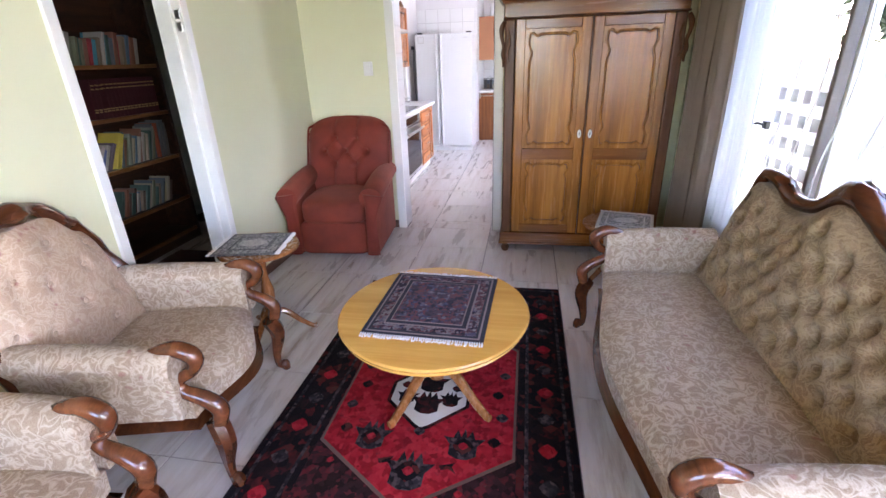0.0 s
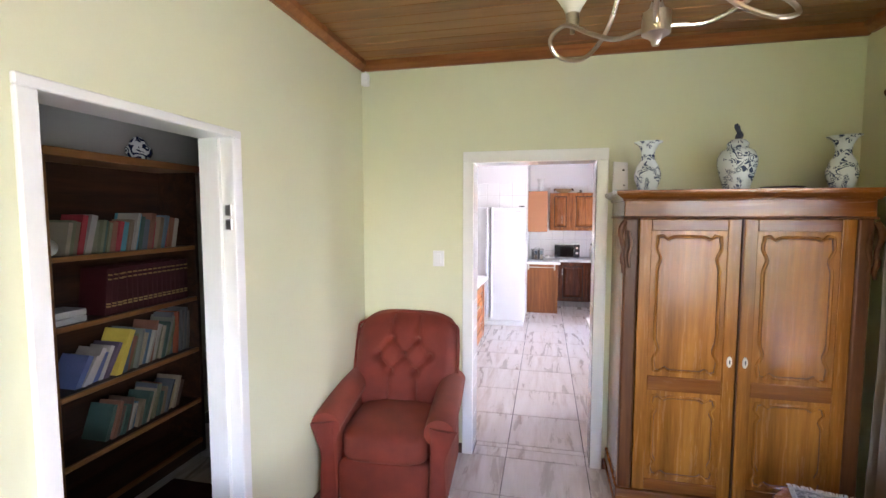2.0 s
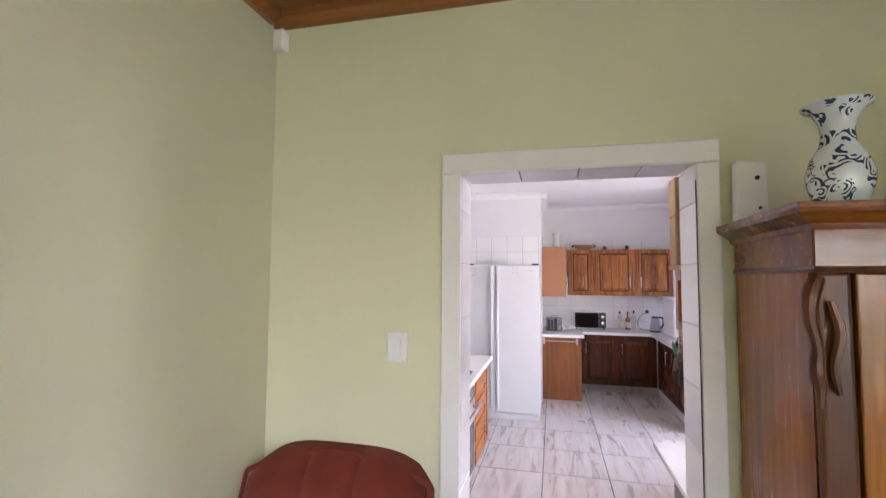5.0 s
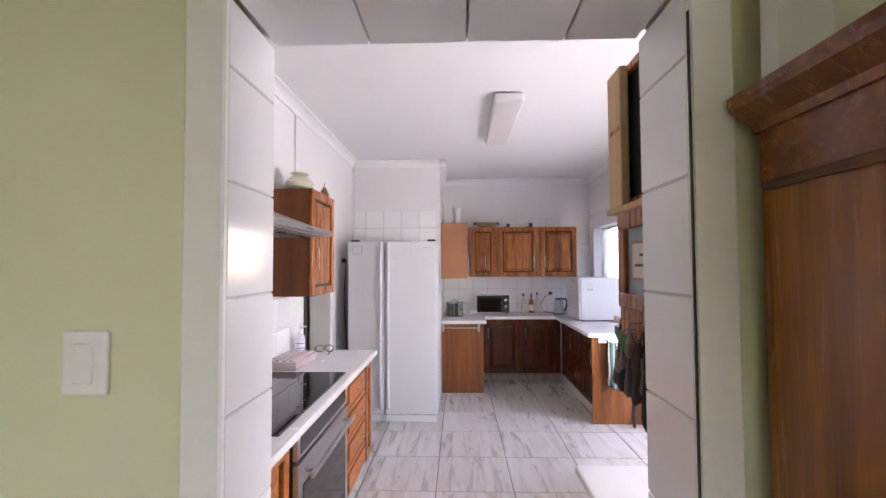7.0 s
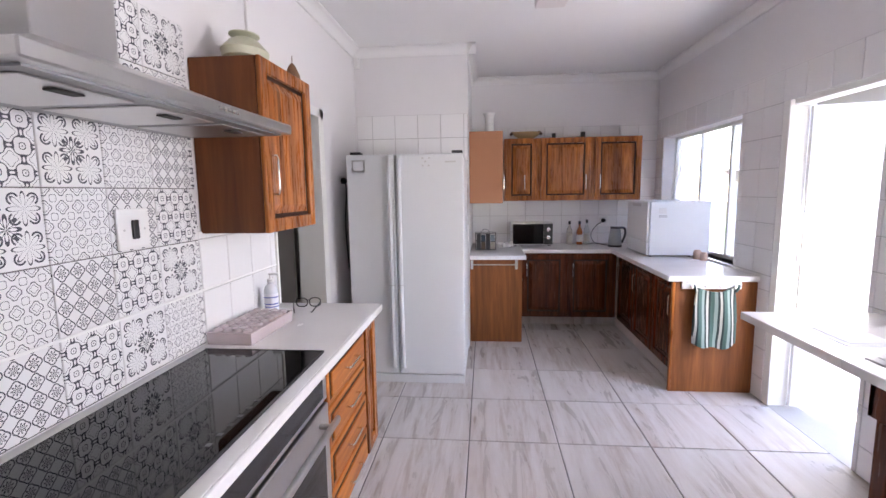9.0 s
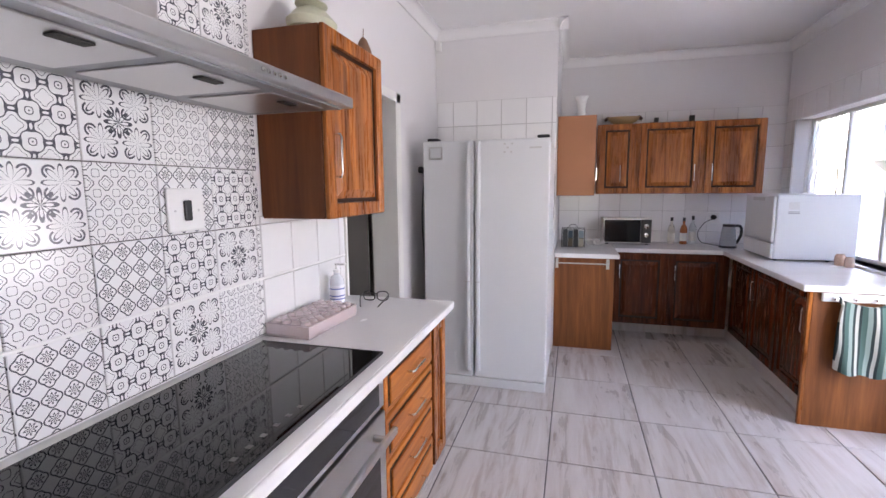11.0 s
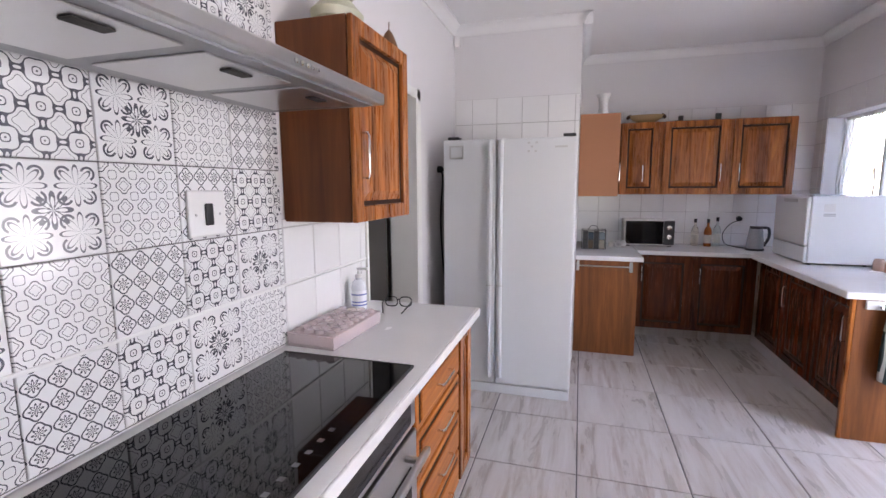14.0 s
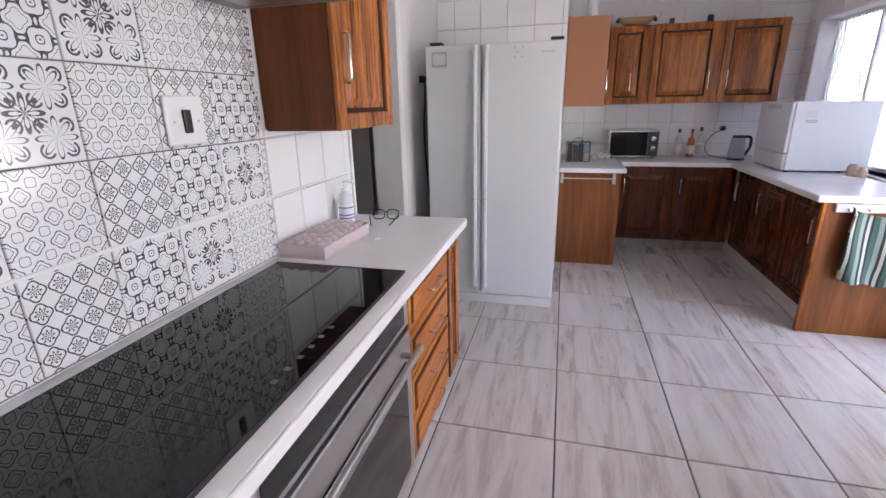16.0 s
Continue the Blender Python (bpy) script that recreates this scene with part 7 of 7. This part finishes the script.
# by the sink
cloth_mat = plain("khaki_cloth", (0.30, 0.25, 0.15), 0.9, var=0.2, fine=200, bump=0.3)
solid("dish_cloth", slab(18, 14, lambda u, v: Vector((1.50 + 0.14 * u + 0.01 * math.sin(9 * v), 4.30 + 0.26 * v, 0.93 + 0.03 * math.sin(7 * u + 4 * v) - 0.05 * abs(u - 0.5))), lambda u, v: Vector((1.51 + 0.12 * u, 4.31 + 0.24 * v, 0.887))), cloth_mat, "khaki dish cloth bunched on the sink edge", "cloth", True)
u = thing("soap_tub", "white tub with yellow label beside the sink", "tub", pose(1.93, 4.68, 0.881))
part("tub", lathe([(0, 0), (0.05, 0), (0.056, 0.09), (0.058, 0.10), (0, 0.10)], 20), M["white_plastic"], u, "", True)
part("label", lathe([(0.054, 0.02), (0.0572, 0.075), (0.0565, 0.075), (0.0535, 0.02)], 20), plain("yellow_label", (0.70, 0.62, 0.10), 0.5), u)
for k, (y, c, h) in enumerate(((4.97, (0.05, 0.30, 0.14), 0.20), (4.90, (0.10, 0.20, 0.32), 0.18), (4.82, (0.45, 0.08, 0.06), 0.17))):
    u = thing("cleaning_bottle", "plastic cleaning bottle on the sink window sill", "bottle", pose(KR + 0.04, y, 1.081), group="bottles on the sink sill")
    part("bottle", lathe([(0, 0), (0.028, 0), (0.03, 0.01), (0.03, h * 0.7), (0.018, h * 0.82), (0.012, h * 0.86), (0, h * 0.86)], 16), plain("coloured_plastic", c, 0.3), u, "", True)
    part("cap", lathe([(0, h * 0.86), (0.015, h * 0.86), (0.013, h), (0, h)], 12), M["white_plastic"], u)
solid("paper", box(1.47, 5.06, 0.8802, 1.66, 5.30, 0.882), plain("paper", (0.72, 0.74, 0.80), 0.7), "loose sheet of paper on the worktop", "paper", group="loose papers")
solid("paper", box(1.50, 5.10, 0.8825, 1.68, 5.33, 0.884), plain("paper", (0.70, 0.72, 0.76), 0.7), "loose sheet of paper on the worktop", "paper", group="loose papers")

# key cupboard beside the doorway, and a white-topped table below it
u = thing("key_cupboard", "wooden wall cupboard with an open shelf and framed print", "wall cupboard")
KX = 0.565
part("side_panel", box(KX, 3.024, 1.20, KX + 0.018, 3.36, 1.70, 0.002, 1), M["kwood"], u)
part("frame", join(box(KX - 0.016, 3.03, 1.64, KX, 3.33, 1.69, 0.004, 2), box(KX - 0.016, 3.03, 1.43, KX, 3.33, 1.47, 0.004, 2), box(KX - 0.016, 3.28, 1.47, KX, 3.33, 1.64, 0.004, 2), box(KX - 0.016, 3.03, 1.47, KX, 3.06, 1.64, 0.004, 2)), M["kwood"], u, "wooden picture frame")
part("mount", box(KX - 0.004, 3.06, 1.47, KX - 0.001, 3.28, 1.64), plain("blue_grey_mount", (0.27, 0.33, 0.37), 0.6, var=0.25, fine=40), u, "blue-grey mount")
part("print_border", box(KX - 0.006, 3.085, 1.505, KX - 0.004, 3.25, 1.605), plain("rust_print_border", (0.40, 0.17, 0.09), 0.6), u, "rust-coloured border")
part("print", box(KX - 0.008, 3.092, 1.512, KX - 0.006, 3.243, 1.598), plain("cream_print", (0.58, 0.50, 0.42), 0.6, var=0.15, scale=30, fine=80), u, "cream printed plaque")
for k in range(2):
    part("print_line", box(KX - 0.0092, 3.11, 1.54 + 0.026 * k, KX - 0.008, 3.225 - 0.03 * k, 1.547 + 0.026 * k), M["black"], u)
part("carcass", join(box(KX, 3.024, 1.70, KX + 0.26, 3.36, 1.72), box(KX, 3.024, 2.06, KX + 0.26, 3.36, 2.08), box(KX, 3.34, 1.72, KX + 0.26, 3.36, 2.06), box(KX + 0.24, 3.024, 1.72, KX + 0.26, 3.34, 2.06), box(KX, 3.024, 1.72, KX + 0.24, 3.03, 2.06)), M["kwood"], u, "wooden open box")
part("front_panel", box(KX - 0.024, 3.265, 1.702, KX - 0.001, 3.366, 2.078, 0.003, 1), M["pine"], u, "pale pine front panel")
part("panel_notch", box(KX - 0.0255, 3.275, 1.905, KX - 0.0238, 3.34, 1.917), M["kwood"], u, "brown finger groove")
part("stile", box(KX - 0.02, 3.026, 1.702, KX - 0.001, 3.085, 2.078, 0.003, 1), M["shelf_edge"], u)
part("bottom_rail", box(KX - 0.03, 3.026, 1.684, KX, 3.375, 1.7015, 0.003, 1), M["pine"], u, "pale pine bottom rail")
# Black block filling the open box: the dark of its interior as colour.
part("backing", box(KX + 0.012, 3.03, 1.72, KX + 0.24, 3.30, 2.06), M["black"], u)
part("lower_body", box(KX + 0.018, 3.024, 1.20, KX + 0.26, 3.36, 1.70), M["cabside"], u)
rng = random.Random(12)
for k in range(20):
    c = rng.choice(((0.02, 0.02, 0.022), (0.06, 0.04, 0.035), (0.16, 0.11, 0.10), (0.03, 0.035, 0.04), (0.10, 0.10, 0.11), (0.22, 0.18, 0.16)))
    y = 3.05 + 0.0145 * k
    L = rng.uniform(0.05, 0.14) if k % 6 else 0.18
    r = rng.uniform(0.006, 0.017)
    u = thing("hanging_pouch", "small dark pouch hanging on a hook under the wall cupboard", "pouch", pose(KX - 0.018 - 0.006 * (k % 3), y, rng.uniform(1.29, 1.40)), group="pouches under the cupboard")
    part("pouch", tube([(0, 0, 0, 0.004), (0, 0.002, -0.3 * L, r * 0.5), (0.003, -0.002, -0.5 * L, r), (0, 0.003, -0.85 * L, r * rng.uniform(0.7, 1.2)), (0, 0, -L, r * 0.4)], 0.02, 8, 0.6, steps=3), plain("pouch_cloth", c, 0.7, var=0.4, scale=12), u, "", True)
    part("hook", tube([(0, 0, 0), (0.002, 0, 0.012), (0.019 + 0.006 * (k % 3), 0, 0.014)], 0.0013, 6, steps=3), M["black"], u)
leafm = plain("plastic_leaf", (0.03, 0.13, 0.03), 0.4)
for k in range(5):
    solid("plant_sprig", moved(prism([(0, 0), (0.008, 0.014), (0.006, 0.03), (0, 0.042), (-0.006, 0.03), (-0.008, 0.014)], 0.002, "x"), pose(0, 0, 0, 25 * k - 50, 10, 10 * k)), leafm, "bright green artificial leaf hung on a hook", "leaf", False, pose(KX - 0.05, 3.245 - 0.006 * k, 1.36 - 0.008 * k), group="green leaves")
u = thing("side_counter", "white-topped wooden table beside the doorway", "table")
part("tabletop", box(0.535, 3.03, 0.775, 1.10, 3.79, 0.805, 0.006, 2), M["counter"], u)
part("body", box(0.62, 3.03, 0.0, 1.08, 3.74, 0.774, 0.004, 1), M["kwood_dark"], u, "dark wooden body")

# outside the kitchen window: shelf with bags on the yard wall
u = thing("yard_shelf", "white shelf on the yard wall", "shelf")
part("board", box(3.42, 8.6, 1.75, 3.70, 10.3, 1.78), M["outer_wall"], u)
for y in (8.7, 10.2):
    part("bracket", moved(prism([(3.45, 1.75), (3.70, 1.75), (3.70, 1.55)], 0.02, "y"), pose(0, y, 0)), M["outer_wall"], u)
solid("yellow_sack", cushion(3.45, 9.0, 1.78, 3.66, 9.5, 1.98, 3, 8), plain("yellow_sack", (0.55, 0.44, 0.08), 0.7), "yellow sack on the yard shelf", "sack", True)
solid("brown_basket", cushion(3.46, 8.75, 1.78, 3.64, 9.0, 2.10, 3, 8), plain("brown_wicker", (0.20, 0.09, 0.04), 0.8, fine=60, bump=0.5), "brown wicker basket on the yard shelf", "basket", True)
setting("outbuilding_roof", moved(prism([(0, 0), (2.6, 0.55), (2.6, 0.67), (0, 0.12)], 3.2, "y"), pose(3.2, 6.9, 2.45)), plain("brown_fascia", (0.28, 0.20, 0.15), 0.7), "sloping brown outbuilding roof", "roof")

# white back door standing open, in the doorway
u = thing("back_door", "white back door swung open against the outer wall", "door", pose(KR + 0.12, 6.40, 0.02, 0, 0, -12))
part("leaf", box(0.0, -0.04, 0, 0.74, 0.0, 2.0, 0.003, 1), M["gloss_white"], u)
part("latch", box(0.70, -0.055, 0.98, 0.72, -0.035, 1.12, 0.003, 1), M["steel"], u, "steel latch plate")

# store room: dark brown door leaf
u = thing("store_door", "dark brown store room door standing ajar", "door", pose(KL - 0.5, 5.55, 0.0, 0, 0, 70))
part("leaf", box(0, 0, 0.01, 0.9, 0.04, 2.04, 0.003, 1), plain("dark_brown_door", (0.035, 0.028, 0.022), 0.6), u)
solid("hall_switch", box(HX, 3.16, 1.36, HX + 0.012, 3.24, 1.46, 0.004, 1), M["white_plastic"], "white light switch in the hall", "light switch")

# ---- tiles: one object each, on shared meshes ----
def tile_mesh(name, w, h, d, material, axis):
    """A tile about its middle; axis is the way that it faces."""
    b = 0.0022
    bm = box(-w / 2, -h / 2, -d, w / 2, h / 2, 0)
    top = [e for e in bm.edges if all(v.co.z > -1e-6 for v in e.verts)]
    bmesh.ops.bevel(bm, geom=top, offset=b, segments=1, affect="EDGES")
    turn = {"z": Matrix(), "x": Matrix(((0, 0, 1, 0), (1, 0, 0, 0), (0, 1, 0, 0), (0, 0, 0, 1))), "-x": Matrix(((0, 0, -1, 0), (-1, 0, 0, 0), (0, 1, 0, 0), (0, 0, 0, 1))),
            "-y": Matrix(((1, 0, 0, 0), (0, 0, -1, 0), (0, 1, 0, 0), (0, 0, 0, 1))), "-z": Matrix(((1, 0, 0, 0), (0, -1, 0, 0), (0, 0, -1, 0), (0, 0, 0, 1)))}[axis]
    bm.transform(turn)
    bmesh.ops.recalc_face_normals(bm, faces=bm.faces)
    me = bpy.data.meshes.new(name)
    bm.to_mesh(me)
    bm.free()
    me.materials.append(material)
    return me


def lay(name, mesh, place, parent):
    ob = new(name, mesh)
    ob.location, ob.parent = place, parent
    return ob


CACHE = {}


def tile_grid(parent, axis, at, us, vs, material, gap=0.004, depth=0.008, skip=None, tag="tile"):
    """Tiles between the lines us and vs of a wall or floor; skip(u0, u1, v0, v1) leaves one out."""
    for u0, u1 in zip(us, us[1:]):
        for v0, v1 in zip(vs, vs[1:]):
            if (skip and skip(u0, u1, v0, v1)) or u1 - u0 < 0.02 or v1 - v0 < 0.02:
                continue
            mt = material((u0 + u1) / 2, (v0 + v1) / 2) if callable(material) else material
            key = (round(u1 - u0, 3), round(v1 - v0, 3), depth, gap, axis, mt.name)
            if key not in CACHE:
                CACHE[key] = tile_mesh(tag, u1 - u0 - gap, v1 - v0 - gap, depth, mt, axis)
            cu, cv = (u0 + u1) / 2, (v0 + v1) / 2
            lay(tag, CACHE[key], {"z": (cu, cv, at), "-z": (cu, cv, at), "x": (at, cu, cv), "-x": (at, cu, cv), "-y": (cu, at, cv)}[axis], parent)


def lines(a, b, origin, pitch):
    """Joint lines at origin + k * pitch, cut off at a and b."""
    k = math.ceil((a - origin) / pitch + 1e-6)
    out = [a]
    while origin + k * pitch < b - 1e-6:
        if origin + k * pitch - out[-1] > 0.015:
            out.append(origin + k * pitch)
        k += 1
    return out + [b]


def field(name, label):
    return tagged(new(name), label, "tiling", "", "structure")


PX, PY = 0.536, 0.571
p = field("floor_tiles", "grey-white streaked floor tiles with dark joints")
tile_grid(p, "z", 0.0, lines(LX, RX, -0.058, PX), lines(-2.3, FY, 6.385, PY), M["floor_tile"], 0.005, 0.006, tag="floor_tile")
tile_grid(p, "z", 0.0, lines(-0.29, 0.5, -0.058, PX), lines(FY, KY, 6.385, PY), M["floor_tile"], 0.005, 0.006, tag="floor_tile")
p = field("hall_floor_tiles", "grey-white streaked floor tiles of the hall")
tile_grid(p, "z", 0.0, lines(HX, LX, -0.058, PX), lines(0.0, FY, 6.385, PY), M["floor_tile"], 0.005, 0.006, tag="floor_tile")
p = field("kitchen_floor_tiles", "grey-white streaked floor tiles with dark joints")
tile_grid(p, "z", 0.0, lines(KL, KR, -0.058, PX), lines(KY, KB, 6.385, PY), M["floor_tile"], 0.007, 0.006, tag="floor_tile",
          skip=lambda a, b, c, d: (b < -0.62 and d < 5.6) or (b < -0.1 and c > 7.4))

TP = 0.211
prints = [pattern_tile(k) for k in ("trellis", "star", "lattice", "rosette")]


def printed(u, v):
    """Four prints, stepping on by one along the wall and by one down it."""
    return prints[(round((u - 4.215) / TP) + round((1.643 - v) / TP)) % 4]


setting("tile_bed_west", box(KL, KY + 0.001, 0.885, KL + 0.0035, 4.975, 2.17), M["grout"], "grey tile grout", "wall")
p = field("splashback_tiles", "black and white printed tiles behind the hob")
tile_grid(p, "x", KL + 0.009, lines(KY + 0.002, 4.975, 4.320 - 0.002, TP), [0.888, 1.115, 1.326, 1.537, 1.748, 1.959, 2.17], printed, tag="patterned_tile", depth=0.0055, gap=0.003)
setting("tile_strip", box(KL, KY + 0.002, 1.108, KL + 0.0135, 5.655, 1.118, 0.003, 2), M["white_plastic"], "thin white trim strip along the tiles", "trim")
setting("tile_bed_west_end", box(KL, 4.977, 0.885, KL + 0.0035, 5.655, 1.36), M["wall_grout"], "grey tile grout", "wall")
p = field("splashback_tiles_white", "plain white glazed wall tiles")
tile_grid(p, "x", KL + 0.009, [4.978, 5.18, 5.39, 5.60, 5.655], [0.888, 1.106, 1.328, 1.36], M["tile"], depth=0.0055)
p = field("doorway_tiles", "white glazed tiles lining the kitchen doorway")
zs = [0.0, 0.055, 0.26, 0.465, 0.67, 0.875, 1.08, 1.285, 1.49, 1.695, 1.90, 2.026]
# Added dark strip: draws the shadow seam between jamb tiles and casing.
setting("door_seal", box(0.4955, FY - 0.0186, 0, 0.4977, FY - 0.012, 1.97), M["dark"], "thin dark strip put in for the shadow seam along the doorway edge", "trim")
setting("tile_bed_doorway", join(box(-0.3065, FY + 0.002, 0, -0.2945, KY, 2.02), box(0.5005, FY + 0.002, 0, 0.5125, KY, 2.02)), M["wall_grout"], "grey tile grout", "wall")
tile_grid(p, "x", -0.292, [FY - 0.004, KY + 0.008], zs, M["tile"], 0.003, 0.015)
tile_grid(p, "-x", 0.498, [FY - 0.004, KY + 0.008], zs, M["tile"], 0.003, 0.015)
tile_grid(p, "-z", 2.03, [-0.29, -0.08, 0.13, 0.34, 0.496], [FY - 0.004, KY + 0.008], M["tile"], 0.004, 0.013)
setting("tile_bed_fridge", box(KL + 0.012, 7.4465, 1.2, -0.112, 7.4499, 2.208), M["wall_grout"], "grey tile grout", "wall")
p = field("fridge_wall_tiles", "white glazed tiles above the fridge")
tile_grid(p, "-y", 7.441, lines(KL + 0.012, -0.112, -0.57, TP), [1.576, 1.787, 1.998, 2.208], M["tile"], depth=0.0055, gap=0.005)
setting("tile_bed_north", box(-0.11, KB - 0.0035, 0.88, KR, KB, 2.23), M["wall_grout"], "grey tile grout", "wall")
p = field("end_wall_tiles", "white glazed tiles on the kitchen end wall")
zs = [0.882, 1.0, 1.211, 1.422, 1.633, 1.844, 2.055, 2.23]
tile_grid(p, "-y", KB - 0.009, lines(-0.11, KR - 0.001, 0.1, TP), zs, M["tile"], depth=0.0055, skip=lambda a, b, c, d: (c > 1.4 and d < 2.06 and b < 1.7))
p = field("east_wall_tiles", "white glazed tiles on the kitchen window wall")
holes = [(6.95, 8.5, 0.90, 2.06), (5.66, 6.47, -1, 2.07), (3.75, 5.05, 1.08, 2.02)]
setting("tile_bed_east", join(*[box(KR - 0.0035, a, lo, KR, b, hi) for a, b, lo, hi in ((6.47, 6.95, 0, 2.27), (8.5, KB - 0.01, 0.88, 2.27), (6.95, 8.5, 2.06, 2.27), (5.66, 6.47, 2.07, 2.27), (5.05, 5.66, 0, 2.27), (3.75, 5.05, 2.02, 2.27), (KY + 0.01, 3.75, 0.88, 2.27), (3.75, 5.05, 0.88, 1.08))]), M["wall_grout"], "grey tile grout", "wall")
ys = sorted({*lines(KY + 0.01, KB - 0.01, 6.47, TP), 6.47, 6.95, 8.5, 5.66, 5.05, 3.75})
ys = [a for a, b in zip(ys, ys[1:] + [99]) if b - a > 0.03 or a in (6.47, 6.95, 8.5, 5.66, 5.05, 3.75)]
zz = [0.0, 0.16, 0.371, 0.582, 0.793, 0.90, 1.08, 1.26, 1.44, 1.637, 1.848, 2.06, 2.27]
tile_grid(p, "-x", KR - 0.009, ys, zz, M["tile"], depth=0.0055, skip=lambda a, b, c, d: any(a > h[0] - 0.01 and b < h[1] + 0.01 and c > h[2] - 0.03 and d < h[3] + 0.05 for h in holes) or (b < 5.06 and d < 0.87) or (a > 6.98 and d < 0.87))
